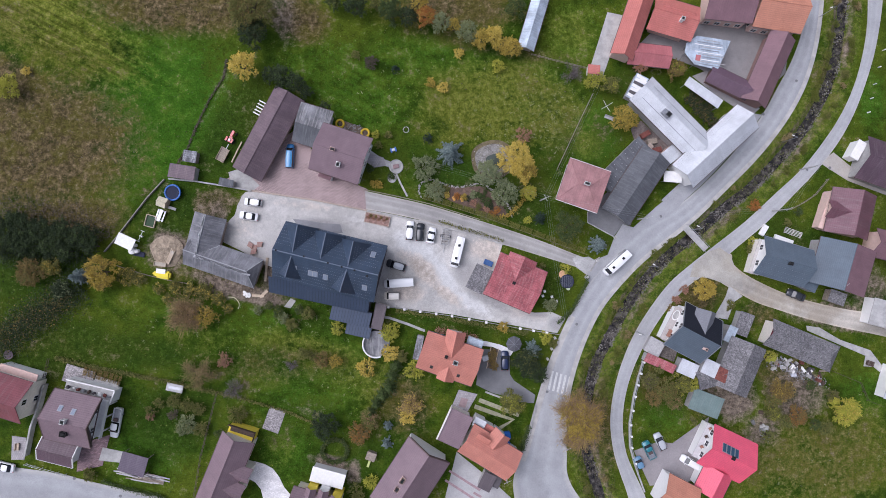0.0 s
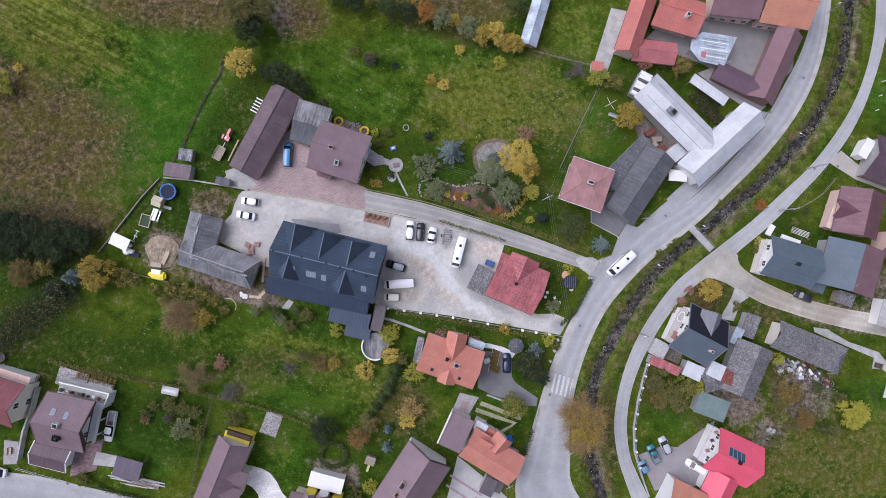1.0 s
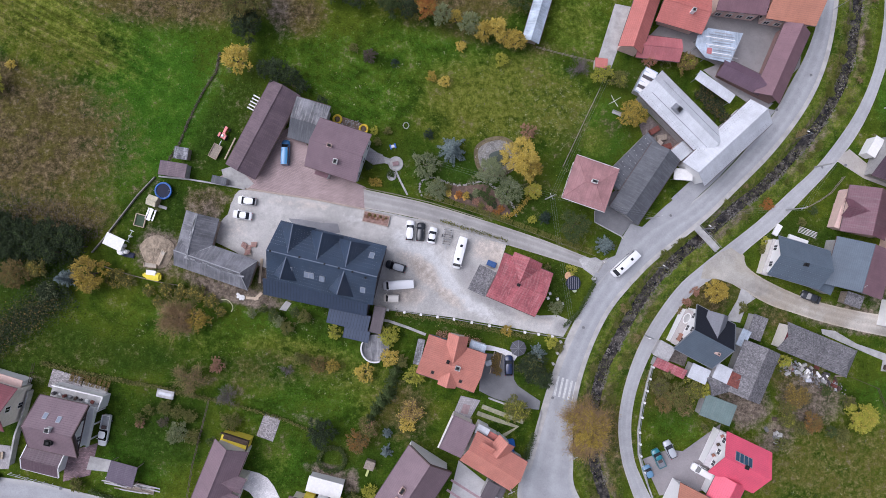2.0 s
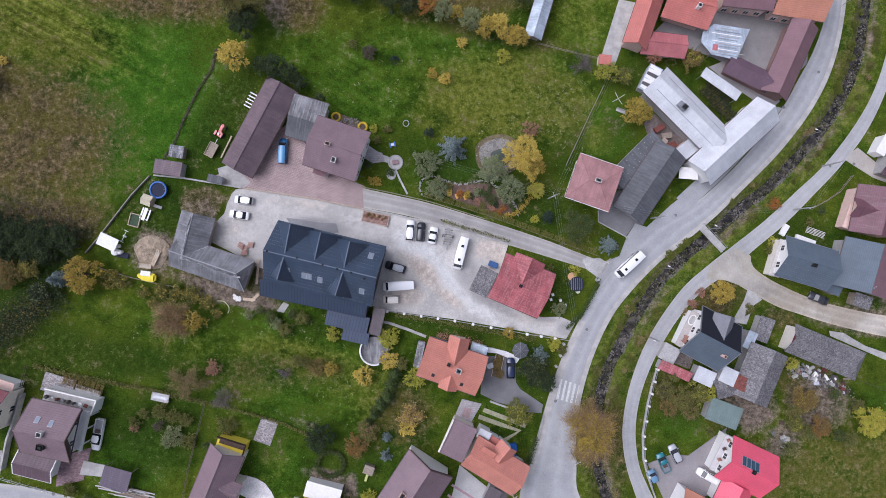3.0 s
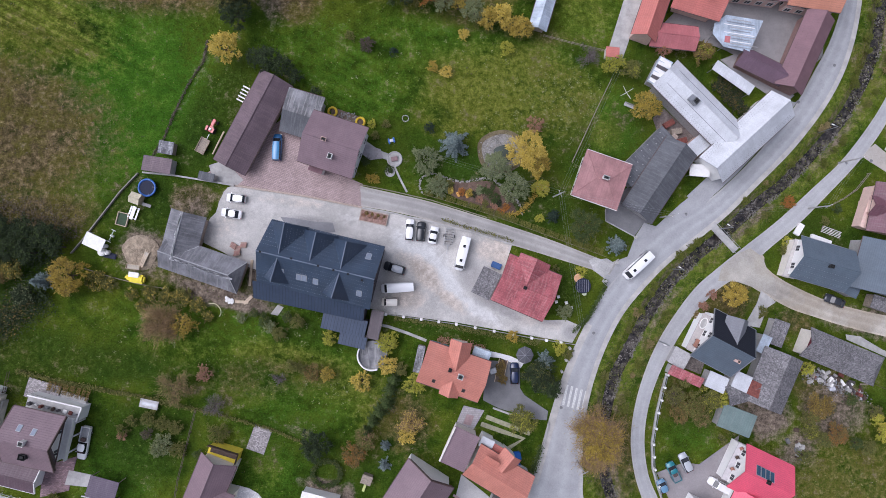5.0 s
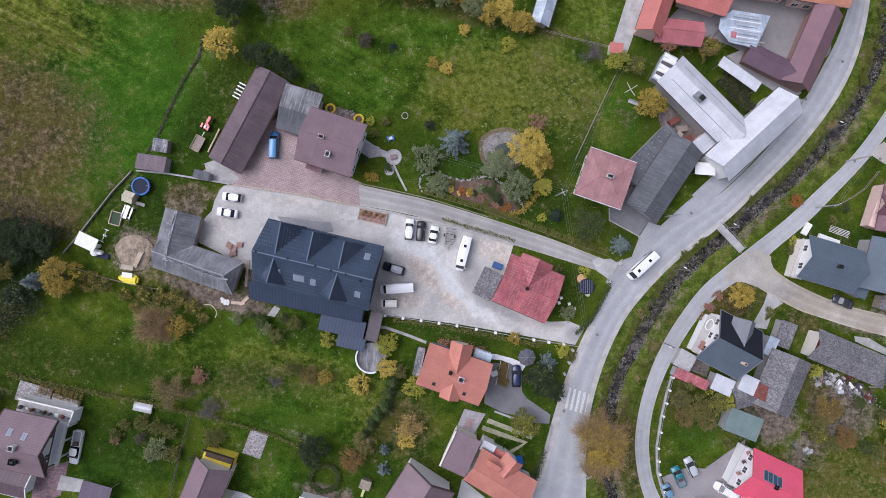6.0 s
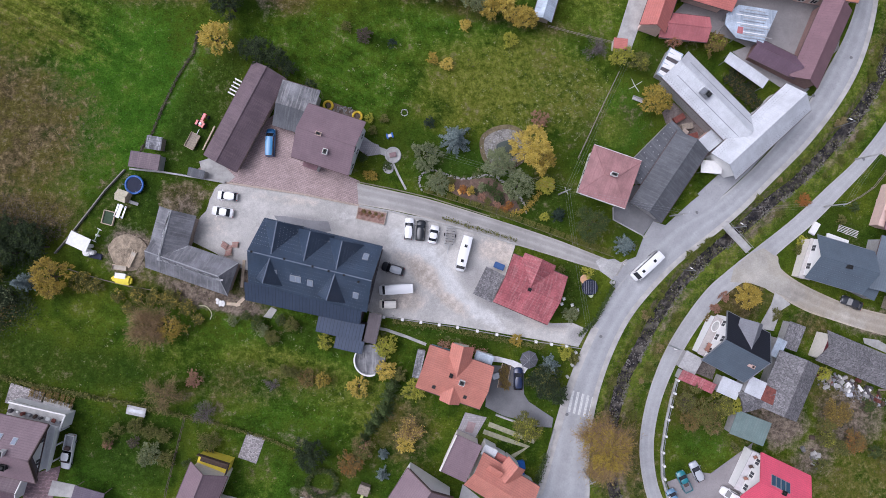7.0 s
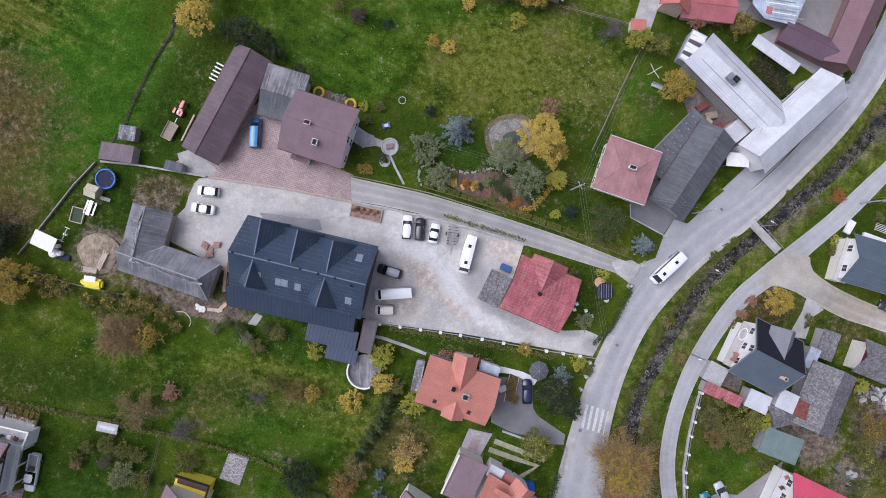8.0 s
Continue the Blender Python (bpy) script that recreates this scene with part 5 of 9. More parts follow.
def car(name, label, x, y, ang, length, color, kind="hatch", roof=None, hatches=0, z=0.05, group="parked vehicles", lights=True):
    """A road vehicle pointing along ang: body, cabin, windows, lamps and wheels."""
    (n0, wf, wh, rh, rf, tl), belt, top, wide = SHAPES[kind]
    root = thing(name, label, "car" if kind not in ("van", "minibus") else kind, x, y, ang, z, group)
    P = PAINT[color]
    X = lambda k: length * (0.5 - k)
    hw = wide / 2
    bm = bmesh.new()
    nose = belt - 0.22 if kind not in ("van", "minibus") else belt - 0.1
    secs = [(0.0, hw * 0.52, 0.34, nose - 0.2), (0.012, hw * 0.72, 0.3, nose - 0.1), (0.035, hw * 0.86, 0.26, nose - 0.03), (0.09, hw * 0.96, 0.22, nose + 0.03), (wf, hw, 0.2, belt), (0.5, hw, 0.2, belt + 0.03), (rf if kind != "sedan" else 0.86, hw * 0.99, 0.22, belt + 0.03), (0.965, hw * 0.95, 0.26, belt), (0.99, hw * 0.84, 0.3, belt - 0.06), (1.0, hw * 0.66, 0.36, belt - 0.14)]
    rings = []
    for k, w, zb, zt in secs:
        rings.append([bm.verts.new((X(k), s * w * f, zz)) for s, f, zz in ((-1, 0.94, zb), (-1, 1.0, zb + 0.25 * (zt - zb)), (-1, 0.99, zt - 0.1), (-1, 0.9, zt), (0, 1, zt + 0.03), (1, 0.9, zt), (1, 0.99, zt - 0.1), (1, 1.0, zb + 0.25 * (zt - zb)), (1, 0.94, zb))])
    for r, s in zip(rings, rings[1:]):
        for i in range(9):
            j = (i + 1) % 9
            bm.faces.new((r[i], r[j], s[j], s[i]))
    bm.faces.new(rings[0]), bm.faces.new(rings[-1][::-1])
    body = part("body", bm, P, root)
    body.data.shade_smooth()
    # cabin as pillars and roof, glass between
    rw = hw * (0.80 if kind not in ("van", "minibus") else 0.92)
    bw = hw * 0.93
    low = [(wf, bw * 0.95), (rf, bw * 0.95)]
    bm = bmesh.new()
    b4 = [bm.verts.new((X(wf), s * bw * 0.93, belt + 0.01)) for s in (-1, 1)] + [bm.verts.new((X(rf), s * bw * 0.93, belt + 0.02)) for s in (1, -1)]
    t4 = [bm.verts.new((X(wh), s * rw * 0.95, top - 0.05)) for s in (-1, 1)] + [bm.verts.new((X(rh), s * rw * 0.95, top - 0.06)) for s in (1, -1)]
    for i in range(4):
        j = (i + 1) % 4
        bm.faces.new((b4[i], b4[j], t4[j], t4[i]))
    bm.faces.new(t4)
    part("cabin", bm, P if kind in ("van", "minibus", "small_van") else CARGLASS, root)
    bm = bmesh.new()
    nn = 8
    rows = []
    for i in range(nn + 1):
        k = wh - 0.01 + (rh - wh + 0.02) * i / nn
        arch = top - 0.04 + 0.06 * math.sin(math.pi * i / nn)
        trim = 1 - 0.16 * abs(2 * i / nn - 1) ** 5
        rows.append([bm.verts.new((X(k), s * rw * trim, arch + dz)) for s, dz in ((-1, -0.09), (-0.86, -0.02), (0, 0.03), (0.86, -0.02), (1, -0.09))])
    for r, s in zip(rows, rows[1:]):
        for i in range(4):
            bm.faces.new((r[i], r[i + 1], s[i + 1], s[i]))
    part("roof", bm, roof or P, root).data.shade_smooth()

    def pane(nm, pts, push):
        bm = bmesh.new()
        bm.faces.new([bm.verts.new(Vector(p) + Vector(push)) for p in pts])
        part(nm, bm, CARGLASS, root)

    pane("windscreen", [(X(wf), -bw * 0.86, belt + 0.05), (X(wf), bw * 0.86, belt + 0.05), (X(wh), rw * 0.84, top - 0.1), (X(wh), -rw * 0.84, top - 0.1)], (0.02, 0, 0.02))
    pane("rear_window", [(X(rf), -bw * 0.8, belt + 0.1), (X(rf), bw * 0.8, belt + 0.1), (X(rh), rw * 0.8, top - 0.12), (X(rh), -rw * 0.8, top - 0.12)], (-0.02, 0, 0.02))
    for s in (-1, 1):
        pane("side_window", [(X(wf + 0.04), s * bw * 0.94, belt + 0.08), (X(rf - 0.03), s * bw * 0.94, belt + 0.08), (X(rh - 0.02), s * rw * 0.96, top - 0.14), (X(wh + 0.02), s * rw * 0.96, top - 0.14)], (0, s * 0.02, 0.01))
        part("headlight", made_box(X(0.02), s * hw * 0.66, nose - 0.26, 0.12, 0.34, 0.16, bevel=0.03), LAMP, root)
        part("tail_light", made_box(X(0.988), s * hw * 0.74, belt - 0.26, 0.08, 0.2, 0.22), TAIL, root)
        part("mirror", made_box(X(wf + 0.03), s * (hw + 0.1), belt + 0.02, 0.14, 0.2, 0.14, bevel=0.03), P, root)
        for k in (0.17, 0.8):
            wheel = part("wheel", rod(bmesh.new(), (X(k), s * (hw - 0.2), 0.31), (X(k), s * (hw + 0.005), 0.31), 0.31, n=16), RUBBER, root)
            part("rim", rod(bmesh.new(), (X(k), s * (hw + 0.006), 0.31), (X(k), s * (hw + 0.02), 0.31), 0.19, n=12), STEEL, wheel)
    if kind == "pickup":
        part("load_bed", made_box(X(0.77), 0, belt + 0.035, length * 0.42, wide * 0.8, 0.02), ZINC, root)
        for s in (-1, 1):
            part("bed_side", made_box(X(0.77), s * wide * 0.44, belt - 0.1, length * 0.44, 0.08, 0.42), P, root)
        part("tailgate", made_box(X(0.985), 0, belt - 0.1, 0.08, wide * 0.84, 0.42), P, root)
        part("tool_box", made_box(X(0.62), 0, belt + 0.056, 0.7, 0.9, 0.4, bevel=0.05), DARKTRIM, root)
    for i in range(hatches):
        part("roof_hatch", made_box(X(0.3 + 0.42 * i / max(1, hatches - 1)), 0, top + 0.02, 0.55, 0.55, 0.08, bevel=0.02), CARGLASS, root)
    return root



# ---- houses round the yard ----
barn = house("barn", "long barn with a purplish brown sheet roof beside the paved court", "barn", -37.72, 24.87, 61.89, 19.86, 6.95, 3.0, 5.0, BARN, BLOCK)
garage = house("garage", "garage with a stained grey concrete roof and a dark felt slope", "garage", -28.2, 26.5, -16.93, 7.3, 8.5, 2.6, 4.6, MEMBRANE, WALL_GREY, off=-0.2, hl=4.4, roof2=FELT)
mauve_house = house("house", "two-storey house with a mauve tile-sheet roof and white gutters", "house", -21.81, 20.33, -18.2, 11.16, 10.34, 5.5, 8.0, MAUVE, WALL_WHITE)
chimney(mauve_house, (-23.03, 20.8, 8.7), 0.9, 0.6, WALL_PINK, 1.5)
chimney(mauve_house, (-22.01, 17.75, 7.9), 0.7, 0.9, WALL_WHITE, 1.8)
house_windows(mauve_house, "br", (1.5, 4.2))
flat_shed("porch", "brown porch roof at the house door", "porch", -25.62, 15.89, -19.49, 2.83, 1.29, 3.0, PLUM, WALL_WHITE, 0.3)

guest_house = house("guest_house", "large guest house with a dark blue tile-sheet roof and cross gables", "guest house", -23.64, -2.66, -13.67, 21.94, 12.03, 7.0, 12.0, NAVY, WALL_DARK, gutter=NAVY, cap=NAVYCAP)
for a, b, w in (((-30.28, -0.5, 11.9), (-29.27, 4.92, 11.5), 3.6), ((-24.7, -1.9, 11.9), (-23.55, 3.27, 11.5), 3.5), ((-19.17, -3.48, 11.9), (-18.06, 1.6, 11.5), 3.5), ((-30.28, -0.5, 11.9), (-31.79, -5.66, 11.3), 3.0), ((-19.17, -3.48, 11.9), (-20.81, -8.68, 11.3), 3.0)):
    gable(guest_house, a, b, w, w, 11.6, 7.2, 7.2, NAVY, WALL_DARK, gutters=False, cap=NAVYCAP)
    snow_guards(guest_house, a, b, -w, 7.25, 0, 11.65, 7, 0.45, STUD)
house_windows(guest_house, "br", (1.6, 4.4), w=1.2, trim=WALL_DARK)
snow_a, snow_b = (-34.52, 0.37, 12), (-13.24, -5.07, 12)
snow_guards(guest_house, snow_a, snow_b, -6.2, 7.2, -0.2, 11.95, 8, 0.45, STUD)
snow_guards(guest_house, snow_a, snow_b, 6.2, 7.2, 0.2, 11.95, 8, 0.45, STUD)
for p in ((-27.12, -4.93, 8.9), (-26.15, -5.12, 8.9), (-24.1, -5.75, 8.9), (-16.13, -7.94, 9), (-14.38, -1.17, 9), (-30.36, -3.91, 9.6)):
    skylight(guest_house, p, 0.85, 1.3)
for p in ((-33.47, -0.24, 12.3), (-27.88, -1.46, 12.2), (-23.07, -2.77, 12.2), (-20.32, -3.56, 12.2), (-17.72, -4.26, 12.2), (-15.27, -5.43, 11.8)):
    chimney(guest_house, p, 0.2, 0.2, SOOT, 0.6)
flat_shed("lean_to", "dark blue standing-seam lean-to roof along the guest house", "lean-to", -26.24, -9.71, -12.03, 21.65, 3.63, 3.8, NAVYSEAM, WALL_DARK, -3.0)
flat_shed("annex", "guest house annex with a dark blue seam roof", "annex", -19.81, -14.41, -13.65, 8.72, 3.46, 3.2, NAVYSEAM, WALL_DARK, -0.5)
flat_shed("annex", "small annex with a flat dark blue seam roof", "annex", -18.24, -17.59, -13.28, 5.39, 2.42, 3.0, NAVYSEAM, WALL_CREAM, -0.2)
flat_shed("porch", "entrance porch under a brown seam roof", "porch", -13.88, -14.58, -12.03, 2.38, 5.63, 3.2, PORCHROOF, WALL_CREAM, -0.2)
terrace = thing("terrace", "round grey terrace with a white balustrade", "terrace", *(-14.55, -20.7))
part("floor_plate", disc(bmesh.new(), 0, 0, 0, 2.85, 1.5, 40), MEMBRANE, terrace)
bm = bmesh.new()
for i in range(20):
    a0, a1 = radians(150 + i * 7), radians(157 + i * 7)
    slab(bm, [(2.75 * math.cos(a0), 2.75 * math.sin(a0), 2.3), (2.75 * math.cos(a1), 2.75 * math.sin(a1), 2.3), (3.0 * math.cos(a1), 3.0 * math.sin(a1), 2.3), (3.0 * math.cos(a0), 3.0 * math.sin(a0), 2.3)], 0.85)
part("balustrade", bm, TRIM, terrace)

old_barn = house("old_barn", "grey weathered barn under rebuilding", "barn", -46.92, -2.75, -19.04, 16, 6.47, 3.0, 5.4, BARNFELT, BLOCK, hips=(0, 2.0), cap=OLDCAP, gutters=False)
gable(old_barn, (-49.65, 7.21, 5.4), (-51.99, -1.56, 5.4), 3.6, 3.4, 5.4, 3.0, 3.0, BARNFELT, BLOCK, cap=OLDCAP, gutters=False)
rng_cap = random.Random(8)
for p, q, k in (((-51.99, -1.62, 5.5), (-47.5, 0.7, 3.15), 14), ((-51.99, -1.62, 5.5), (-40.7, -5.4, 5.5), 32), ((-50.0, 6.9, 5.5), (-51.9, -1.4, 5.5), 22)):
    for i in range(k):
        u = Vector(p).lerp(Vector(q), (i + rng_cap.uniform(0.2, 0.8)) / k) + Vector((rng_cap.uniform(-0.12, 0.12), rng_cap.uniform(-0.12, 0.12), 0))
        ang = math.degrees(math.atan2(q[1] - p[1], q[0] - p[0]))
        tilt = math.degrees(math.atan2(p[2] - q[2], math.hypot(q[0] - p[0], q[1] - p[1])))
        strip_of = part("cap_sheet", made_box(0, 0, 0, rng_cap.uniform(0.4, 1.1), rng_cap.uniform(0.1, 0.32), 0.03, rng_cap.uniform(-12, 12), 0, tilt), OLDCAP, old_barn)
        strip_of.matrix_basis = old_barn.matrix_world.inverted() @ pose(u.x, u.y, u.z + 0.02, 0, 0, ang)

cottage = house("cottage", "cottage with a faded red painted tin roof", "cottage", 15.82, -7.43, -23.2, 11.24, 9.91, 3.2, 5.8, FADED, WALL_CREAM)
gable(cottage, (15.43, -7.15, 5.7), (17.72, -1.73, 5.5), 3.2, 3.2, 5.6, 3.3, 3.3, FADED, WALL_CREAM, gutters=False)
chimney(cottage, (15.19, -7.27, 6.6), 0.5, 0.5, SOOT, 1.2)
flat_shed("lean_to", "lean-to with rough grey shingle roof beside the cottage", "lean-to", 7.95, -6.57, -26.59, 3.95, 5.77, 2.4, SLATE, WALL_GREY, -0.3)

pink_house = house("house", "square house with a faded salmon hipped roof", "house", 30.65, 13.85, -19.07, 9.48, 9.5, 5.5, 5.85, SALMON, WALL_CREAM, hips=(3.6, 3.6), gutter=TRIM)
chimney(pink_house, (31.06, 14.09, 7.4), 1.1, 0.6, TRIM, 1.2)
house_windows(pink_house, "ar", (1.5, 4.2))
slate_shed = house("shed", "long shed with a dark grey slate roof", "shed", 42.93, 14.14, 56.36, 16.63, 7.28, 3.5, 5.6, FELT, WALL_GREY)
felt_shed = flat_shed("shed", "flat shed with a grey felt roof and little vents", "shed", 40.6, 18.95, 44.76, 13.2, 4.44, 3.0, FELT, WALL_GREY)
bm = bmesh.new()
for i in range(7):
    for j in range(4):
        box(bm, -5.6 + i * 1.75 + 0.4 * (j % 2), -1.6 + j * 1.05, 3.0, 0.1, 0.22, 0.06)
ob = part("roof_vent", bm, GREYWOOD, felt_shed)
ob["kind"] = "stuff"

metal_house = house("workshop", "angled workshop with a bright white sheet-metal roof", "workshop", 50.64, 28.86, -45.23, 19.23, 7.17, 5.0, 7.4, WHITEMETAL, WALL_GREY)
wa, wb2 = (53.01, 16.06, 7.8), (67.47, 29.42, 7.8)
gable(metal_house, wa, wb2, 3.5, 3.5, 7.8, 5.3, 5.3, WHITEMETAL, WALL_WHITE)
chimney(metal_house, (48.89, 29.18, 8.2), 1.0, 1.0, ZINC, 1.5)
wc, wd = (42.73, 34.88, 7.4), (56.14, 21.51, 7.4)
snow_guards(metal_house, wc, wd, -3.45, 5.08, -1.2, 6.6, 5, 0.5, GUARD)
snow_guards(metal_house, wc, wd, 3.4, 5.1, 2.0, 6.1, 3, 0.5, GUARD)
snow_guards(metal_house, wa, wb2, -3.4, 5.4, -2.0, 6.4, 3, 0.5, GUARD)
snow_guards(metal_house, wa, wb2, 3.4, 5.4, 1.8, 6.5, 3, 0.5, GUARD)
sheet("workshop_yard", "brown littered yard behind the workshop", "yard", [(43.0, 27.5), (45.5, 29.5), (52.0, 23.5), (49.5, 19.5), (44.5, 23.0)], plain("workshop_litter", (0.20, 0.165, 0.15), 0.95, vary=0.6, scale=0.9, fine=4), 0.05)
for y0, z0 in ((1.75, 6.23), (-1.75, 6.23)):
    seam = part("roof_seam", made_box(0, 0, 0, 16.5, 0.06, 0.05), GUARD, metal_house, "long dark joint in the sheet metal")
    seam.matrix_basis = Matrix.Translation((0.3, y0, z0)) @ Euler((0, 0, 0)).to_matrix().to_4x4()
cowl = part("cowl", made_box(0, 0, 0, 1.7, 1.3, 0.8, bevel=0.08), ZINC, metal_house, "sooty zinc cowl on the ridge")
cowl.matrix_basis = metal_house.matrix_world.inverted() @ pose(48.5, 29.6, 6.9, 0, 0, -45)
flat_shed("shed", "small shed with a white sheet roof", "shed", 51.07, 21.23, -51.21, 3.13, 3.84, 4.0, WHITEMETAL, WALL_PINK, 0.3)
tin = flat_shed("lean_to", "old shed with warped white and dark tin sheets", "lean-to", 43.75, 36.46, -27.27, 3.02, 5.86, 2.6, TIN, WALL_GREY)
for i in range(7):
    part("tin_sheet", made_box(0.1 * (i % 2), -2.3 + i * 0.78, 2.604 + 0.03 * (i % 3), 2.5 + 0.2 * (i % 2), 0.7, 0.05, 5 * (i % 3) - 5), (TRIM, WALL_DARK, TRIM)[i % 3], tin)
canopy("canopy", "long white sheet canopy", "canopy", 59.04, 35.45, -35.37, 9.35, 2.34, 3.0, WHITEMETAL)
canopy("carport", "white carport roof beside the road", "carport", 51.88, 16.31, -4.5, 4.08, 2.53, 2.4, TRIM)
canopy("canopy", "dark glazed canopy at the workshop door", "canopy", 54.87, 17.79, -48.36, 5.52, 1.58, 3.0, PANE)

plum_house = house("house", "long wing with a brownish plum seam roof", "house", 73.64, 40.74, 66.14, 16.9, 6, 4.0, 6.0, PLUM, WALL_BROWN)
gable(plum_house, (60.4, 40.1, 5.2), (69.6, 35.6, 5.2), 2.2, 2.1, 5.2, 3.6, 3.6, roofing("violet_sheet", (0.15, 0.095, 0.125), "seam", 0.5, dirt=0.2, streak=(0.24, 0.17, 0.19)), WALL_BROWN)
snow_guards(plum_house, (70.2, 33.0, 6), (77.0, 48.5, 6), 2.9, 4.0, 0, 6.0, 2, 0.6, DARKTRIM)
snow_guards(plum_house, (70.2, 33.0, 6), (77.0, 48.5, 6), -2.9, 4.0, 0, 6.0, 2, 0.6, DARKTRIM)
terra_house = house("house", "house with an orange clay tile roof and pale pink walls", "house", 76.08, 54.38, -8.99, 11.12, 10.08, 5.0, 8.0, TERRA, WALL_PINK)
dark_plum_house = house("house", "house with a dark plum sheet roof", "house", 64.75, 56.59, -6.06, 10.83, 10.75, 5.0, 7.5, PLUM, WALL_PINK)
house_windows(terra_house, "ar", (1.6, 3.9), gap=2.6)
house_windows(dark_plum_house, "r", (1.6, 3.9), gap=2.2)
red_house = house("house", "angled house with orange-red sheet roofs", "house", 42.58, 50.95, 71.21, 17.15, 5.29, 4.5, 6.8, RED, WALL_PINK)
gable(red_house, (46.64, 53.13, 6.2), (56.58, 50.2, 6.2), 4.0, 4.0, 6.2, 4.0, 4.0, RED, WALL_PINK, over=1.3)
red_strip = part("skylight_strip", made_box(0, 0, 0, 7.4, 1.5, 0.12, bevel=0.03), RED, red_house, "raised red sheet strip on the roof")
red_strip.matrix_basis = red_house.matrix_world.inverted() @ pose(52.2, 52.4, 5.55, 28.8, 0, -16.4)
gable(red_house, (41.65, 44.04, 4.8), (51.14, 42.95, 4.8), 2.6, 2.4, 4.8, 3.4, 3.4, ROSE, WALL_PINK, over=1.0)
chimney(red_house, (52.58, 50.47, 7.2), 0.7, 0.7, TRIM, 1.6)
tin_roof = thing("canopy", "silver corrugated tin canopy with dark streaks in the court", "canopy", 60.0, 44.4)
tin_at = [(-5.0, 2.1), (-2.6, 3.8), (5.0, 2.6), (2.1, -3.9), (-3.2, -2.7), (-5.4, 0.0)]
part("roof", flat(bmesh.new(), tin_at, 3.6, 0.1), TIN, tin_roof)
for i in range(11):
    y = -2.9 + i * 0.55
    part("rib", made_box(0.3 + 0.3 * math.sin(i * 2.1), y, 3.604, 5.2 + 1.4 * math.sin(i * 1.7), 0.16, 0.05, -9), (ZINC, WALL_GREY, TRIM)[i % 3], tin_roof)
for x, y in tin_at:
    part("post", made_box(x * 0.9, y * 0.9, -0.5, 0.12, 0.12, 3.98), STEEL, tin_roof)
part("red_sheet", made_box(-2.4, -1.2, 3.66, 1.1, 1.3, 0.03, -9), ROSE, tin_roof, "faded red sheet on the tin")
house("shed", "long shed with a pale blue tin roof", "shed", 20.39, 51.27, 73.5, 13.71, 3.8, 3.0, 4.0, TIN, BLOCK)
flat_shed("gate_house", "small red roofed hutch at the garden path", "hutch", 34.08, 40.54, -5.74, 2.73, 2.18, 2.2, RED, WALL_CREAM, 0.2)

orange_house = house("house", "house with an orange tile-sheet roof and cross gables", "house", 1.42, -23.49, -19.05, 12.64, 8.34, 4.5, 7.4, ORANGE, WALL_CREAM)
gable(orange_house, (1.72, -22.92, 7.3), (2.95, -17.48, 7), 2.1, 2.1, 7.1, 5.0, 5.0, ORANGE, WALL_CREAM, gutters=False)
gable(orange_house, (1.46, -23.82, 6.6), (0.35, -28.1, 6.4), 1.9, 1.9, 6.4, 4.9, 4.9, ORANGE, WALL_CREAM, gutters=False)
chimney(orange_house, (0.69, -22.56, 8), 0.5, 0.5, SOOT, 1.0)
chimney(orange_house, (2.61, -23.81, 8.2), 0.9, 0.8, TRIM, 1.8)
skylight(orange_house, (-2.45, -25.06, 6.2), 0.5, 0.7, SOOT, DARKTRIM)
skylight(orange_house, (3.25, -26.91, 6.2), 0.5, 0.7, SOOT, DARKTRIM)

low_house = flat_shed("house", "house wing with a flat mauve sheet roof", "house", 2.53, -38.23, -24.82, 5.3, 7.37, 5.0, MAUVE, WALL_CREAM, 0.1, 0.5)
part("parapet", bar_along(bmesh.new(), [(-2.6, -3.6), (-2.6, 3.6)], 0.3, 0.35, 4.98), WALL_CREAM, low_house, "cream parapet with a weathered top")
row_house = house("house", "house with an orange tile-sheet roof and white gable", "house", 10.1, -43.48, -31.38, 12.21, 6.97, 4.6, 7.0, ORANGE, WALL_WHITE)
tiles = part("tile_panel", made_box(0, 0, 0, 3.0, 3.0, 0.1), ORANGE, row_house, "raised panel of newer orange tiles")
tiles.matrix_basis = row_house.matrix_world.inverted() @ pose(8.3, -40.6, 6.0, 34.5, 0, -31.4)
gable(row_house, (10.46, -42.18, 6.8), (12.88, -39.23, 6.6), 2.0, 2.0, 6.7, 4.8, 4.8, ORANGE, WALL_WHITE, gutters=False)
flat_shed("porch", "porch with a white flat roof", "porch", 7.81, -37.55, -27.63, 2.68, 2.07, 4.0, WHITEMETAL, WALL_WHITE)
flat_shed("porch", "porch with a small dark red roof", "porch", 9.83, -39.18, -28.54, 2.09, 2.21, 3.5, RED, WALL_WHITE)

south_house = house("house", "tall house with a mauve sheet roof and white gable", "house", -7.01, -48.71, 56.95, 15.19, 10.25, 5.2, 9.0, MAUVE, WALL_WHITE, verge=DARKTRIM)
chimney(south_house, (-8.35, -47.65, 8.5), 1.3, 0.8, WALL_PINK, 2.0)
chimney(south_house, (-9.52, -49.58, 8.2), 1.0, 0.8, WALL_PINK, 2.0)
snow_guards(south_house, (-9.68, -51.18, 9), (-2.78, -42.33, 9), -4.6, 5.5, -0.5, 8.8, 3, 0.8, DARKTRIM)
gable_face = max((c.matrix_basis @ v.co).x for c in south_house.children if c.name.split(".")[0] == "wall" for v in c.data.vertices)
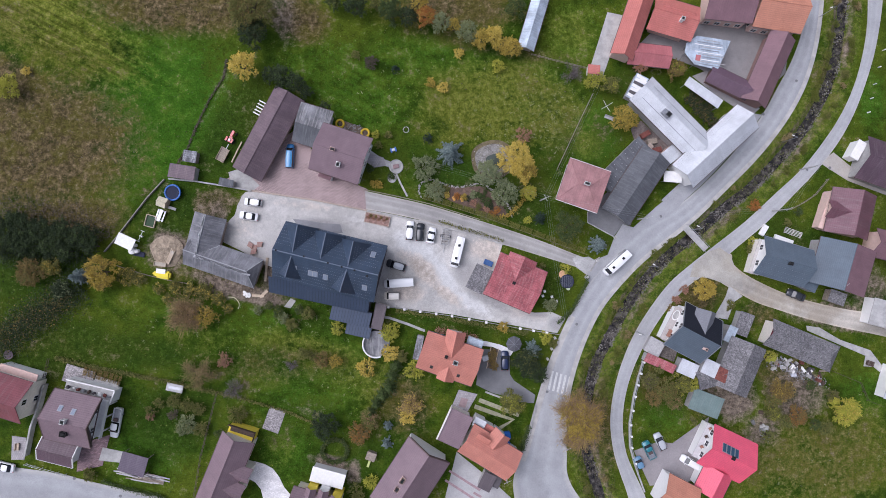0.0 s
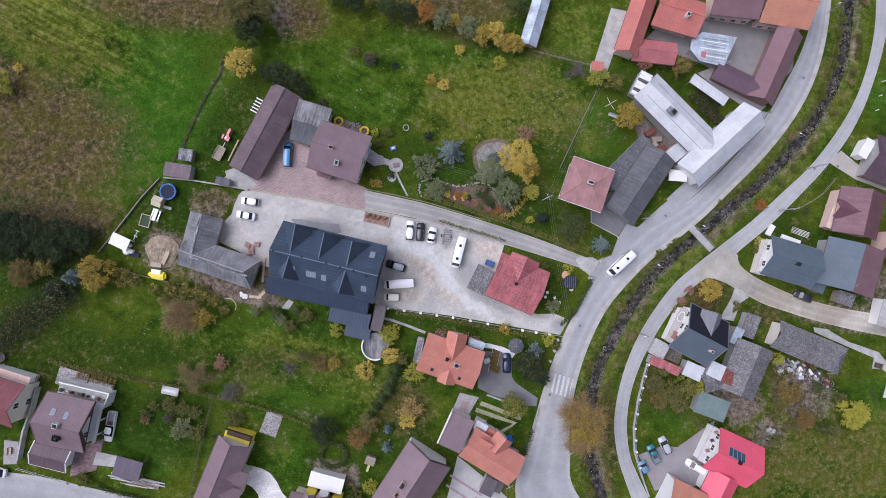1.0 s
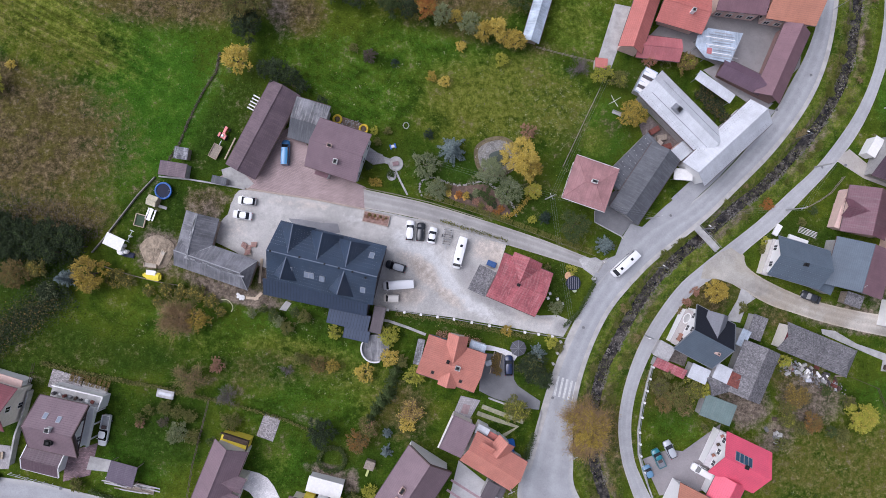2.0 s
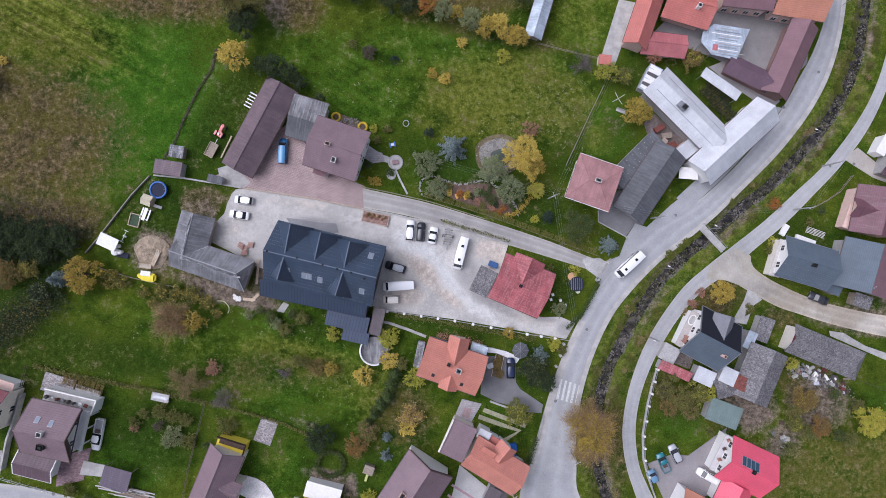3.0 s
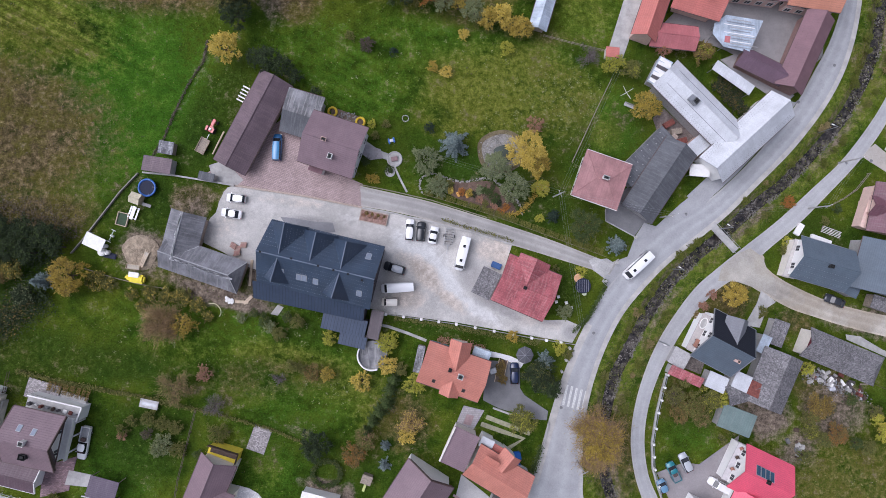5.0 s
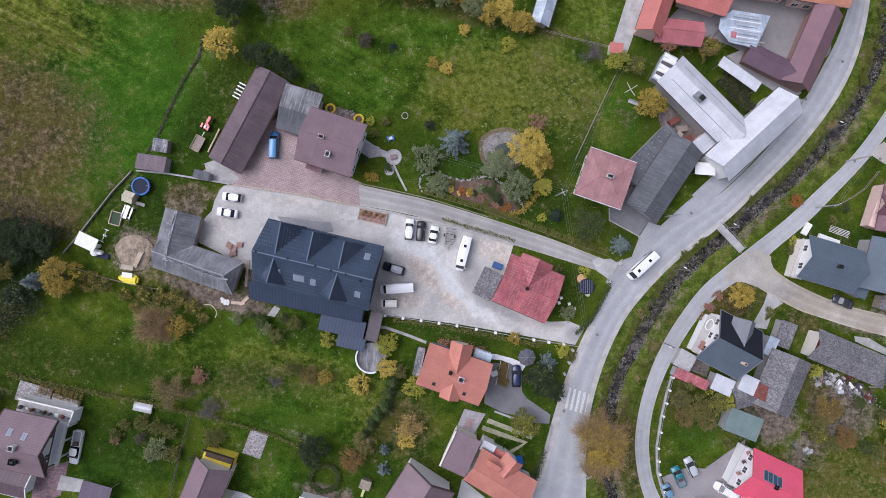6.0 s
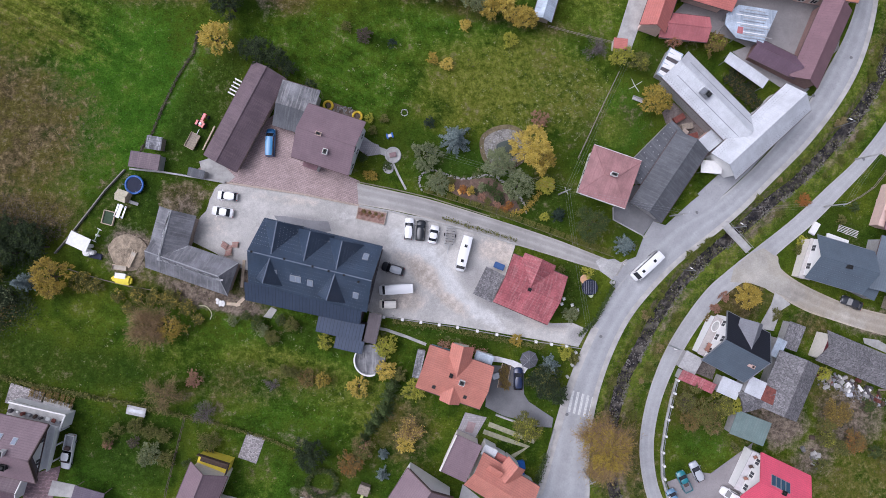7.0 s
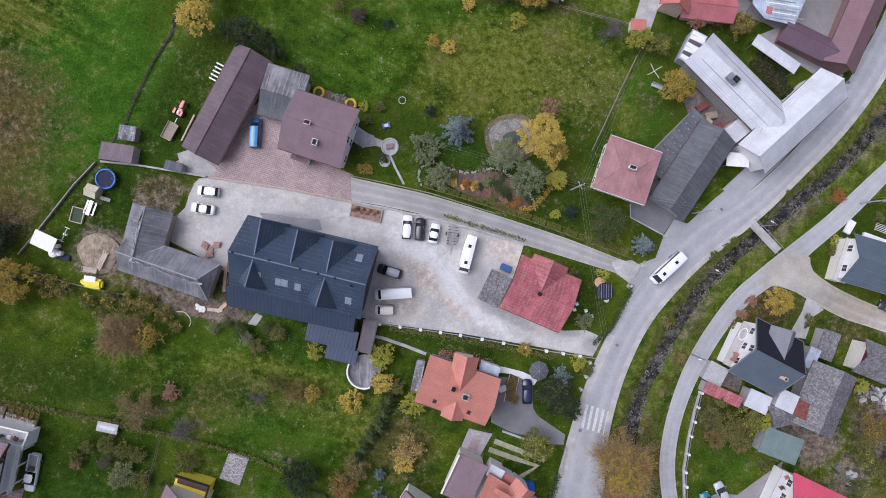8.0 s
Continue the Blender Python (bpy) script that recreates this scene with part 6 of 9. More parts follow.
for s in (-1, 1):
    bm = bmesh.new()
    slab(bm, [(gable_face + 0.35, s * 4.7, 5.3), (gable_face + 0.75, s * 4.7, 5.3), (gable_face + 0.75, 0, 8.75), (gable_face + 0.35, 0, 8.75)], 0.4)
    part("rafter_board", bm, DARKTRIM, south_house)
yellow_house = house("house", "house with a mauve sheet roof and a yellow balcony wall", "house", -45.59, -46.64, 67.96, 16.19, 7.11, 4.6, 7.4, MAUVE, WALL_CREAM)
gable(yellow_house, (-43.89, -45.98, 6.6), (-40.03, -47.36, 6.2), 1.6, 1.6, 6.4, 4.8, 4.8, MAUVE, WALL_CREAM, gutters=False)
gable(yellow_house, (-45.32, -49.37, 6.6), (-41.47, -50.77, 6.2), 1.6, 1.6, 6.4, 4.8, 4.8, MAUVE, WALL_CREAM, gutters=False)
balcony = thing("balcony", "yellow balcony deck with dark railing", "balcony", *(-42.8, -39.1), -17.6)
part("deck", made_box(0, -0.1, -0.5, 5.6, 2.4, 3.5), WALL_YELLOW, balcony)
part("rail", made_box(0, 1.2, 3.0, 6.0, 0.14, 0.9), DARKWOOD, balcony)
part("rail", made_box(2.95, -0.2, 3.0, 0.1, 2.4, 0.9), DARKWOOD, balcony)
part("bench", made_box(0.2, 0.62, 3.0, 5.0, 1.0, 0.3), DARKWOOD, balcony)
corner_house = house("house", "house with a mauve roof and a white balcony", "house", -26.83, -53.86, -16.2, 10.99, 5.52, 4.5, 7.0, MAUVE, WALL_CREAM)
for p, q, m in (((-28.2, -52.6), (-27.4, -49.9), WALL_YELLOW), ((-25.6, -53.2), (-24.8, -50.3), TRIM), ((-23.0, -54.2), (-22.2, -51.6), WALL_YELLOW)):
    gable(corner_house, p, q, 1.1, 1.1, 6.3, 5.2, 5.2, MAUVE, m, gutters=False, over=0.15)
flat_shed("balcony", "white flat balcony slab behind the house", "balcony", -24.6, -48.8, -15.1, 7.3, 3.2, 2.8, TRIM, WALL_WHITE)

# ---- houses in the south-west ----
villa = house("villa", "villa with a mauve sheet roof and white half-timbered gable", "villa", -75.7, -34.63, -12.38, 9.8, 10.56, 5.5, 9.0, MAUVE, WALL_WHITE, verge=DARKTRIM, over=1.1)
gable(villa, (-83.98, -41.3, 4.2), (-76.5, -43.2, 4.2), 2.5, 2.5, 4.4, 3.3, 3.3, roofing("maroon_brown_sheet", (0.115, 0.07, 0.085), "tile", 0.5, dirt=0.2), WALL_WHITE, verge=TRIM)
skylight(villa, (-76.89, -32.03, 7.5), 0.7, 1.1)
skylight(villa, (-74.25, -32.75, 7.5), 0.7, 1.1)
chimney(villa, (-75.26, -34.23, 9.7), 0.8, 0.8, TRIM, 1.5)
chimney(villa, (-76.12, -37.1, 8.2), 1.1, 0.9, SOOT, 1.2)
house_windows(villa, "b", (1.5, 4.4), gap=4.2)
gable_wall = [c for c in villa.children if c.name.split(".")[0] == "wall"][0]
face = max((gable_wall.matrix_basis @ v.co).x for v in gable_wall.data.vertices)
half = SLOPES[villa.name][0] / 2
for s in (-1, 1):
    bm = bmesh.new()
    slab(bm, [(face + 0.02, s * half * 0.80, 5.3), (face + 0.10, s * half * 0.80, 5.3), (face + 0.10, s * 0.35, 8.3), (face + 0.02, s * 0.35, 8.3)], 1.9)
    part("board_panel", bm, WALL_MAUVE, villa, "dark mauve boarded gable panel")
    for off_x, low, wide in ((0.25, 0.0, 0.24), (0.85, 0.1, 0.3)):
        bm = bmesh.new()
        slab(bm, [(face + off_x, s * half * 0.95, 5.35 - low), (face + off_x + wide, s * half * 0.95, 5.35 - low), (face + off_x + wide, 0, 8.8 - low), (face + off_x, 0, 8.8 - low)], 0.34)
        part("rafter_board", bm, DARKTRIM, villa)
    part("brace", made_box(face + 0.5, s * half * 0.45, 5.2, 0.18, 0.18, 2.3, 0, s * 30), DARKTRIM, villa)
part("tie_beam", made_box(face + 0.95, 0, 5.25, 0.16, half * 1.9, 0.2), DARKTRIM, villa)
loggia = part("loggia", made_box(face + 0.75, 0.2, 2.7, 1.5, half * 1.5, 0.18), TRIM, villa, "white balcony slab below the gable")
part("parapet", made_box(face + 1.45, 0.2, 2.88, 0.12, half * 1.5, 0.9), TRIM, loggia)
for y in (-2.4, 0.6, 3.2):
    part("pillar", made_box(face + 1.4, y, -1.0, 0.22, 0.22, 3.7), TRIM, loggia)
flat_shed("terrace", "grey terrace with white edge along the villa", "terrace", -73.94, -29.65, -15.38, 10.24, 2.93, 3.0, CONCRETE, WALL_WHITE)
for p, q in (((-69.55, -32.29, 3), (-68.57, -29.61, 3)), ((-68.57, -29.61, 3), (-78.44, -27.13, 3))):
    solid("parapet", "white parapet along the terrace edge", "parapet", bar_along(bmesh.new(), [p[:2], q[:2]], 0.25, 0.5, 3.0), TRIM)
rng_t = random.Random(44)
for i in range(9):
    k = -78.0 + i * 1.05
    y = -27.9 - 0.26 * (k + 78.0)
    w, d, h = rng_t.uniform(0.4, 1.0), rng_t.uniform(0.3, 0.7), rng_t.uniform(0.3, 0.9)
    solid("storage_box", "small box or pot standing on the villa terrace", "box", made_box(0, 0, 0, w, d, h, bevel=0.05), (WALL_DARK, TRIM, RUST, ZINC, DARKWOOD)[i % 5], k, y - 0.8, -15 + rng_t.uniform(-20, 20), 3.0)
flat_shed("terrace", "paved garden terrace behind the villa", "terrace", -71.97, -29.05, -18.2, 5.19, 2.66, 0.6, CONCRETE, CONCRETE)
flat_shed("terrace", "brown gravel garden terrace", "terrace", -77.71, -27.17, -17.09, 6.37, 3.78, 0.4, SETTS, CONCRETE)
crimson_house = house("house", "house with a dark crimson roof and a white gable", "house", -90.5, -29.75, -17.25, 11.72, 8.8, 5.0, 8.4, roofing("dark_crimson_sheet", (0.22, 0.065, 0.075), "tile", 0.5), WALL_CREAM)
house_windows(crimson_house, "b", (1.5, 5.0), gap=5)
canopy("carport", "flat violet carport roof", "carport", -65.05, -45.2, -15.5, 5.6, 4.15, 2.6, roofing("violet_carport_sheet", (0.11, 0.085, 0.115), "tile", 0.5, dirt=0.15), 0.1, WOOD)
flat_shed("balcony", "pinkish terrace along the crimson roofed house", "balcony", -88.4, -25.7, -17.5, 8.2, 1.5, 2.8, WALL_PINK, WALL_WHITE)
low_wall("grey concrete wall between two house plots", [(-84.23, -28.68), (-85.3, -33.23), (-86.68, -37.45), (-87.71, -43.48)], 0.35, 1.5, CONCRETE, "plot_wall")
sheet("entry_path", "pale concrete entry path", "path", [(-91.23, -39.57), (-88.35, -40.02), (-88.61, -44.6), (-91.29, -44.6)], PATIO, 0.055)
seat = thing("garden_bench", "orange-brown wooden bench on the entry path", "bench", -89.84, -41.77, 85)
part("seat", made_box(0, 0, 0.4, 1.5, 0.6, 0.08), PALE, seat)
part("backrest", made_box(0, 0.3, 0.48, 1.5, 0.06, 0.4), PALE, seat)
for sx in (-0.6, 0.6):
    part("leg_frame", made_box(sx, 0, 0, 0.08, 0.5, 0.4), DARKWOOD, seat)
arbour = thing("garden_table", "round violet garden table in the hedge corner", "table", -91.99, -22.4)
part("tabletop", disc(bmesh.new(), 0, 0, 0.7, 1.0, 0.06, 24), WALL_MAUVE, arbour)
part("foot", disc(bmesh.new(), 0, 0, 0, 0.12, 0.7, 10), DARKWOOD, arbour)

# ---- houses east of the brook ----
blue_house = house("house", "house with a blue-grey sheet roof and white gable", "house", 75.8, -2.82, -16.44, 11.58, 8.59, 5.0, 8.0, BLUEGREY, WALL_WHITE, gutter=ZINC)
snow_guards(blue_house, (70.2, -1.3, 8), (81.3, -4.6, 8), -4.1, 5.1, 0, 8.0, 3, 0.55, ZINC)
house_windows(blue_house, "a", (1.5, 4.0, 5.8))
chimney(blue_house, (75.46, -3.17, 8.6), 0.6, 0.6, SOOT, 1.2)
flat_shed("porch", "cream porch at the gable", "porch", 71.2, -1.8, -17.5, 2.3, 8.0, 2.8, plain("cream_sheet", (0.52, 0.49, 0.46), 0.7, vary=0.2), WALL_CREAM, -0.2)
house("house", "wide house half blue-grey and half plum roofed", "house", 89.67, -3.99, 74.19, 10.66, 12.93, 4.5, 7.2, BLUEGREY, WALL_GREY, roof2=PLUM)
flat_shed("porch", "blue-grey porch roof between the houses", "porch", 82.79, -7.95, -25.68, 4, 2.63, 3.0, BLUEGREY, WALL_GREY)
flat_shed("lean_to", "grey boarded lean-to behind the house", "lean-to", 89.74, -11.05, -19.94, 3.81, 2.88, 2.5, SLATE, WOOD)
wine_house = house("house", "house with a wine-red gabled roof and pink walls", "house", 92.0, 8.0, 77.5, 10.3, 10.0, 4.2, 7.2, roofing("wine_sheet", (0.165, 0.075, 0.092), "tile", 0.5), WALL_PINK)
gable(wine_house, (92.2, 7.9, 6.6), (86.4, 9.2, 6.6), 2.0, 2.0, 6.5, 4.8, 4.8, bpy.data.materials["wine_sheet"], WALL_PINK, gutters=False)
flat_shed("balcony", "pale pink balcony along the house", "balcony", 87.68, 8.85, -19.84, 1.69, 8.93, 3.0, WALL_PINK, WALL_PINK)
house("house", "grey house with a dark plum roof", "house", 100.49, 19.21, -19.21, 10.94, 9.86, 4.0, 7.0, roofing("dark_plum_sheet", (0.10, 0.062, 0.080), "tile", 0.5), WALL_GREY)
flat_shed("balcony", "white balcony along the house", "balcony", 95.23, 22.69, -30.31, 2.16, 4.5, 3.0, TRIM, WALL_WHITE)
house("house", "pink house with a wine-red sheet roof", "house", 101.23, 0.54, -14.69, 8.29, 6.46, 4.5, 7.0, PLUM, WALL_PINK)
flat_shed("house", "flat house with a pale roof slab", "house", 101.68, -15.14, -14.97, 9.36, 6.12, 3.5, CONCRETE, WALL_WHITE)
flat_shed("house", "end of a white-walled flat house", "house", 103.43, -30.91, -18.17, 5.72, 7.82, 3.5, WHITEMETAL, WALL_WHITE)
sheet("path_east", "pale concrete path to the white house", "path", [(83.74, -17.68), (86.89, -18.13), (91.8, -20.99), (99.01, -23.44), (102.71, -28.25), (102.66, -29.77), (99.81, -27.35), (97.31, -27.11), (97.83, -24.73), (91.54, -22.07), (83.94, -18.76)], CONCRETE, 0.045)
dt = thing("garden_table", "dark slatted garden table with benches", "table", 98.5, -26.4, -18)
for i in range(5):
    part("slat", made_box(0, -0.5 + 0.25 * i, 0.7, 1.7, 0.2, 0.05), DARKWOOD, dt)
for sx in (-0.6, 0.6):
    part("trestle", made_box(sx, 0, 0, 0.1, 1.0, 0.7), DARKWOOD, dt)
slate_house = house("cottage", "old cottage with a grey slate roof and a maroon gable", "cottage", 80.05, -21.54, -22.66, 16.15, 6.28, 4.0, 6.2, SLATE, WALL_CREAM, hips=(0, 2.5), gutters=False, gable_mat=plain("maroon_boards", (0.16, 0.03, 0.04), 0.8), over=0.6)

# shade of the north slope painted as a near-black sheet; south slope blue-grey
dark_house = house("house", "white house with a dark blue roof and a cross gable", "house", 54.85, -18.35, -27.88, 9.2, 10.5, 5.0, 9.6, roofing("shaded_slope_sheet", (0.012, 0.014, 0.022), "tile", 0.6, dirt=0.1, streak=(0.02, 0.022, 0.03)), WALL_WHITE, roof2=BLUEGREY, verge=ZINC, over=0.9)
gable(dark_house, (55.54, -18.43, 9), (57.14, -13.32, 8.8), 2.2, 2.2, 9.0, 6.4, 6.4, roofing("grey_dormer_sheet", (0.20, 0.205, 0.225), "seam", 0.5, dirt=0.15), WALL_GREY, gutters=False)
chimney(dark_house, (55.94, -21.37, 9.2), 0.5, 0.5, WALL_PINK, 2.0)
house_windows(dark_house, "a", (1.5, 4.2, 6.6))
flat_shed("terrace", "cream terrace with a rail along the house", "terrace", 51.0, -16.7, -26.5, 2.2, 8.0, 3.0, plain("terrace_slabs", (0.46, 0.42, 0.395), 0.9, vary=0.15), WALL_WHITE)
table = thing("garden_table", "reddish brown table on the cream terrace", "table", *(50.0, -18.6), 62, 3.0)
part("tabletop", made_box(0, 0, 0.7, 1.7, 0.8, 0.06), BRICK, table)
for sx in (-1, 1):
    part("trestle", made_box(sx * 0.6, 0, 0, 0.1, 0.6, 0.7), DARKWOOD, table)
tub = thing("paddling_tub", "oval grey tub on the cream terrace", "tub", *(51.75, -14.7), 62, 3.0)
part("rim", ring(bmesh.new(), 0, 0, 0.3, 0.85, 0.1, 28, 8), TRIM, tub)
part("basin", disc(bmesh.new(), 0, 0, 0, 0.8, 0.22, 28), CONCRETE, tub)
tub.scale = (1.3, 0.8, 1)
annex_s = house("annex", "annex with a grey slate roof", "annex", 65.81, -26.19, 67.25, 11.63, 8.29, 3.6, 6.0, SLATE, WALL_GREY, gutters=False)
gable(annex_s, (56.51, -29.19, 4.6), (63.47, -27.36, 4.6), 2.0, 2.4, 4.6, 3.6, 3.4, SLATE, WALL_GREY, gutters=False)
flat_shed("porch", "porch with a white sheet roof and rusty panel", "porch", 58.94, -26.27, -24.65, 3.4, 3.37, 4.4, WHITEMETAL, WALL_GREY, 0.2)
flat_shed("porch", "rusty red sheet roof over the porch", "porch", 61.49, -27.7, -25.58, 2.7, 2.99, 4.5, RUST, WALL_GREY, 0.2)
flat_shed("shed", "shed with a white flat roof", "shed", 54.44, -26.58, -23.79, 4.17, 3.29, 3.0, WHITEMETAL, WALL_GREY)
flat_shed("lean_to", "long red sheet lean-to", "lean-to", 48.34, -25.43, -23.71, 7.11, 2.08, 2.3, FADED, WALL_GREY, -0.3)
flat_shed("shed", "patched low roof of pale grey-brown boards", "shed", 47.3, -21.9, -28.5, 3.6, 3.6, 1.9, GREYWOOD, WALL_GREY)
sheet("back_yard", "cluttered brown back yard", "yard", [(48.9, -21.0), (53.2, -23.4), (52.4, -25.6), (48.0, -23.9)], plain("yard_litter", (0.17, 0.145, 0.13), 0.95, vary=0.6, scale=1.0, fine=4), 0.04)
flat_shed("lean_to", "pale blue sheet lean-to", "lean-to", 64.16, -19.01, -25.66, 1.99, 3.8, 3.4, TIN, WALL_GREY)
flat_shed("shed", "small shed with a slate roof", "shed", 67.69, -16.91, -20.58, 3.22, 5.23, 2.6, SLATE, WALL_GREY)
flat_shed("shed", "shed with a green-grey sheet roof", "shed", 58.55, -34.39, -21.13, 7.01, 4.77, 2.8, GREENROOF, WALL_GREY)

crimson_villa = house("villa", "villa with a bright crimson tile-sheet roof and white gable", "villa", 62.06, -44.71, -25.55, 10.33, 9.28, 5.0, 8.4, CRIMSON, WALL_WHITE, verge=CRIMSON)
gable(crimson_villa, (60.47, -48.45, 6.8), (57.88, -53.77, 6.8), 3.4, 3.4, 6.8, 4.6, 4.6, CRIMSON, WALL_WHITE)
house_windows(crimson_villa, "a", (1.5, 4.2), gap=2.6)
SOLAR = glass("solar_panel", (0.03, 0.07, 0.11), 0.12)
for p in ((60.25, -42.55, 7.2), (61.12, -42.99, 7.2), (61.99, -43.43, 7.2), (62.85, -43.86, 7.2)):
    skylight(crimson_villa, p, 0.75, 1.9, SOLAR)
chimney(crimson_villa, (61.76, -44.49, 8.6), 0.7, 0.7, SOOT, 1.2)
flat_shed("balcony", "white balcony along the villa", "balcony", 57.8, -42.59, -26.76, 2, 8.12, 3.0, plain("balcony_slabs", (0.55, 0.53, 0.53), 0.9, vary=0.15), WALL_WHITE)
for p, m in (((57.01, -43.64), BRICK), ((58.08, -41.43), DARKWOOD), ((59.01, -39.71), BRICK)):
    seat = thing("garden_chair", "small dark chair on the white balcony", "chair", *p, 25, 3.0)
    part("seat", made_box(0, 0, 0.4, 0.6, 0.6, 0.08), m, seat)
    part("backrest", made_box(0.27, 0, 0.48, 0.06, 0.6, 0.45), m, seat)
    for sx in (-0.25, 0.25):
        part("leg_frame", made_box(sx, 0, 0, 0.05, 0.5, 0.4), STEEL, seat)
flat_shed("porch", "dark flat porch roof behind the orange house", "porch", 9.56, -50.53, -26.15, 2.87, 3.81, 2.6, PORCHROOF, WALL_GREY)
house("house", "house with an orange tile roof and white wall", "house", 50.84, -53.71, -27.6, 7.79, 7.56, 5.0, 7.6, TERRA, WALL_WHITE)

# sheds in the west gardens
flat_shed("shed", "low shed with a purple-brown sheet roof", "shed", -56.17, 16.59, -8.77, 5.61, 3, 2.4, BARN, WALL_GREY, 0.2)
flat_shed("shed", "little shed with a grey board roof", "shed", -54.75, 20.01, -8.83, 2.93, 2.49, 1.8, OLDROOF, WOOD)
flat_shed("shed", "little shed with a grey felt roof", "shed", -46.89, 14.37, -12.9, 3.13, 1.64, 2.0, FELT, WALL_GREY)



# ---- walls, fences, poles and the bridge ----
PALEMOSS = plain("pale_moss_path", (0.34, 0.33, 0.22), 0.95, vary=0.35, scale=1.5)
MOSSY = plain("mossy_gravel", (0.26, 0.24, 0.17), 0.95, vary=0.35, scale=1.5)


low_wall("pale concrete garden wall at the field's edge", [(-72.98, -0.61), (-70.91, 1.96), (-68.13, 5.76), (-64.18, 11.19), (-60.66, 15.16)], 0.2, 0.55, plain("old_wall", (0.27, 0.25, 0.22), 0.95, vary=0.3), "garden_wall")
low_wall("low pale concrete wall above the yard", [(-59.7, 15.29), (-53.67, 14.72), (-47.61, 13.76), (-42, 12.8)], 0.3, 0.7, CONCRETE, "garden_wall")
low_wall("low reddish wall edging the paved court", [(-42.73, 12.92), (-35.39, 11.84), (-27.99, 10.75), (-16.82, 8.54)], 0.35, 0.3, BLOCK, "court_edge")
low_wall("low pale wall between yard and driveway", [(-16.82, 8.54), (-10.57, 7.42), (-3.03, 5.68), (5.82, 3.42), (13.72, 1.02)], 0.3, 0.5, CONCRETE, "garden_wall")
low_wall("mossy kerb along the driveway's upper side", [(-17.34, 13.19), (-10.58, 11.84), (-3.03, 10.11), (8.37, 6.6)], 0.18, 0.12, MOSSY, "kerb_edge")
low_wall("narrow concrete path down the bank", [(-13.99, -14.86), (-11.75, -15.25), (-7.76, -16.65), (-4.01, -18.17)], 0.55, 0.08, CONCRETE, "bank_path", "path")
low_wall("pale low wall by the orange roofed house", [(9.4, -31.7), (12.6, -32.9), (15.4, -34.0)], 0.35, 0.4, CONCRETE, "garden_wall")
low_wall("low stone edge by the lawn", [(20.69, -34.69), (19.13, -41.4), (16.43, -48.79)], 0.3, 0.5, CONCRETE, "garden_wall")
low_wall("low concrete wall along the garden lane", [(45.13, -25.44), (43.91, -29.23), (42.82, -33.64), (41.85, -39.3), (41.92, -44.33), (42.91, -48.11), (45.16, -54.42)], 0.3, 0.45, CONCRETE, "garden_wall")
low_wall("pale kerb of the shed yard", [(32.8, 8.4), (32.8, 6.0), (38.8, 2.8)], 0.2, 0.3, CONCRETE, "kerb_edge")
low_wall("narrow garden path over the lawn", [(8.03, -33.5), (12.06, -35.1), (16.9, -37.0)], 0.9, 0.06, PALEMOSS, "garden_path", "path")
low_wall("narrow garden path over the lawn", [(7.0, -34.9), (11.05, -36.4), (15.59, -38.0), (12.05, -40.1)], 0.9, 0.06, PALEMOSS, "garden_path", "path")
low_wall("narrow pale path to the driveway", [(-10.6, 17.16), (-9.46, 14.63), (-7.95, 11.73)], 0.4, 0.06, CONCRETE, "garden_path", "path")


def post_fence(label, pts, gap, h, size, post_mat, rail_mat=None, cap=0.0, name="fence", rails=2):
    """Posts every gap metres along a line, with rails between them."""
    root = thing(name, label, "fence", *pts[0])
    o = Vector((*pts[0], 0))
    line = [Vector((*p, 0)) - o for p in pts]
    for a, b in zip(line, line[1:]):
        n = max(1, round((b - a).length / gap))
        ang = math.degrees(math.atan2(b.y - a.y, b.x - a.x))
        for i in range(n):
            p = a.lerp(b, i / n)
            g = fall(p.x, p.y)
            bm = made_box(p.x, p.y, g - 0.1, size, size, h + 0.1, ang)
            if cap:
                box(bm, p.x, p.y, g + h, size + cap, size + cap, 0.08, ang)
            part("post", bm, post_mat, root)
        if rail_mat:
            mid, ln = (a + b) / 2, (b - a).length
            tilt = math.degrees(math.atan2(fall(a.x, a.y) - fall(b.x, b.y), ln))
            for k in range(rails):
                part("rail", made_box(mid.x, mid.y, fall(mid.x, mid.y) + h * (0.35 + 0.5 * k / max(1, rails - 1)), ln, 0.06, 0.1, ang, 0, tilt), rail_mat, root)
    return root


post_fence("low wall with white square posts along the yard", [(-12.01, -12.76), (2.01, -14.84), (17.21, -17.72), (26.16, -19.18)], 3.6, 1.0, 0.42, TRIM, WALL_GREY, 0.1)
post_fence("concrete posts with wire along the lane", [(45.13, -25.44), (43.09, -33.02), (41.98, -39.3), (42.18, -44.34), (43.91, -51.27)], 2.9, 1.3, 0.35, TRIM, STEEL, 0.06)
post_fence("dark wire fence between the gardens", [(-48.7, -30.96), (-50.28, -37.71), (-51.86, -44.31), (-53.27, -53.51)], 2.4, 1.4, 0.1, DARKWOOD, DARKTRIM)
post_fence("weathered plank fence by the building site", [(-70.33, -3.54), (-64.72, -5.38), (-59.34, -6.74), (-55.14, -7.49)], 2.5, 0.9, 0.12, WOOD, WOOD)
post_fence("grey wooden fence between meadow and garden", [(34.14, 35.31), (31.07, 29.14), (28.16, 23.01), (25.78, 18.08)], 2.4, 1.1, 0.1, WOOD, WOOD)
post_fence("weathered fence along the red house garden", [(20.1, 44.19), (25.95, 42.74), (33.8, 41.05)], 2.0, 1.2, 0.1, WOOD, WOOD)
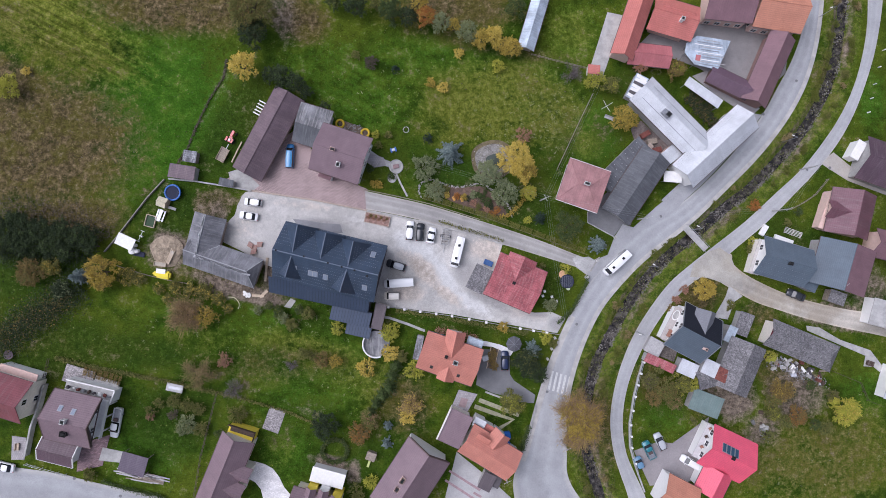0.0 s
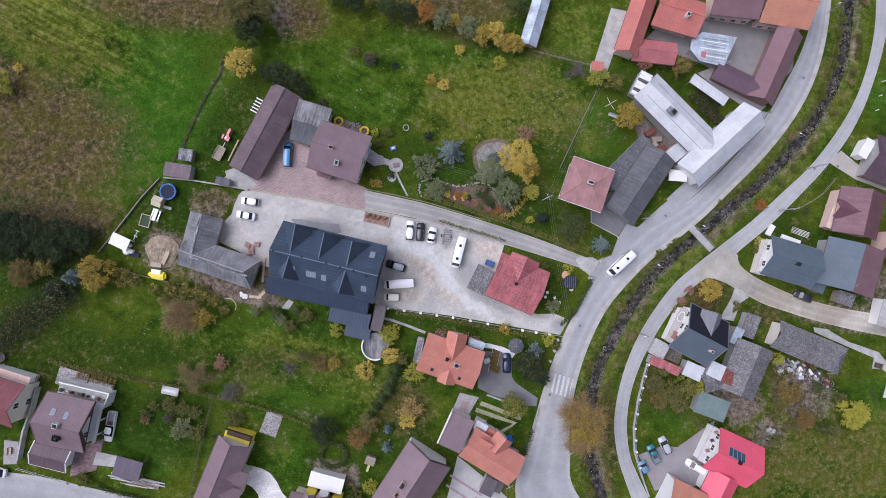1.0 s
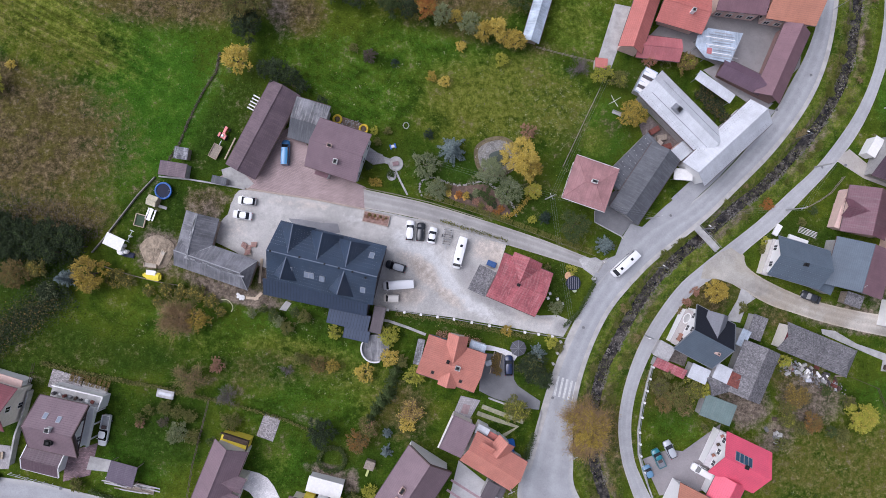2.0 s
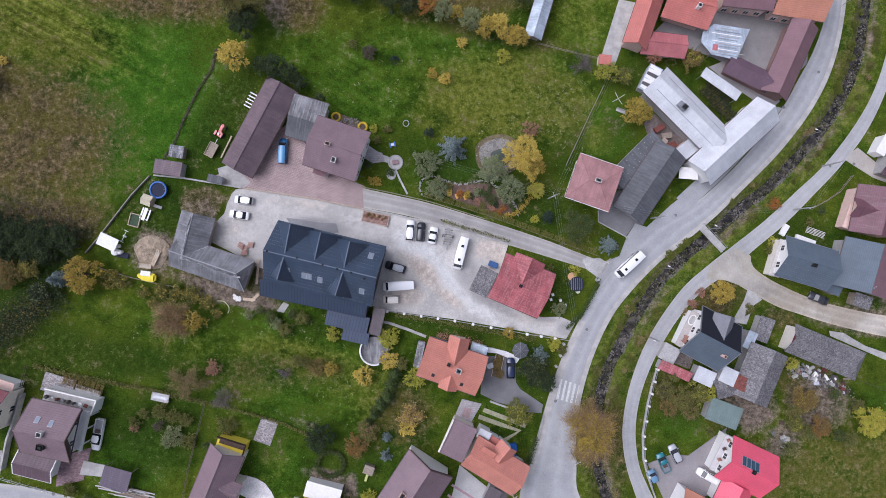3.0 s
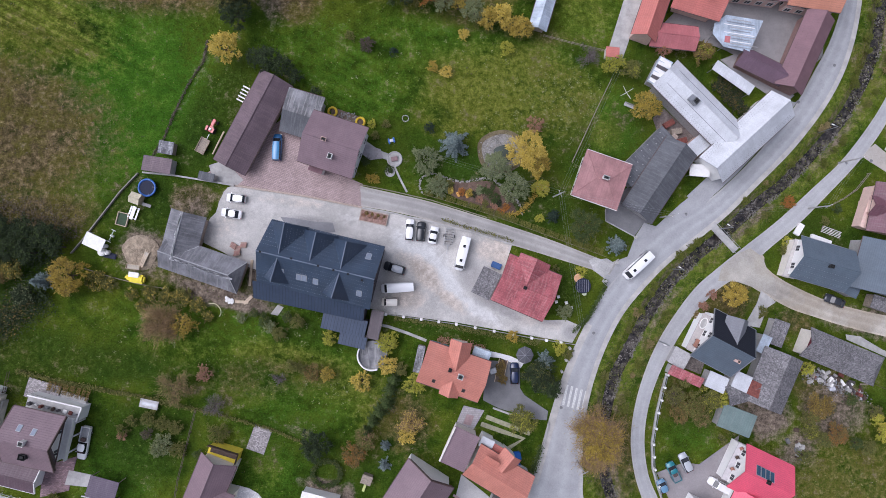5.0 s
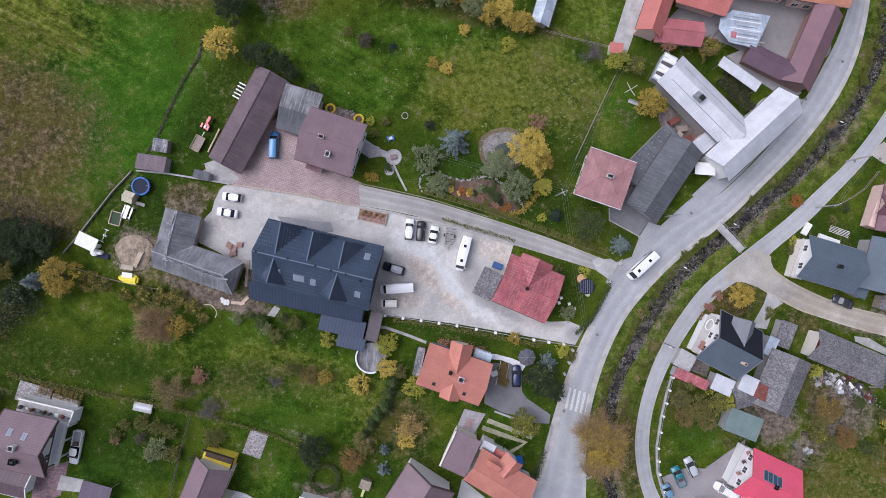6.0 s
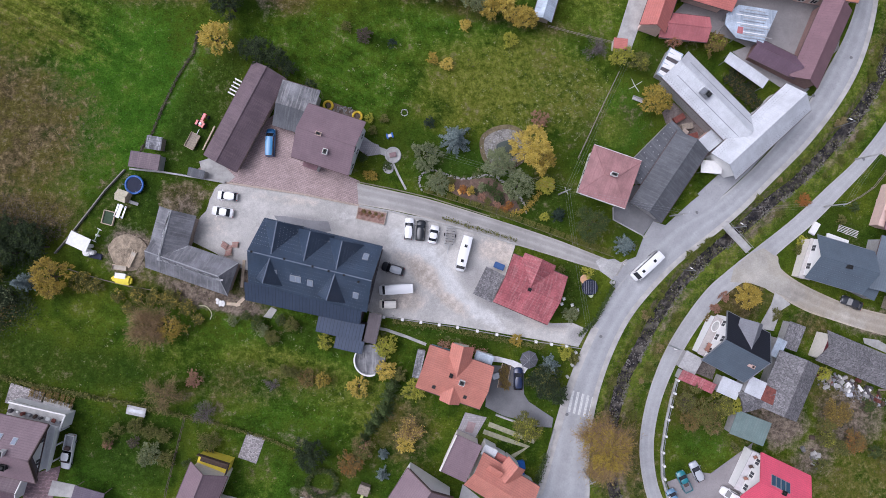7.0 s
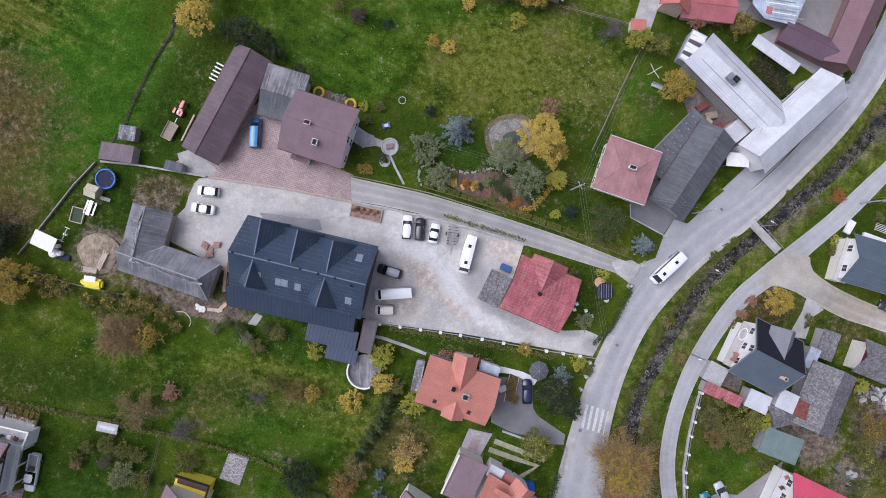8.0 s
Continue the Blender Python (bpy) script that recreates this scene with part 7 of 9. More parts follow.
post_fence("wooden fence along the driveway hedge", [(-4.55, 11.24), (2.03, 9.37), (9.65, 6.98), (17.31, 4.2), (25.66, 1.15), (32.76, -1.41)], 2.2, 1.0, 0.1, WOOD, plain("mossy_board", (0.17, 0.16, 0.09), 0.9, vary=0.4), 0, rails=3)
post_fence("thin wire garden fence on posts", [(89.35, 16.21), (86.25, 12.62), (83.21, 10.63), (80.05, 9.04)], 2.5, 1.2, 0.08, WOOD, WOOD)
post_fence("fence of white posts beside the east lane", [(103.99, 46.92), (101.53, 38.77), (99.82, 32.03), (97.89, 27.33)], 4.2, 1.0, 0.2, TRIM)
post_fence("garden fence behind the slate cottage", [(89.58, -28.09), (96.08, -30.76), (97.79, -34.89), (101.39, -36.24)], 2.5, 1.1, 0.1, DARKWOOD, DARKWOOD)
post_fence("dark wooden fence in the garden corner", [(-93.15, -25.22), (-88.5, -26.3), (-84.56, -27.15), (-83.76, -23.19)], 1.8, 1.2, 0.1, DARKWOOD, DARKWOOD)
post_fence("street fence before the villa", [(-88.07, -45.35), (-83.2, -46.87), (-78.31, -48.28)], 2.0, 1.1, 0.12, TRIM, STEEL)

bridge = thing("footbridge", "narrow concrete footbridge over the brook", "bridge", *(57.77, 2.59), -47)
part("deck", made_box(0, 0, -0.05, 7.4, 1.5, 0.2, bevel=0.02), CONCRETE, bridge)
for s in (-1, 1):
    rail = part("railing", made_box(0, s * 0.7, 1.05, 7.4, 0.06, 0.06), STEEL, bridge)
    for i in range(5):
        part("baluster", made_box(-3.5 + i * 1.75, s * 0.7, 0.15, 0.05, 0.05, 0.9), STEEL, rail)


def street_lamp(x, y, ang, h=6.0):
    root = thing("street_lamp", "slim pale grey street lamp on the bank", "lamp", x, y, ang, group="street lamps")
    part("mast", rod(bmesh.new(), (0, 0, -0.3), (0, 0, h), 0.09, 0.06, 8), ZINC, root)
    arm = part("arm", rod(bmesh.new(), (0, 0, h - 0.05), (0.9, 0, h + 0.1), 0.05, n=6), ZINC, root)
    part("lamp_head", made_box(1.1, 0, h + 0.05, 0.6, 0.2, 0.1, bevel=0.03), TRIM, arm)


for p, a in (((56.83, 4.46), 150), ((46.85, -3.93), 150), ((78.98, 24.9), 160), ((43.77, -18.71), 170), ((88.62, 54.62), 190)):
    street_lamp(*p, a)


def pole(label, x, y, h=8.0, arms=1, ang=0.0):
    root = thing("utility_pole", label, "pole", x, y, ang)
    part("mast", rod(bmesh.new(), (0, 0, -0.2), (0, 0, h), 0.16, 0.11, 10), CONCRETE, root)
    for i in range(arms):
        arm = part("crossarm", made_box(0, 0, h - 0.3 - 0.5 * i, 1.5, 0.1, 0.1, 90 * i), STEEL, root)
        for k in (-0.6, 0, 0.6):
            part("insulator", rod(bmesh.new(), (k * math.cos(radians(90 * i)), k * math.sin(radians(90 * i)), h - 0.2 - 0.5 * i), (k * math.cos(radians(90 * i)), k * math.sin(radians(90 * i)), h - 0.02 - 0.5 * i), 0.05, n=6), TRIM, arm)
    return root


POLES = {"a": (21.99, 10.93, 8), "b": (44.39, 6.79, 8), "d": (76.19, 8.81, 7), "e": (83.13, 18.47, 7), "f": (88.95, -7.95, 7), "h": (13.52, -49.09, 7), "j": (26.41, -42.55, 7)}
for k, p in POLES.items():
    pole("grey concrete electricity pole with crossarms", p[0], p[1], p[2], 2 if k == "a" else 1, 25)


def wire(p, q, sag=0.6, off=0.0):
    bm = bmesh.new()
    p, q = Vector(p), Vector(q)
    t = (q - p).normalized()
    s = Vector((-t.y, t.x, 0)) * off
    pts = [p.lerp(q, i / 8) + s - Vector((0, 0, sag * 4 * (i / 8) * (1 - i / 8))) for i in range(9)]
    side = Vector((-t.y, t.x, 0)).normalized() * 0.009
    up = Vector((0, 0, 0.009))
    rings = [[bm.verts.new(c + d) for d in (side, up, -side, -up)] for c in pts]
    for r, w in zip(rings, rings[1:]):
        for i in range(4):
            bm.faces.new((r[i], r[(i + 1) % 4], w[(i + 1) % 4], w[i]))
    bm.faces.new(rings[0]), bm.faces.new(rings[-1][::-1])
    return bm


dryer = thing("clothes_dryer", "pale rotary clothes dryer on the lawn", "clothes dryer", 36.96, 32.3, 30)
part("mast", rod(bmesh.new(), (0, 0, -0.1), (0, 0, 2.0), 0.04, n=8), STEEL, dryer)
for k in range(4):
    part("arm", rod(bmesh.new(), (0, 0, 1.7), (1.5 * math.cos(k * 1.571), 1.5 * math.sin(k * 1.571), 2.0), 0.045, n=6), TRIM, dryer)
gseat = thing("garden_bench", "grey wooden bench beside the golden tree", "bench", 37.9, 29.9, -22)
part("seat", made_box(0, 0, 0.42, 2.2, 0.6, 0.06, bevel=0.01), GREYWOOD, gseat)
part("backrest", made_box(0, 0.33, 0.5, 2.2, 0.06, 0.5), GREYWOOD, gseat)
for sx in (-0.9, 0.9):
    part("leg_frame", made_box(sx, 0, 0, 0.08, 0.55, 0.42), GREYWOOD, gseat)

ANCHOR = {"n": (33.85, 35.69, 7), "w": (-26.85, 27.09, 6), "s": (26.02, -14.34, 7), "m": (-4.68, 18.7, 7), "o": (17.5, -46.61, 6), "x": (46.95, 3.82, 6)}
for p, q in ((POLES["a"], ANCHOR["n"]), (POLES["a"], ANCHOR["s"]), (POLES["a"], ANCHOR["m"]), (POLES["b"], POLES["d"]), (POLES["d"], POLES["e"]), (POLES["b"], POLES["a"]), (POLES["j"], POLES["h"])):
    for o in (-0.45, 0.0, 0.45):
        solid("power_cable", "thin grey overhead power cable", "cable", wire(p, q, 0.5, o), ZINC, group="power cables")

# ---- children's garden in the west ----
BLUE = plain("blue_plastic", (0.02, 0.12, 0.42), 0.4, vary=0.15)
NET = plain("dark_mat", (0.018, 0.022, 0.045), 0.8, vary=0.2)
tr = thing("trampoline", "round trampoline with a blue rim pad", "trampoline", *(-58.63, 12.24))
part("mat", disc(bmesh.new(), 0, 0, 0.78, 1.45, 0.04, 40), NET, tr)
bm = ring(bmesh.new(), 0, 0, 0.84, 1.62, 0.2, 40, 6)
part("pad", bm, BLUE, tr)
for i in range(6):
    part("leg", rod(bmesh.new(), (1.65 * math.cos(i * 1.047), 1.65 * math.sin(i * 1.047), 0), (1.62 * math.cos(i * 1.047), 1.62 * math.sin(i * 1.047), 1.9), 0.035, n=6), STEEL, tr)
ph = house("playhouse", "small cream wooden garden playhouse", "playhouse", -60.51, 10.09, -19.93, 2.08, 2.15, 1.6, 2.1, plain("cream_boards", (0.55, 0.5, 0.36), 0.8, vary=0.3), PALE, gutters=False, over=0.12, t=0.06)
part("slide", made_box(2.0, -0.6, 0.4, 1.6, 0.6, 0.08, 0, 0, 22), WALL_GREY, ph)
fr = thing("sandbox", "square frame with a dark green net", "sandbox", *(-63.49, 6.06), -15)
part("net", made_box(0, 0, 0.1, 2.1, 2.4, 0.06), plain("green_net", (0.05, 0.08, 0.045), 0.9), fr)
for s in (-1, 1):
    part("beam", made_box(s * 1.05, 0, 0, 0.14, 2.6, 0.4), PALE, fr)
    part("beam", made_box(0, s * 1.25, 0, 2.0, 0.14, 0.4), PALE, fr)
bn = thing("garden_bench", "grey garden table with benches", "bench", *(-61.29, 7.3), 70)
part("tabletop", made_box(0, 0, 0.68, 2.6, 0.7, 0.06), ZINC, bn)
for s in (-1, 1):
    part("seat", made_box(0, s * 0.75, 0.42, 2.4, 0.3, 0.05), ZINC, bn)
    part("leg", made_box(s * 1.0, 0, 0, 0.08, 1.5, 0.66), STEEL, bn)
sw = thing("seesaw", "pale green metal seesaw frame", "seesaw", *(-65.33, 2.77), 65)
part("beam", made_box(0, 0, 0.55, 2.6, 0.14, 0.1), plain("pale_green_paint", (0.42, 0.5, 0.4), 0.6), sw)
for s in (-1, 1):
    part("handle", made_box(s * 1.2, 0, 0.6, 0.1, 0.9, 0.08), TRIM, sw)
part("stand", made_box(0, 0, 0, 0.3, 0.6, 0.55), TRIM, sw)
tb = thing("tent", "white flat gazebo roof on posts", "gazebo", *(-67.74, 1.6), -25)
part("roof", slab(bmesh.new(), [(-2, -1.3, 2.1), (2, -1.3, 2.1), (2, 1.3, 2.2), (-2, 1.3, 2.2)], 0.1), TRIM, tb)
for sx in (-1, 1):
    for sy in (-1, 1):
        part("post", made_box(sx * 1.8, sy * 1.15, 0, 0.08, 0.08, 2.0), STEEL, tb)
for p, r in (((-67, -0.39), 0.75), ((-66.02, -0.48), 0.45), ((-66.51, 0.76), 0.38)):
    bm = disc(bmesh.new(), 0, 0, 0, r, 0.9, 20)
    disc(bm, 0, 0, 0.9, r, 0.2, 20, r * 0.5)
    solid("water_tank", "round white plastic water tank on grass", "tank", bm, TRIM, *p)
bm = bmesh.new()
box(bm, 0, 0, 0, 2.6, 1.1, 0.25, bevel=0.1)
solid("tarpaulin", "crumpled dark blue tarpaulin on the ground", "tarpaulin", bm, NET, *(-65.8, -1.07), -12)
canvas = bmesh.new()
box(canvas, 0, 0, 0, 3.3, 1.7, 1.2, bevel=0.35)
box(canvas, -1.9, 0, 0, 1.0, 0.9, 0.7, bevel=0.25)
solid("tarpaulin", "bright yellow tarpaulin over a stack", "tarpaulin", canvas, plain("yellow_canvas", (0.75, 0.62, 0.03), 0.6, vary=0.15), *(-60.39, -5.55), -8)
bm = bmesh.new()
box(bm, 0, 0, 1.2, 2.0, 1.0, 0.06, bevel=0.02)
box(bm, 0.2, -0.2, 0, 1.6, 0.8, 1.2)
solid("white_sheet", "white plastic sheet over boards", "sheet", bm, TRIM, *(-60.68, -4.78), -8)


def mound(label, x, y, r, h, mat, seed, name="sand_heap", category="heap"):
    rng = random.Random(seed)
    bm = bmesh.new()
    n, k = 36, 10
    rows = []
    for j in range(k + 1):
        rad = r * j / k
        rows.append([bm.verts.new((rad * math.cos(6.283 * i / n) * (1 + 0.12 * math.sin(3 * 6.283 * i / n)), rad * math.sin(6.283 * i / n), max(-0.05, h * (1 - (j / k) ** 1.5) + rng.uniform(-0.06, 0.06) * (j < k) - 0.05 * (j == k)))) for i in range(n)])
    for a, b in zip(rows, rows[1:]):
        for i in range(n):
            bm.faces.new((a[i], a[(i + 1) % n], b[(i + 1) % n], b[i]))
    bmesh.ops.remove_doubles(bm, verts=rows[0], dist=0.3)
    return solid(name, label, category, bm, mat, x, y, kind="stuff")


mound("heap of brown gravelly earth", *(-60.18, -0.59), 3.6, 0.9, plain("earth_heap", (0.33, 0.265, 0.19), 0.95, vary=0.55, scale=1.2, fine=6, bump=0.8), 4)
lum = thing("lumber", "pale planks leaning on the earth heap", "lumber", *(-58.89, -1.73), 68)
for i in range(3):
    part("plank", made_box(0.1 * i, -0.32 + 0.32 * i, 0.9, 3.3, 0.2, 0.06, 3 * i - 3, 0, 5), PALE, lum)
part("base", made_box(0, 0, 0, 2.8, 0.8, 0.9), DIRT, lum)
bx = thing("formwork", "pale wooden formwork box", "box", *(-61.16, -3.27), -8)
for s in (-1, 1):
    part("board", made_box(0, s * 0.45, 0, 2.6, 0.06, 0.7), PALE, bx)
    part("board", made_box(s * 1.3, 0, 0, 0.06, 0.9, 0.7), PALE, bx)
part("filling", made_box(0, 0, 0, 2.5, 0.8, 0.45), DIRT, bx)

# beside the old barn
for p, a, ln, w in (((-38.71, -4.5), 85, 5.2, 0.5), ((-39.22, -9.85), 42, 2.2, 0.6), ((-40.35, -10.23), -4, 2.6, 0.55), ((-41.4, -5.93), 70, 3.6, 0.15)):
    solid("timber", "pale sawn timber lying on earth", "timber", made_box(0, 0, -0.05, ln, w, 0.22), PALE, *p, a)
for i in range(7):
    solid("cement_bag", "white cement bag on a pile", "bag", made_box(0, 0, 0.0, 0.7, 0.5, 0.3, 25 * i, bevel=0.08), TRIM, *(-42.73, -9.92), 30 * i, 0.24 * (i // 3)) if i < 1 else solid("cement_bag", "white cement bag on a pile", "bag", made_box(0.55 * (i % 3) - 0.5, 0.45 * (i // 3) - 0.4, -0.05, 0.7, 0.5, 0.3, 25 * i, bevel=0.08), TRIM, *(-42.83, -9.92))
pal = thing("pallets", "stack of reddish pallets and bricks", "pallets", *(-41.32, 0.38), -20)
for i, (x, y, a) in enumerate(((0, 0, 8), (0.9, 1.0, 20), (-0.9, 0.2, -15), (0.3, -0.9, 35))):
    for j in range(4):
        part("board", made_box(x, y - 0.42 + 0.28 * j, 0.2 + 0.12 * i, 1.2, 0.2, 0.1, a), plain("red_board", (0.34, 0.2, 0.17), 0.85, vary=0.3) if (i + j) == 0 else bpy.data.materials["red_board"], pal)
    part("crate", made_box(x, y, 0, 1.1, 1.1, 0.2 + 0.12 * i, a), BLOCK, pal)
for i in range(4):
    part("skylight_sheet", made_box(0, -2.3 + i * 1.3, 3.05, 0.7, 0.9, 0.05), (TRIM, SOOT)[i % 2], old_barn).matrix_basis = old_barn.matrix_world.inverted() @ pose(*(-47.68, 3.79), 0, 0, 0, -14)
bm = bmesh.new()
hose = smooth([(-46.76, -10.47), (-45.49, -10.6), (-44.6, -11.5), (-44.4, -12.3), (-44.66, -13.06)], 6)
side = offset(hose, 1.0)
rings = [[bm.verts.new(p + (o - p) * (0.08 * math.cos(k * 1.047)) + Vector((0, 0, 0.08 + 0.08 * math.sin(k * 1.047)))) for k in range(6)] for p, o in zip(hose, side)]
for r, q in zip(rings, rings[1:]):
    for k in range(6):
        bm.faces.new((r[k], r[(k + 1) % 6], q[(k + 1) % 6], q[k]))
bm.faces.new(rings[0]), bm.faces.new(rings[-1][::-1])
solid("bent_pipe", "pale bent plastic pipe lying in grass", "pipe", bm, plain("pale_pipe", (0.62, 0.60, 0.38), 0.5, vary=0.1))
sheet("barn_slab", "small pale concrete slab in the earth", "slab", [(-33.41, -10.8), (-32.28, -11.37), (-33.38, -12.99), (-34.82, -12.65)], CONCRETE, 0.05)

# ---- the paved court and flower garden ----
trac = thing("tractor", "small red tractor parked in the grass", "tractor", *(-46.42, 24.33), 62)
REDP = paint("red_paint", (0.48, 0.03, 0.02))
part("bonnet", made_box(0.95, 0, 0.6, 1.4, 0.6, 0.6, bevel=0.08), REDP, trac)
part("seat_deck", made_box(-0.4, 0, 0.55, 1.2, 0.8, 0.35, bevel=0.05), REDP, trac)
part("seat", made_box(-0.5, 0, 0.9, 0.5, 0.5, 0.3, bevel=0.08), TRIM, trac)
for s in (-1, 1):
    w = part("rear_wheel", rod(bmesh.new(), (-0.55, s * 0.5, 0.62), (-0.55, s * 0.85, 0.62), 0.62, n=20), RUBBER, trac)
    part("mudguard", made_box(-0.55, s * 0.66, 1.15, 0.95, 0.42, 0.1, bevel=0.04), REDP, trac)
    part("front_wheel", rod(bmesh.new(), (1.25, s * 0.45, 0.35), (1.25, s * 0.68, 0.35), 0.35, n=16), RUBBER, trac)
tl = thing("trailer", "flat brown farm trailer", "trailer", *(-48.16, 20.62), 62)
part("bed", made_box(0, 0, 0.55, 3.0, 1.8, 0.12), WOOD, tl)
for s in (-1, 1):
    part("side_board", made_box(0, s * 0.92, 0.66, 3.0, 0.06, 0.3), PALE, tl)
    part("end_board", made_box(s * 1.5, 0, 0.66, 0.06, 1.8, 0.3), PALE, tl)
    part("wheel", rod(bmesh.new(), (-0.3, s * 0.75, 0.35), (-0.3, s * 0.95, 0.35), 0.35, n=14), RUBBER, tl)
part("drawbar", made_box(2.0, 0, 0.45, 1.2, 0.1, 0.1), STEEL, tl)
rack = thing("ladder_rack", "white slatted rack leaning by the barn", "rack", *(-40.23, 30.94), 62)
for i in range(5):
    part("slat", made_box(-1.4 + i * 0.72, 0.2, 0.5, 0.26, 1.7, 0.06), TRIM, rack)
for s in (-1, 1):
    part("beam", made_box(0, 0.2 + s * 0.6, 0.3, 3.2, 0.08, 0.2), WOOD, rack)
    part("leg", made_box(s * 1.4, 0.2, 0, 0.08, 1.2, 0.3), WOOD, rack)
low_wall("timber edging behind the barn", [(-46.39, 19.03), (-44.26, 23.61)], 0.25, 0.3, PALE, "timber_edge", "edging")

seatround = thing("round_bench_place", "round paved seat place with a stone bench", "garden seat", *(-10.46, 18.41), 10)
part("paving", disc(bmesh.new(), 0, 0, 0, 1.6, 0.08, 32), CONCRETE, seatround)
part("rim", ring(bmesh.new(), 0, 0, 0.1, 1.45, 0.12, 32, 6), KERB, seatround)
part("bench", made_box(0, 0, 0.08, 1.3, 0.9, 0.5, bevel=0.05), plain("mauve_stone", (0.3, 0.2, 0.2), 0.8), seatround)
bm = disc(bmesh.new(), 0, 0, 0, 1.0, 0.09, 28)
solid("paving_disc", "small round grey stone paving", "paving", bm, CONCRETE, *(-11.35, 15.78))
low_wall("pale garden path to the round seat", [(-16.64, 21.56), (-14.95, 20.37), (-13.25, 19.38), (-11.66, 18.8)], 1.3, 0.05, CONCRETE, "garden_path", "path")
sheet("garden_terrace", "pale paved garden terrace", "terrace", [(-17.23, 21.55), (-13.26, 20.39), (-12.65, 18.59), (-15.43, 18.16), (-17.62, 19.84)], PATIO, 0.06)
well = thing("fire_ring", "ring of pale stones in the meadow", "fire ring", *(-8.29, 26.73))
for i in range(12):
    part("stone", made_box(0.62 * math.cos(i * 0.5236), 0.62 * math.sin(i * 0.5236), -0.06, 0.26, 0.17, 0.24, 90 + i * 30, bevel=0.05), PALESLAB, well)
fl = thing("flower_bed", "flower bed behind stone edging with yellow arched beds", "flower bed", *(-20.13, 26.85), -20)
part("soil", made_box(0, 0, -0.02, 7.0, 1.9, 0.12), plain("garden_soil", (0.12, 0.09, 0.07), 0.95, vary=0.5, fine=6), fl)
for x in (-3.0, 3.0):
    part("yellow_arch", ring(bmesh.new(), x, 0, 0.25, 0.85, 0.24, 24, 6), plain("yellow_flowers", (0.62, 0.43, 0.03), 0.8, vary=0.4, fine=10) if x < 0 else bpy.data.materials["yellow_flowers"], fl)
rubble("flower_stones", "grey stones in the flower bed", "stones", [((-20.13, 26.85)[0] + random.Random(i).uniform(-1.9, 1.9), (-20.13, 26.85)[1] + random.Random(i + 99).uniform(-0.8, 0.8)) for i in range(60)], (0.12, 0.26), STONE, 2, 0.1)
cyc = thing("garden_toy", "blue ride-on garden toy", "toy", *(-11.07, 22.13), 15)
for s in (-1, 1):
    part("wheel", made_box(s * 0.5, 0, 0, 0.35, 1.1, 0.5, bevel=0.1), BLUE, cyc)
part("seat", made_box(0, 0, 0.2, 0.7, 0.6, 0.3, bevel=0.05), ZINC, cyc)

# rock pond and rock garden
POND = (11.35, 20.15)


def pond_line(k, rx, ry, push=(0, 0), n=44):
    """A wavering oval round the pond."""
    return [(POND[0] + push[0] + rx * math.cos(6.283 * i / n) * (1 + k * math.sin(3 * 6.283 * i / n + 1)), POND[1] + push[1] + ry * math.sin(6.283 * i / n) * (1 + k * math.sin(2 * 6.283 * i / n))) for i in range(n)]


sheet("pond_rim", "brown weedy rim of the garden pond", "pond rim", pond_line(0.05, 5.2, 4.5), plain("weedy_rim", (0.155, 0.125, 0.07), 0.95, vary=0.5, scale=0.8, fine=5), 0.03)
sheet("pond_shore", "pale grey pebble shore of the garden pond", "pond shore", pond_line(0.06, 4.3, 3.6), plain("pebble_shore", (0.25, 0.235, 0.21), 0.95, vary=0.6, scale=0.9, fine=5), 0.045)
sheet("pond_water", "still grey-green water of the garden pond", "pond", pond_line(0.1, 2.3, 1.9, (0.5, -0.5)), glass("pond_water", (0.07, 0.085, 0.07), 0.12), 0.06)
rubble("pond_stones", "rounded stones round the garden pond", "stones", [(POND[0] + 0.3 + 1.12 * r * math.cos(a), POND[1] - 0.3 + 0.95 * r * math.sin(a)) for a, r in ((random.Random(i).uniform(0, 6.28), 2.2 + abs(random.Random(i + 500).gauss(0, 0.75))) for i in range(520))], (0.05, 0.17), plain("pond_pebble", (0.36, 0.35, 0.33), 0.9, vary=0.4, scale=2), 3, 0.06)
sheet("rock_bed", "brown planted rock garden bed", "bed", [(0.76, 14.06), (3.93, 13.7), (8.39, 14.11), (11.58, 12.22), (13.49, 9.67), (14.76, 7.13), (9.65, 8), (3.29, 10.01), (0.13, 11.52)], plain("bark_mulch", (0.15, 0.10, 0.075), 0.95, vary=0.5, scale=1, fine=6), 0.05)
rubble("rock_border", "pale stone border of the garden bed", "stones", along(smooth([(-4.93, 11.49), (-5.31, 14.03), (-3.04, 15.57), (0.13, 14.57), (3.55, 13.83), (8.39, 14.62), (11.97, 12.6), (14.77, 9.68), (15.4, 7.13)]), 260, -0.2, 0.2, 8), (0.09, 0.2), plain("border_stone", (0.38, 0.36, 0.34), 0.9, vary=0.4, scale=2), 9, 0.06)
for p, c in (((3.04, 11.79), "orange"), ((4.57, 11.54), "gold"), ((11.18, 8.01), "orange"), ((0.76, 12.16), "yellow"), ((6.85, 10.28), "russet"), ((9.65, 8.77), "russet"), ((7.75, 12.2), "green"), ((12.21, 8.78), "orange")):
    bush("low autumn garden shrub in the rock bed", *p, 0.8, 0.7, c)
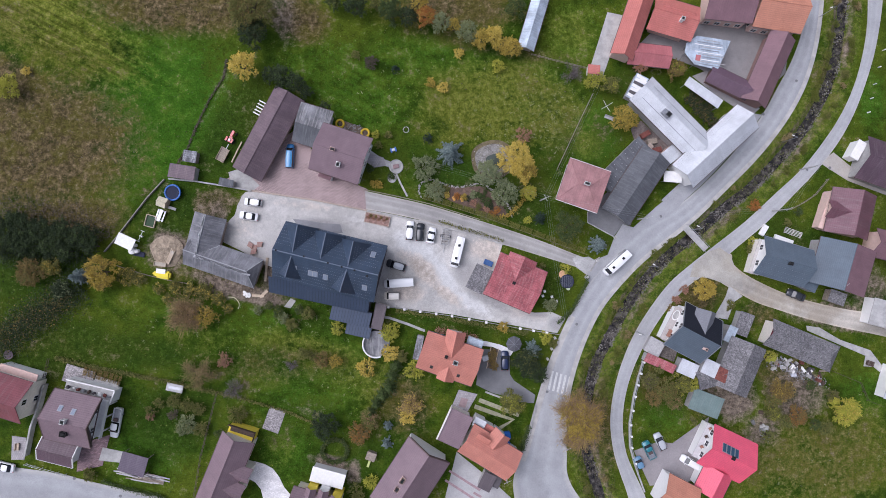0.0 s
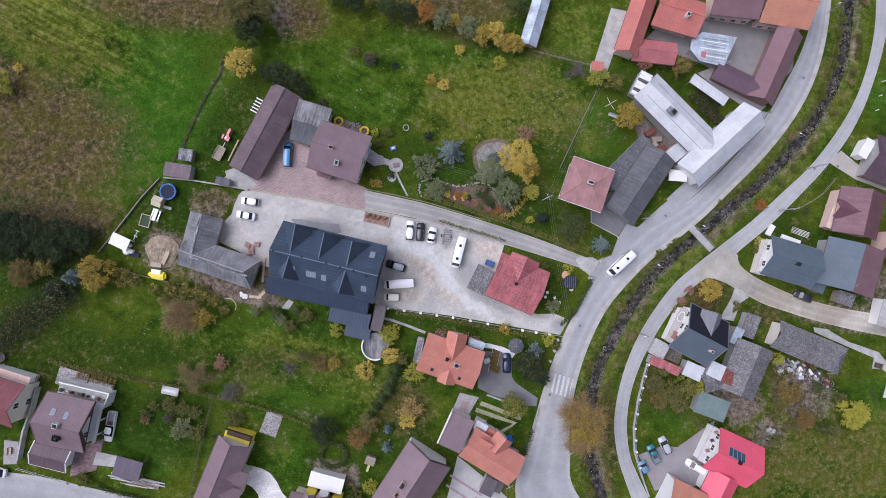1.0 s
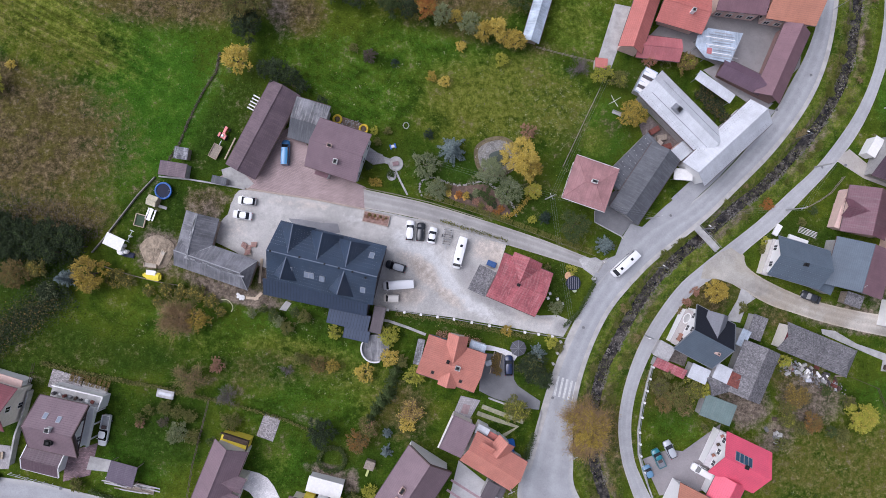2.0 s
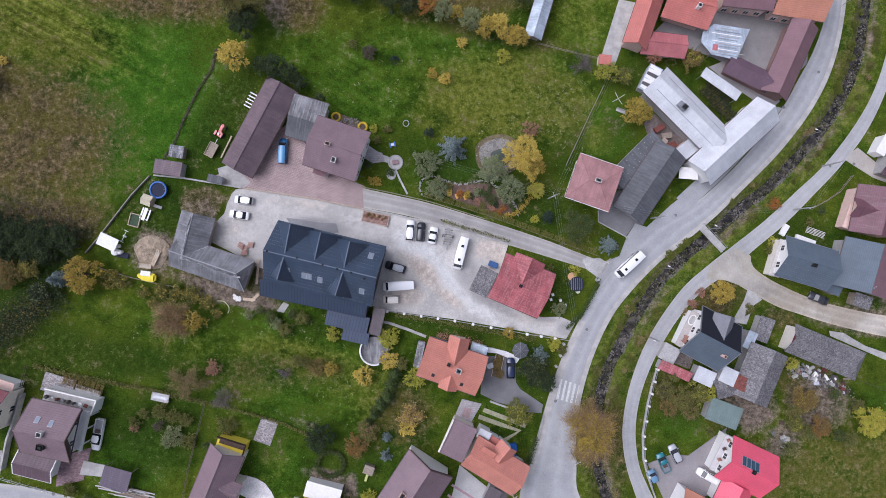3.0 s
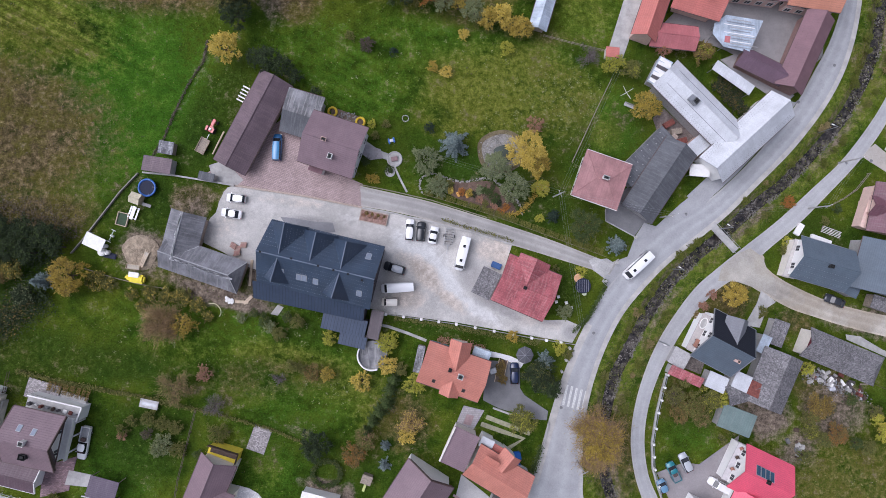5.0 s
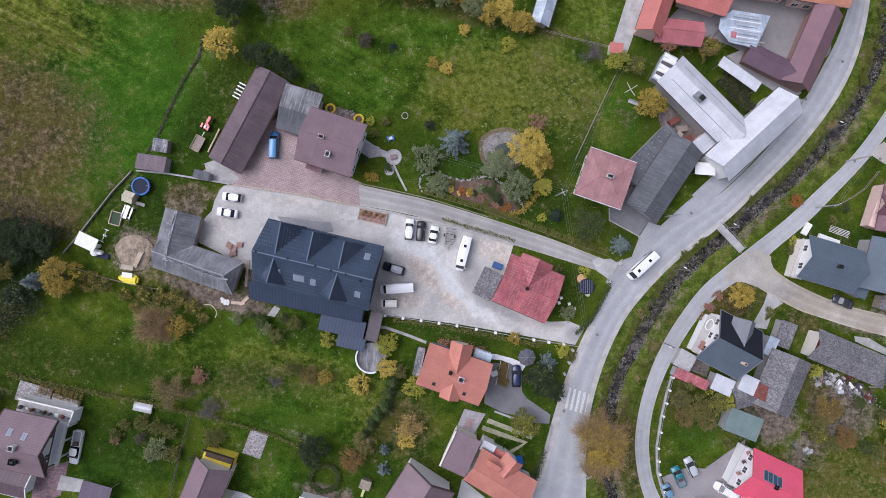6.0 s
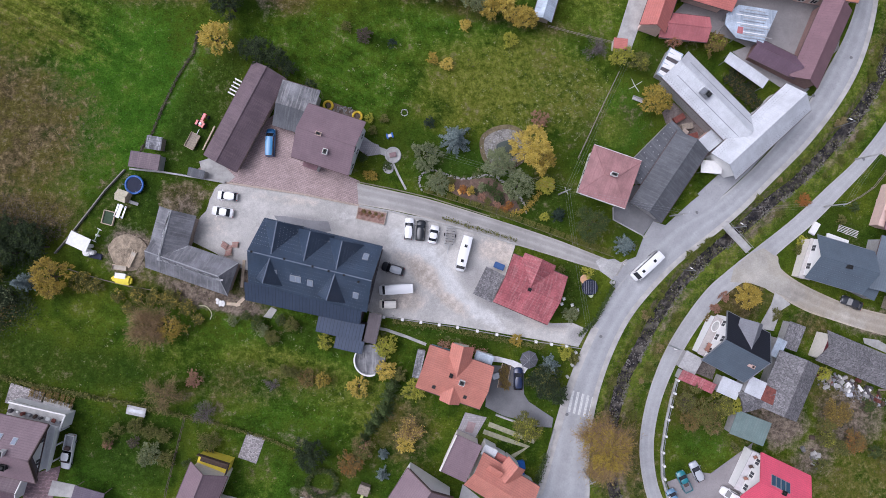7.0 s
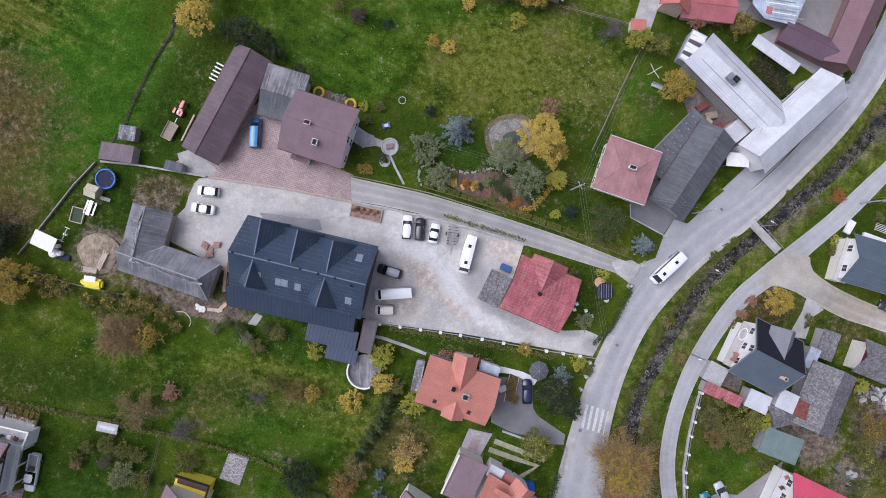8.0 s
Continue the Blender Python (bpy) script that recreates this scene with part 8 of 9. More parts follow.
for p, r, c in (((8.64, 12.07), 1.3, "green"), ((6.86, 12.19), 1.0, "sage"), ((9.91, 10.55), 1.1, "green"), ((5.33, 11.29), 0.7, "dark"), ((7.87, 9.52), 0.8, "olive"), ((10.68, 9.53), 0.7, "dark"), ((-1.01, 13.04), 1.0, "olive")):
    bush("low creeping evergreen in the rock bed", *p, r, 0.6, c, dens=0.8)
for p in ((2.41, 11.28), (4.18, 11.03)):
    solid("stepping_block", "orange wooden garden block", "block", made_box(0, 0, 0, 0.5, 1.0, 0.4, bevel=0.05), plain("orange_wood", (0.6, 0.33, 0.08), 0.8), *p, 25)
hedge("curved low golden hedge", [(12.2, 6.99), (14.51, 7.51), (16.31, 8.79), (17.34, 10.33), (18.38, 11.36)], 1.0, 0.6, "gold")

# flower box in the yard
fb = thing("planter", "low brick planter with brown autumn plants", "planter", *(-14.58, 6.55), -12)
part("soil", made_box(0, 0, 0, 5.4, 2.1, 0.3), plain("planter_soil", (0.30, 0.19, 0.155), 0.95, vary=0.5, fine=5), fb)
for s in (-1, 1):
    part("rim", made_box(0, s * 1.1, 0, 5.6, 0.16, 0.4), BLOCK, fb)
    part("rim", made_box(s * 2.75, 0, 0, 0.16, 2.1, 0.4), BLOCK, fb)
for i in range(8):
    bush("small brown autumn plant", *(Vector((-14.58, 6.55)) + Vector((-2 + 0.58 * i, 0.5 - 0.24 * i * 0.5 + 0.5 * (i % 2)))), 0.36, 0.5, ("russet", "autumn")[i % 2])

# bicycle trailer
bt = thing("bicycle_trailer", "trailer loaded with a row of bicycles", "trailer", *(0.54, 2.66), 82)
for s in (-1, 1):
    part("frame_rail", made_box(0, s * 0.85, 0.45, 3.6, 0.08, 0.08), STEEL, bt)
for i in range(4):
    part("cross_bar", made_box(-1.7 + i * 1.13, 0, 0.45, 0.08, 1.7, 0.08), STEEL, bt)
part("drawbar", made_box(-2.6, 0, 0.42, 1.8, 0.1, 0.1), STEEL, bt)
for s in (-1, 1):
    part("wheel", rod(bmesh.new(), (0.2, s * 0.98, 0.32), (0.2, s * 1.15, 0.32), 0.32, n=14), RUBBER, bt)
for i in range(7):
    x = -1.5 + i * 0.5
    bm = bmesh.new()
    rod(bm, (x, -0.55, 1.15), (x, 0.35, 1.2), 0.035, n=5), rod(bm, (x, -0.55, 1.15), (x, 0, 0.75), 0.03, n=5), rod(bm, (x - 0.3, 0.45, 1.5), (x + 0.3, 0.45, 1.5), 0.03, n=5)
    bike = part("bicycle", bm, (STEEL, DARKTRIM, ZINC)[i % 3], bt)
    for s in (-0.55, 0.5):
        part("tyre", rod(bmesh.new(), (x - 0.03, s, 0.86), (x + 0.03, s, 0.86), 0.33, n=14), RUBBER, bike)

# by the cottage
bm = disc(bmesh.new(), 0, 0, 0.7, 1.55, 0.06, 36)
rt = thing("round_platform", "round dark slatted trampoline in the cottage garden", "trampoline", *(27.84, -7.27))
part("mat", bm, NET, rt)
for i in range(6):
    part("slat", made_box(-1.1 + i * 0.44, 0, 0.77, 0.06, 2.5, 0.03), ZINC, rt)
for i in range(5):
    part("leg", rod(bmesh.new(), (1.4 * math.cos(i * 1.257), 1.4 * math.sin(i * 1.257), 0), (1.4 * math.cos(i * 1.257), 1.4 * math.sin(i * 1.257), 0.7), 0.04, n=6), STEEL, rt)
solid("barrel", "orange plastic garden tub", "tub", disc(bmesh.new(), 0, 0, 0, 0.8, 0.5, 24, 0.9), plain("orange_tub", (0.62, 0.36, 0.2), 0.7), *(26.94, -5.7))
solid("barrel", "pale green garden tub", "tub", disc(bmesh.new(), 0, 0, 0, 0.4, 0.5, 20, 0.45), plain("pale_tub", (0.5, 0.55, 0.35), 0.7), *(28.15, -8.85))
for p in ((24.43, -10.74), (25.45, -11.76), (22.8, -9.52), (22.38, -10.53)):
    solid("garden_chair", "white plastic garden chair on grass", "chair", box(made_box(0, 0, 0.42, 0.55, 0.55, 0.08), 0, 0.25, 0, 0.55, 0.06, 0.9), TRIM, *p, 20)
solid("waste_container", "blue waste container beside the cottage", "container", made_box(0, 0, 0, 2.0, 1.2, 1.1, bevel=0.08), plain("container_blue", (0.03, 0.09, 0.25), 0.5), *(10.11, -3.11), -22)
sheet("driveway_mouth", "cracked pale concrete at the driveway mouth", "slab", [(29.2, -2.2), (30.4, -1.5), (31.6, -1.9), (33.0, -1.7), (34.6, -2.7), (33.6, -4.4), (32.4, -5.8), (31.2, -4.9), (30.2, -4.2), (29.8, -3.2)], tarmac("cracked_concrete", (0.50, 0.49, 0.47), 0.3, True, 0.7), 0.075)

# orange roofed house: yard, parasol, side stairs
pa = thing("parasol", "grey octagonal garden parasol", "parasol", *(15.59, -20.86))
bm = bmesh.new()
bmesh.ops.create_cone(bm, cap_ends=False, segments=8, radius1=1.75, radius2=0.03, depth=0.6, matrix=Matrix.Translation((0, 0, 2.6)))
for k in range(8):
    part("rib", rod(bmesh.new(), (0, 0, 2.92), (1.74 * math.cos(k * 0.7854), 1.74 * math.sin(k * 0.7854), 2.32), 0.025, n=5), ZINC, pa)
part("canopy", bm, plain("grey_cloth", (0.10, 0.10, 0.112), 0.85, vary=0.2), pa)
part("pole", rod(bmesh.new(), (0, 0, 0), (0, 0, 2.9), 0.04, n=8), STEEL, pa)
part("foot", disc(bmesh.new(), 0, 0, 0, 0.4, 0.1, 16), CONCRETE, pa)
sheet("yard_path", "white paved path by the yard", "path", [(7.35, -20.2), (9.91, -20.63), (12.9, -21.4), (15.82, -22.73), (15.04, -23.9), (13.24, -22.8), (10.94, -21.8), (7.35, -21.4)], plain("white_paving", (0.74, 0.73, 0.72), 0.8, vary=0.15), 0.07)
flat_shed("lean_to", "grey timber side stair and woodshed", "lean-to", -5.36, -21.48, -11.95, 1.48, 5.38, 2.2, OLDROOF, WOOD)
flat_shed("porch", "grey glazed porch behind the orange roof", "porch", 7.01, -20.33, -19.11, 3.51, 1.63, 2.8, TIN, WALL_WHITE)
sheet("pool_cover", "teal tarpaulin strip behind the house", "tarpaulin", [(-2.94, -18.09), (0.54, -19.12), (0.34, -19.91), (-3.13, -18.88)], plain("teal_cover", (0.08, 0.2, 0.26), 0.6), 0.08)
gb = thing("planted_bed", "timber-edged planted bed beside the yard", "bed", *(11.04, -24.39), 78)
part("soil", made_box(0, 0, 0, 4.6, 1.6, 0.3), bpy.data.materials["garden_soil"], gb)
for s in (-1, 1):
    part("edge", made_box(0, s * 0.85, 0, 4.8, 0.1, 0.36), PALE, gb)
for p in ((11.04, -23.2), (10.83, -24.59), (11.33, -25.98)):
    bush("brown autumn shrub in the bed", *p, 1.0, 1.0, "autumn")
solid("garden_table", "grey round-edged garden table in the yard", "table", made_box(0, 0, 0, 1.4, 1.1, 0.7, bevel=0.1), ZINC, *(9.43, -24.27), 20)
for p, a in (((13.94, -41.31), 10), ((13.68, -42.79), 30)):
    solid("blue_tarp", "blue tarpaulin over a stack", "tarpaulin", made_box(0, 0, 0, 2.0, 1.8, 1.0, bevel=0.2), BLUE, *p, a)

# west villa: timber stack, grass table
lum2 = thing("timber_stack", "long stack of pale weathered boards", "timber", *(-64.06, -48.65), -13)
rng2 = random.Random(12)
GREYBOARD = plain("grey_board", (0.50, 0.48, 0.47), 0.85, vary=0.25, scale=3)
for i in range(26):
    part("board", made_box(rng2.uniform(-3.6, 3.6), rng2.uniform(-0.9, 0.9), 0.1 + 0.06 * (i // 4), rng2.uniform(4, 6), 0.22, 0.06, rng2.uniform(-5, 5)), (GREYBOARD, WOOD)[i % 3 == 2], lum2)
part("bearer", made_box(0, 0, 0, 9.0, 1.6, 0.1), WOOD, lum2)
tabl = thing("garden_table", "grey weathered garden table with a metal runner", "table", *(-57.55, -29.8), -12)
part("top", made_box(0, 0, 0.75, 3.6, 1.7, 0.1, bevel=0.04), GREYWOOD, tabl)
part("runner", made_box(0, 0, 0.86, 2.8, 0.6, 0.02), ZINC, tabl)
for sx in (-1, 1):
    for sy in (-1, 1):
        part("leg", made_box(sx * 1.6, sy * 0.7, 0, 0.1, 0.1, 0.74), STEEL, tabl)
solid("hutch", "wooden garden hutch with a green lid", "hutch", box(made_box(0, 0, 0, 1.9, 1.6, 1.5), 0, 0, 1.5, 2.1, 1.8, 0.1), WOOD, *(-15.6, -44.95), -20)
solid("garden_bench", "pale yellow-green garden bench", "bench", made_box(0, 0, 0, 1.5, 0.5, 0.5, bevel=0.05), plain("lime_paint", (0.5, 0.55, 0.2), 0.6), *(-16.2, -46.87), 70)

rack = thing("garden_bench", "long white slatted bench beside the house", "bench", *(80.88, 3.8), -20)
for i in range(5):
    part("slat", made_box(0, -0.6 + 0.3 * i, 0.35, 4.2, 0.09, 0.06), TRIM, rack)
for sx in (-1.9, 0, 1.9):
    part("trestle", made_box(sx, 0, 0, 0.12, 1.5, 0.35), WOOD, rack)

# scrap by the slate cottage and stones by the crimson villa
PAINT_SCRAP = plain("pale_scrap", (0.56, 0.57, 0.62), 0.5, vary=0.3)
rubble("scrap_heap", "heap of pale scrap and firewood by the cottage", "scrap", [((78.59, -27.1)[0] + random.Random(i).gauss(0, 4.0), (78.59, -27.1)[1] - 0.45 * random.Random(i).gauss(0, 4.0) + random.Random(i + 77).gauss(0, 0.7)) for i in range(620)], (0.06, 0.24), plain("scrap", (0.26, 0.25, 0.25), 0.7, vary=1.0, scale=1.6, fine=3), 21, 0.15)
rng_h = random.Random(33)
for i in range(14):
    solid("stone_block", "pale broken stone block in a heap", "stone", made_box(0, 0, -0.05, rng_h.uniform(0.5, 1.4), rng_h.uniform(0.4, 0.9), rng_h.uniform(0.3, 0.8), 0, rng_h.uniform(-10, 10), rng_h.uniform(-10, 10), bevel=0.08), (CONCRETE, STONE, DARKWOOD, PALESLAB)[i % 4], 72.6 + rng_h.gauss(0, 0.9), -40.9 + rng_h.gauss(0, 1.8), rng_h.uniform(0, 180))
rng_s = random.Random(61)
for i in range(46):
    u = rng_s.random()
    x, y = 74.6 + 13.0 * u + rng_s.gauss(0, 0.5), -24.9 - 5.4 * u + rng_s.gauss(0, 0.9)
    lx, ly, lz = rng_s.uniform(0.4, 1.5), rng_s.uniform(0.2, 0.8), rng_s.uniform(0.15, 0.8)
    solid("scrap_piece", "scrap board or box in the heap by the cottage", "scrap", made_box(0, 0, 0.0, lx, ly, lz, 0, rng_s.uniform(-12, 12), rng_s.uniform(-12, 12), bevel=0.03), (TRIM, CONCRETE, WALL_DARK, RUST, ZINC, WOOD, PAINT_SCRAP, DARKWOOD)[i % 8], x, y, rng_s.uniform(0, 180), 0.05)
for p, a in (((75.63, -27.33), 20), ((77.92, -27.1), -10), ((79.92, -27.76), 30), ((83.93, -29.1), -25)):
    solid("plastic_sheet", "white plastic sheet over scrap", "sheet", made_box(0, 0, 0, 1.4, 0.8, 0.5, bevel=0.2), CONCRETE, *p, a)
for p, a, l in (((77.67, 25.1), 0, 1), ((78.54, 2.09), -20, 4.5), ((73.86, 4.31), 60, 2.6)):
    solid("garden_bench", "white garden furniture beside the lane", "bench", made_box(0, 0, 0, l, 1.2, 0.6, bevel=0.06), TRIM, *p, a) if l > 1 else None
sheet("east_slab", "pale concrete slab", "slab", [(65.62, -8.42), (68.79, -10.81), (66.82, -12.03), (65.12, -16.13), (61.92, -15.59), (64.7, -10.99)], CONCRETE, 0.06)
dk = canopy("gazebo", "dark garden canopy with a pinkish cloth on it", "canopy", 11.17, -50.31, -26.18, 3.02, 2.75, 2.4, WALL_DARK, 0.3)
part("cloth", made_box(-0.9, -0.6, 2.45, 1.4, 0.8, 0.05, 20), plain("pink_cloth", (0.55, 0.38, 0.42), 0.9), dk)
for p, a, m in (((46.2, 26.2), 30, RUST), ((47.8, 24.6), 10, WOOD), ((46.9, 23.0), 50, BLOCK), ((48.8, 22.6), 15, RUST)):
    solid("crate", "rusty brown crate in the workshop yard", "crate", made_box(0, 0, 0, 2.2, 1.2, 1.0, bevel=0.05), m, *p, a)



# ---- vehicles ----
car("car", "white hatchback parked on the gravel", -41.56, 10.24, 173.02, 3.83, "white", "hatch")
car("car", "white sedan parked on the gravel", -42.42, 7.22, 170.76, 4.14, "white", "sedan")
car("car", "white estate car with a dark sunroof", -7.33, 4.09, 86.15, 4.27, "white", "estate", hatches=1)
car("car", "black estate car parked between white ones", -5.06, 3.75, 85.81, 3.98, "black", "estate")
car("car", "white sedan with dark windows parked on gravel", -2.59, 3.01, 78.74, 3.54, "white", "sedan")
car("car", "dark car with a silver roof on gravel", -10.35, -3.61, 163.01, 4.41, "dark", "hatch", roof=PAINT["silver"])
car("van", "long white delivery van parked on gravel", -9.71, -7.46, -176.04, 6.6, "white", "van")
car("car", "small cream-white car parked on gravel", -11.26, -10.32, 179.65, 3.32, "cream", "small_van")
car("minibus", "long white minibus with roof hatches", 3.23, -0.7, -104.16, 6.89, "white", "minibus", hatches=2)
car("car", "blue delivery car on the paved court", -33.62, 20.46, 87.54, 5.34, "blue", "small_van", roof=paint("light_blue_paint", (0.05, 0.22, 0.42)))
car("car", "dark blue car in the house yard", 13.71, -24.78, 89.7, 4.32, "navy", "hatch")
car("minibus", "white minibus driving on the village road", 39.05, -3.15, -137.33, 7.07, "white", "minibus", hatches=2, group="")
car("car", "teal pickup beside the lane", 46.09, -44.96, 114.94, 4.17, "teal", "pickup")
car("car", "silver hatchback beside the lane", 48.7, -43.2, 115.69, 4.06, "silver", "hatch")
car("car", "small blue car beside the lane", 43.8, -47.77, 114.15, 2.75, "pale_blue", "hatch")
car("car", "white pickup parked beside the villa", -69.5, -36.97, -101.25, 6.52, "white", "pickup")
car("van", "white van beside the crimson roof", 56.02, -48.16, 150.97, 5.9, "white", "small_van")
car("car", "white car on the south street", -92.04, -45.79, 166.92, 3.99, "white", "sedan")
car("car", "dark car on the dirt lane", 81.03, -10.55, 156.95, 4.33, "dark", "sedan")



# ---- trees and bushes ----
FIELD = "bushes of the meadow"
tree("yellow-leaved tree at the field's edge", *(-42.82, 39.3), 3.1, 6.5, "yellow")
tree("large olive and brown tree at the field", *(-40.97, 51.49), 5.0, 9, "olive", mix="autumn")
tree("dark evergreen tree by the field", *(-40.75, 46.1), 3.3, 7, "dark")
for p, r in (((-37.49, 37.73), 1.9), ((-34.83, 37.16), 2.6), ((-32.16, 35.96), 2.2), ((-29.83, 34.16), 1.6), ((-25.89, 31.09), 1.2)):
    tree("dark green leafy tree behind the barn", *p, r, 2.0 + 1.4 * r, "dark", mix="green")
tree("yellow-green bush in dry grass", *(-92.47, 34.39), 2.9, 3.5, "lime", "bush", "bush")
bush("small yellow bush in dry grass", *(-89.87, 38.45), 1.0, 1.2, "yellow")
for p, r in (((-91.81, 4.85), 2.6), ((-88.38, 4.27), 3.2), ((-84.49, 3.44), 3.3), ((-80.36, 2.73), 3.6), ((-76.11, 2.5), 3.2), ((-89.79, 1.54), 2.6), ((-82.37, 0.36), 2.6), ((-74.34, 0.6), 1.8), ((-92.17, 0.12), 2.4), ((-87.03, 0.72), 2.8), ((-79.53, -0.48), 2.4), ((-90.03, 6.09), 2.0)):
    tree("dense dark green shrub tree in the hedgerow", *p, r, 4.5, "dark", mix="green")
hedge("dark withered brambles along the rough field", [(-94.96, 8.36), (-87.97, 8.38), (-80.91, 6.82), (-74.39, 4.76), (-71.98, 2.57)], 6.0, 0.6, "twig", dens=100)
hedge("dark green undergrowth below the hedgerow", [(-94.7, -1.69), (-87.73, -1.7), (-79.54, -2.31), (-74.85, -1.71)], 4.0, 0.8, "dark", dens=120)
tree("golden brown shrub tree in the hedgerow", *(-71.98, -4.9), 3.7, 4.5, "gold", mix="autumn")
tree("olive and gold shrub tree in the hedgerow", *(-86.56, -4.87), 3.2, 4, "autumn", mix="olive")
tree("small olive shrub tree in the hedgerow", *(-82.6, -3.45), 2.2, 3.5, "olive", mix="gold")
conifer("blue-grey spruce in the hedgerow", *(-77.08, -5.82), 2.1, 6, "silver")
tree("dull green shrub tree in the hedgerow", *(-80.51, -8.24), 2.2, 3.5, "dark", mix="sage")
for p, r in (((-67.91, -5.99), 2.0), ((-65.3, -6.36), 1.6), ((-61.1, -8.45), 1.3), ((-57.77, -8.22), 1.5), ((-54.53, -8.72), 1.7), ((-51.52, -9.1), 1.9), ((-48.73, -10.71), 1.6), ((-59.28, -10.66), 1.2), ((-46.66, -12.8), 1.3)):
    bush("olive and yellow garden bush behind the barn", *p, r, 1.5, "olive", mix="yellow")
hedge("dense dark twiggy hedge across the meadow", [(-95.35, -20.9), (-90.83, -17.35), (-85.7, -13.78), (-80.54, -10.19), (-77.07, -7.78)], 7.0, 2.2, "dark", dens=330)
hedge("dry brown twiggy hedge across the meadow", [(-95.36, -20.54), (-89.7, -16.16), (-84.56, -12.94), (-79.39, -9.35)], 6.5, 2.1, "autumn", dens=70)
bare_tree("wide half-bare tree with brown twigs", *(-54.14, -14.01), 4.6, 5.5, "reddish", "autumn", n=5200, few=0.35)
tree("golden half of a thinning tree", *(-50.63, -14.28), 2.6, 4.5, "gold", mix="autumn", dens=0.5)
bush("pinkish red bush on the lawn", *(-47.12, -23.93), 1.7, 1.6, "russet", dens=0.6)
bare_tree("low grey-lilac bare bush on the lawn", *(-33.08, -25.31), 1.5, 1.2, "lilac", "lilac", "bush", "bush", 500, 0.2)
bare_tree("bare brown fruit tree on the lawn", *(-52.26, -26.61), 3.6, 4, "reddish", "olive", n=2200, few=0.5)
bare_tree("grey leafless shrub at the hedge", *(-44.9, -30.06), 2.4, 2.6, "lilac", "twig", n=1200, few=0.1)
for p, r, c in (((-62.43, -34.74), 1.3, "olive"), ((-60.69, -32.96), 1.2, "olive"), ((-57.5, -32.53), 1.6, "olive"), ((-54.75, -33.53), 1.6, "olive"), ((-57.69, -35.42), 1.2, "twig"), ((-54.69, -37.4), 2.2, "sage"), ((-51.94, -38.65), 1.7, "olive"), ((-52.36, -34.3), 1.5, "olive"), ((-62.42, -35.7), 1.0, "russet"), ((-44.33, -35.64), 2.2, "olive"), ((-48.11, -39.56), 1.0, "green"), ((-55.86, -38.82), 1.2, "sage")):
    bush("thinning garden shrub in the lawn", *p, r, 1.6, c, mix="olive", dens=0.6)
for p, r, c in (((-26.14, -23.91), 1.7, "autumn"), ((-23.32, -24.31), 1.5, "gold"), ((-30.18, -22.76), 1.4, "olive"), ((-28.23, -23.15), 1.1, "olive"), ((-16.66, -25.74), 2.0, "yellow"), ((-11.56, -18.08), 2.3, "lime"), ((-11.55, -22.6), 2.0, "yellow"), ((-6.27, -26.32), 2.2, "lime"), ((-8.92, -23.42), 1.4, "olive"), ((-22.87, -17.28), 1.5, "lime"), ((-29.27, -14.14), 1.4, "olive"), ((-31.12, -13.27), 1.1, "green"), ((-35.5, -13.73), 1.3, "green"), ((-40.01, -13.21), 1.0, "sage"), ((-32.68, -15.97), 1.6, "olive"), ((-34.52, -14.97), 1.3, "sage"), ((-37.59, -12.24), 0.9, "green")):
    tree("yellowing bush in the garden grass", *p, r, 1.0 + r, c, "bush", "bush", mix="olive", trunk=0.1)
for p, r in (((-10.24, -25.47), 1.5), ((-10.96, -27.64), 1.7), ((-11.68, -30.04), 1.8), ((-13.12, -31.83), 1.7), ((-14.44, -33.61), 1.5), ((-15.64, -35.4), 1.2)):
    conifer("dark green spruce in a dense row", *p, r, 4.4, "green")
bare_tree("bare bush with last yellow leaves", *(-7.14, -33.87), 2.9, 2.5, "reddish", "yellow", n=2200, few=0.3)
bush("yellow-leaved bush on the lawn", *(-7.72, -36.6), 2.0, 1.4, "yellow", dens=0.6)
tree("orange and olive fruit tree", *(-17.92, -39.5), 2.6, 4, "autumn", mix="orange", dens=0.7)
tree("reddish brown garden fruit tree", *(-15.75, -36.76), 2.4, 4, "olive", mix="russet", dens=0.7)
tree("dark green tree in the garden", *(-25.3, -37.65), 3.1, 4.5, "dark")
ring_at = (-23.56, -43.91)
for i in range(18):
    a = 6.283 * i / 18
    bush("low vine in a ring on the lawn", ring_at[0] + 2.7 * math.cos(a), ring_at[1] + 2.4 * math.sin(a), 0.55, 0.7, "green", mix="olive", group="ring of vines on the lawn")
conifer("small silver-blue spruce on the lawn", *(-12.26, -42.42), 1.4, 3, "silver")
conifer("small silver-blue spruce on the lawn", *(-12.03, -38.66), 1.1, 2.6, "silver")
bush("lime-green bush on the garden lawn", *(-15.57, -50.54), 1.6, 1.6, "lime")
bush("dull green bush on the garden lawn", *(-18.74, -52.66), 1.8, 1.8, "olive")
bush("dark clipped bush by the street", *(-74.49, -47.77), 1.6, 1.8, "olive")
hedge("low green hedge along the street", [(-72.48, -49.24), (-68.02, -50.77), (-63.08, -52.08), (-59.17, -53.37)], 0.9, 0.8, "green")
box_hedge("yellow-brown rush hedge in tufts behind the terrace", [(-76.69, -25.89), (-74.34, -26.52), (-70.81, -27.52), (-68.2, -28.4)], 2.0, 0.9, 0.8, "autumn")
hedge("dark boundary hedge across the gardens", [(-82.58, -23.18), (-75.54, -25.06), (-68.47, -26.59), (-58.99, -28.52), (-48.82, -31.08)], 0.9, 0.8, "olive", dens=70)
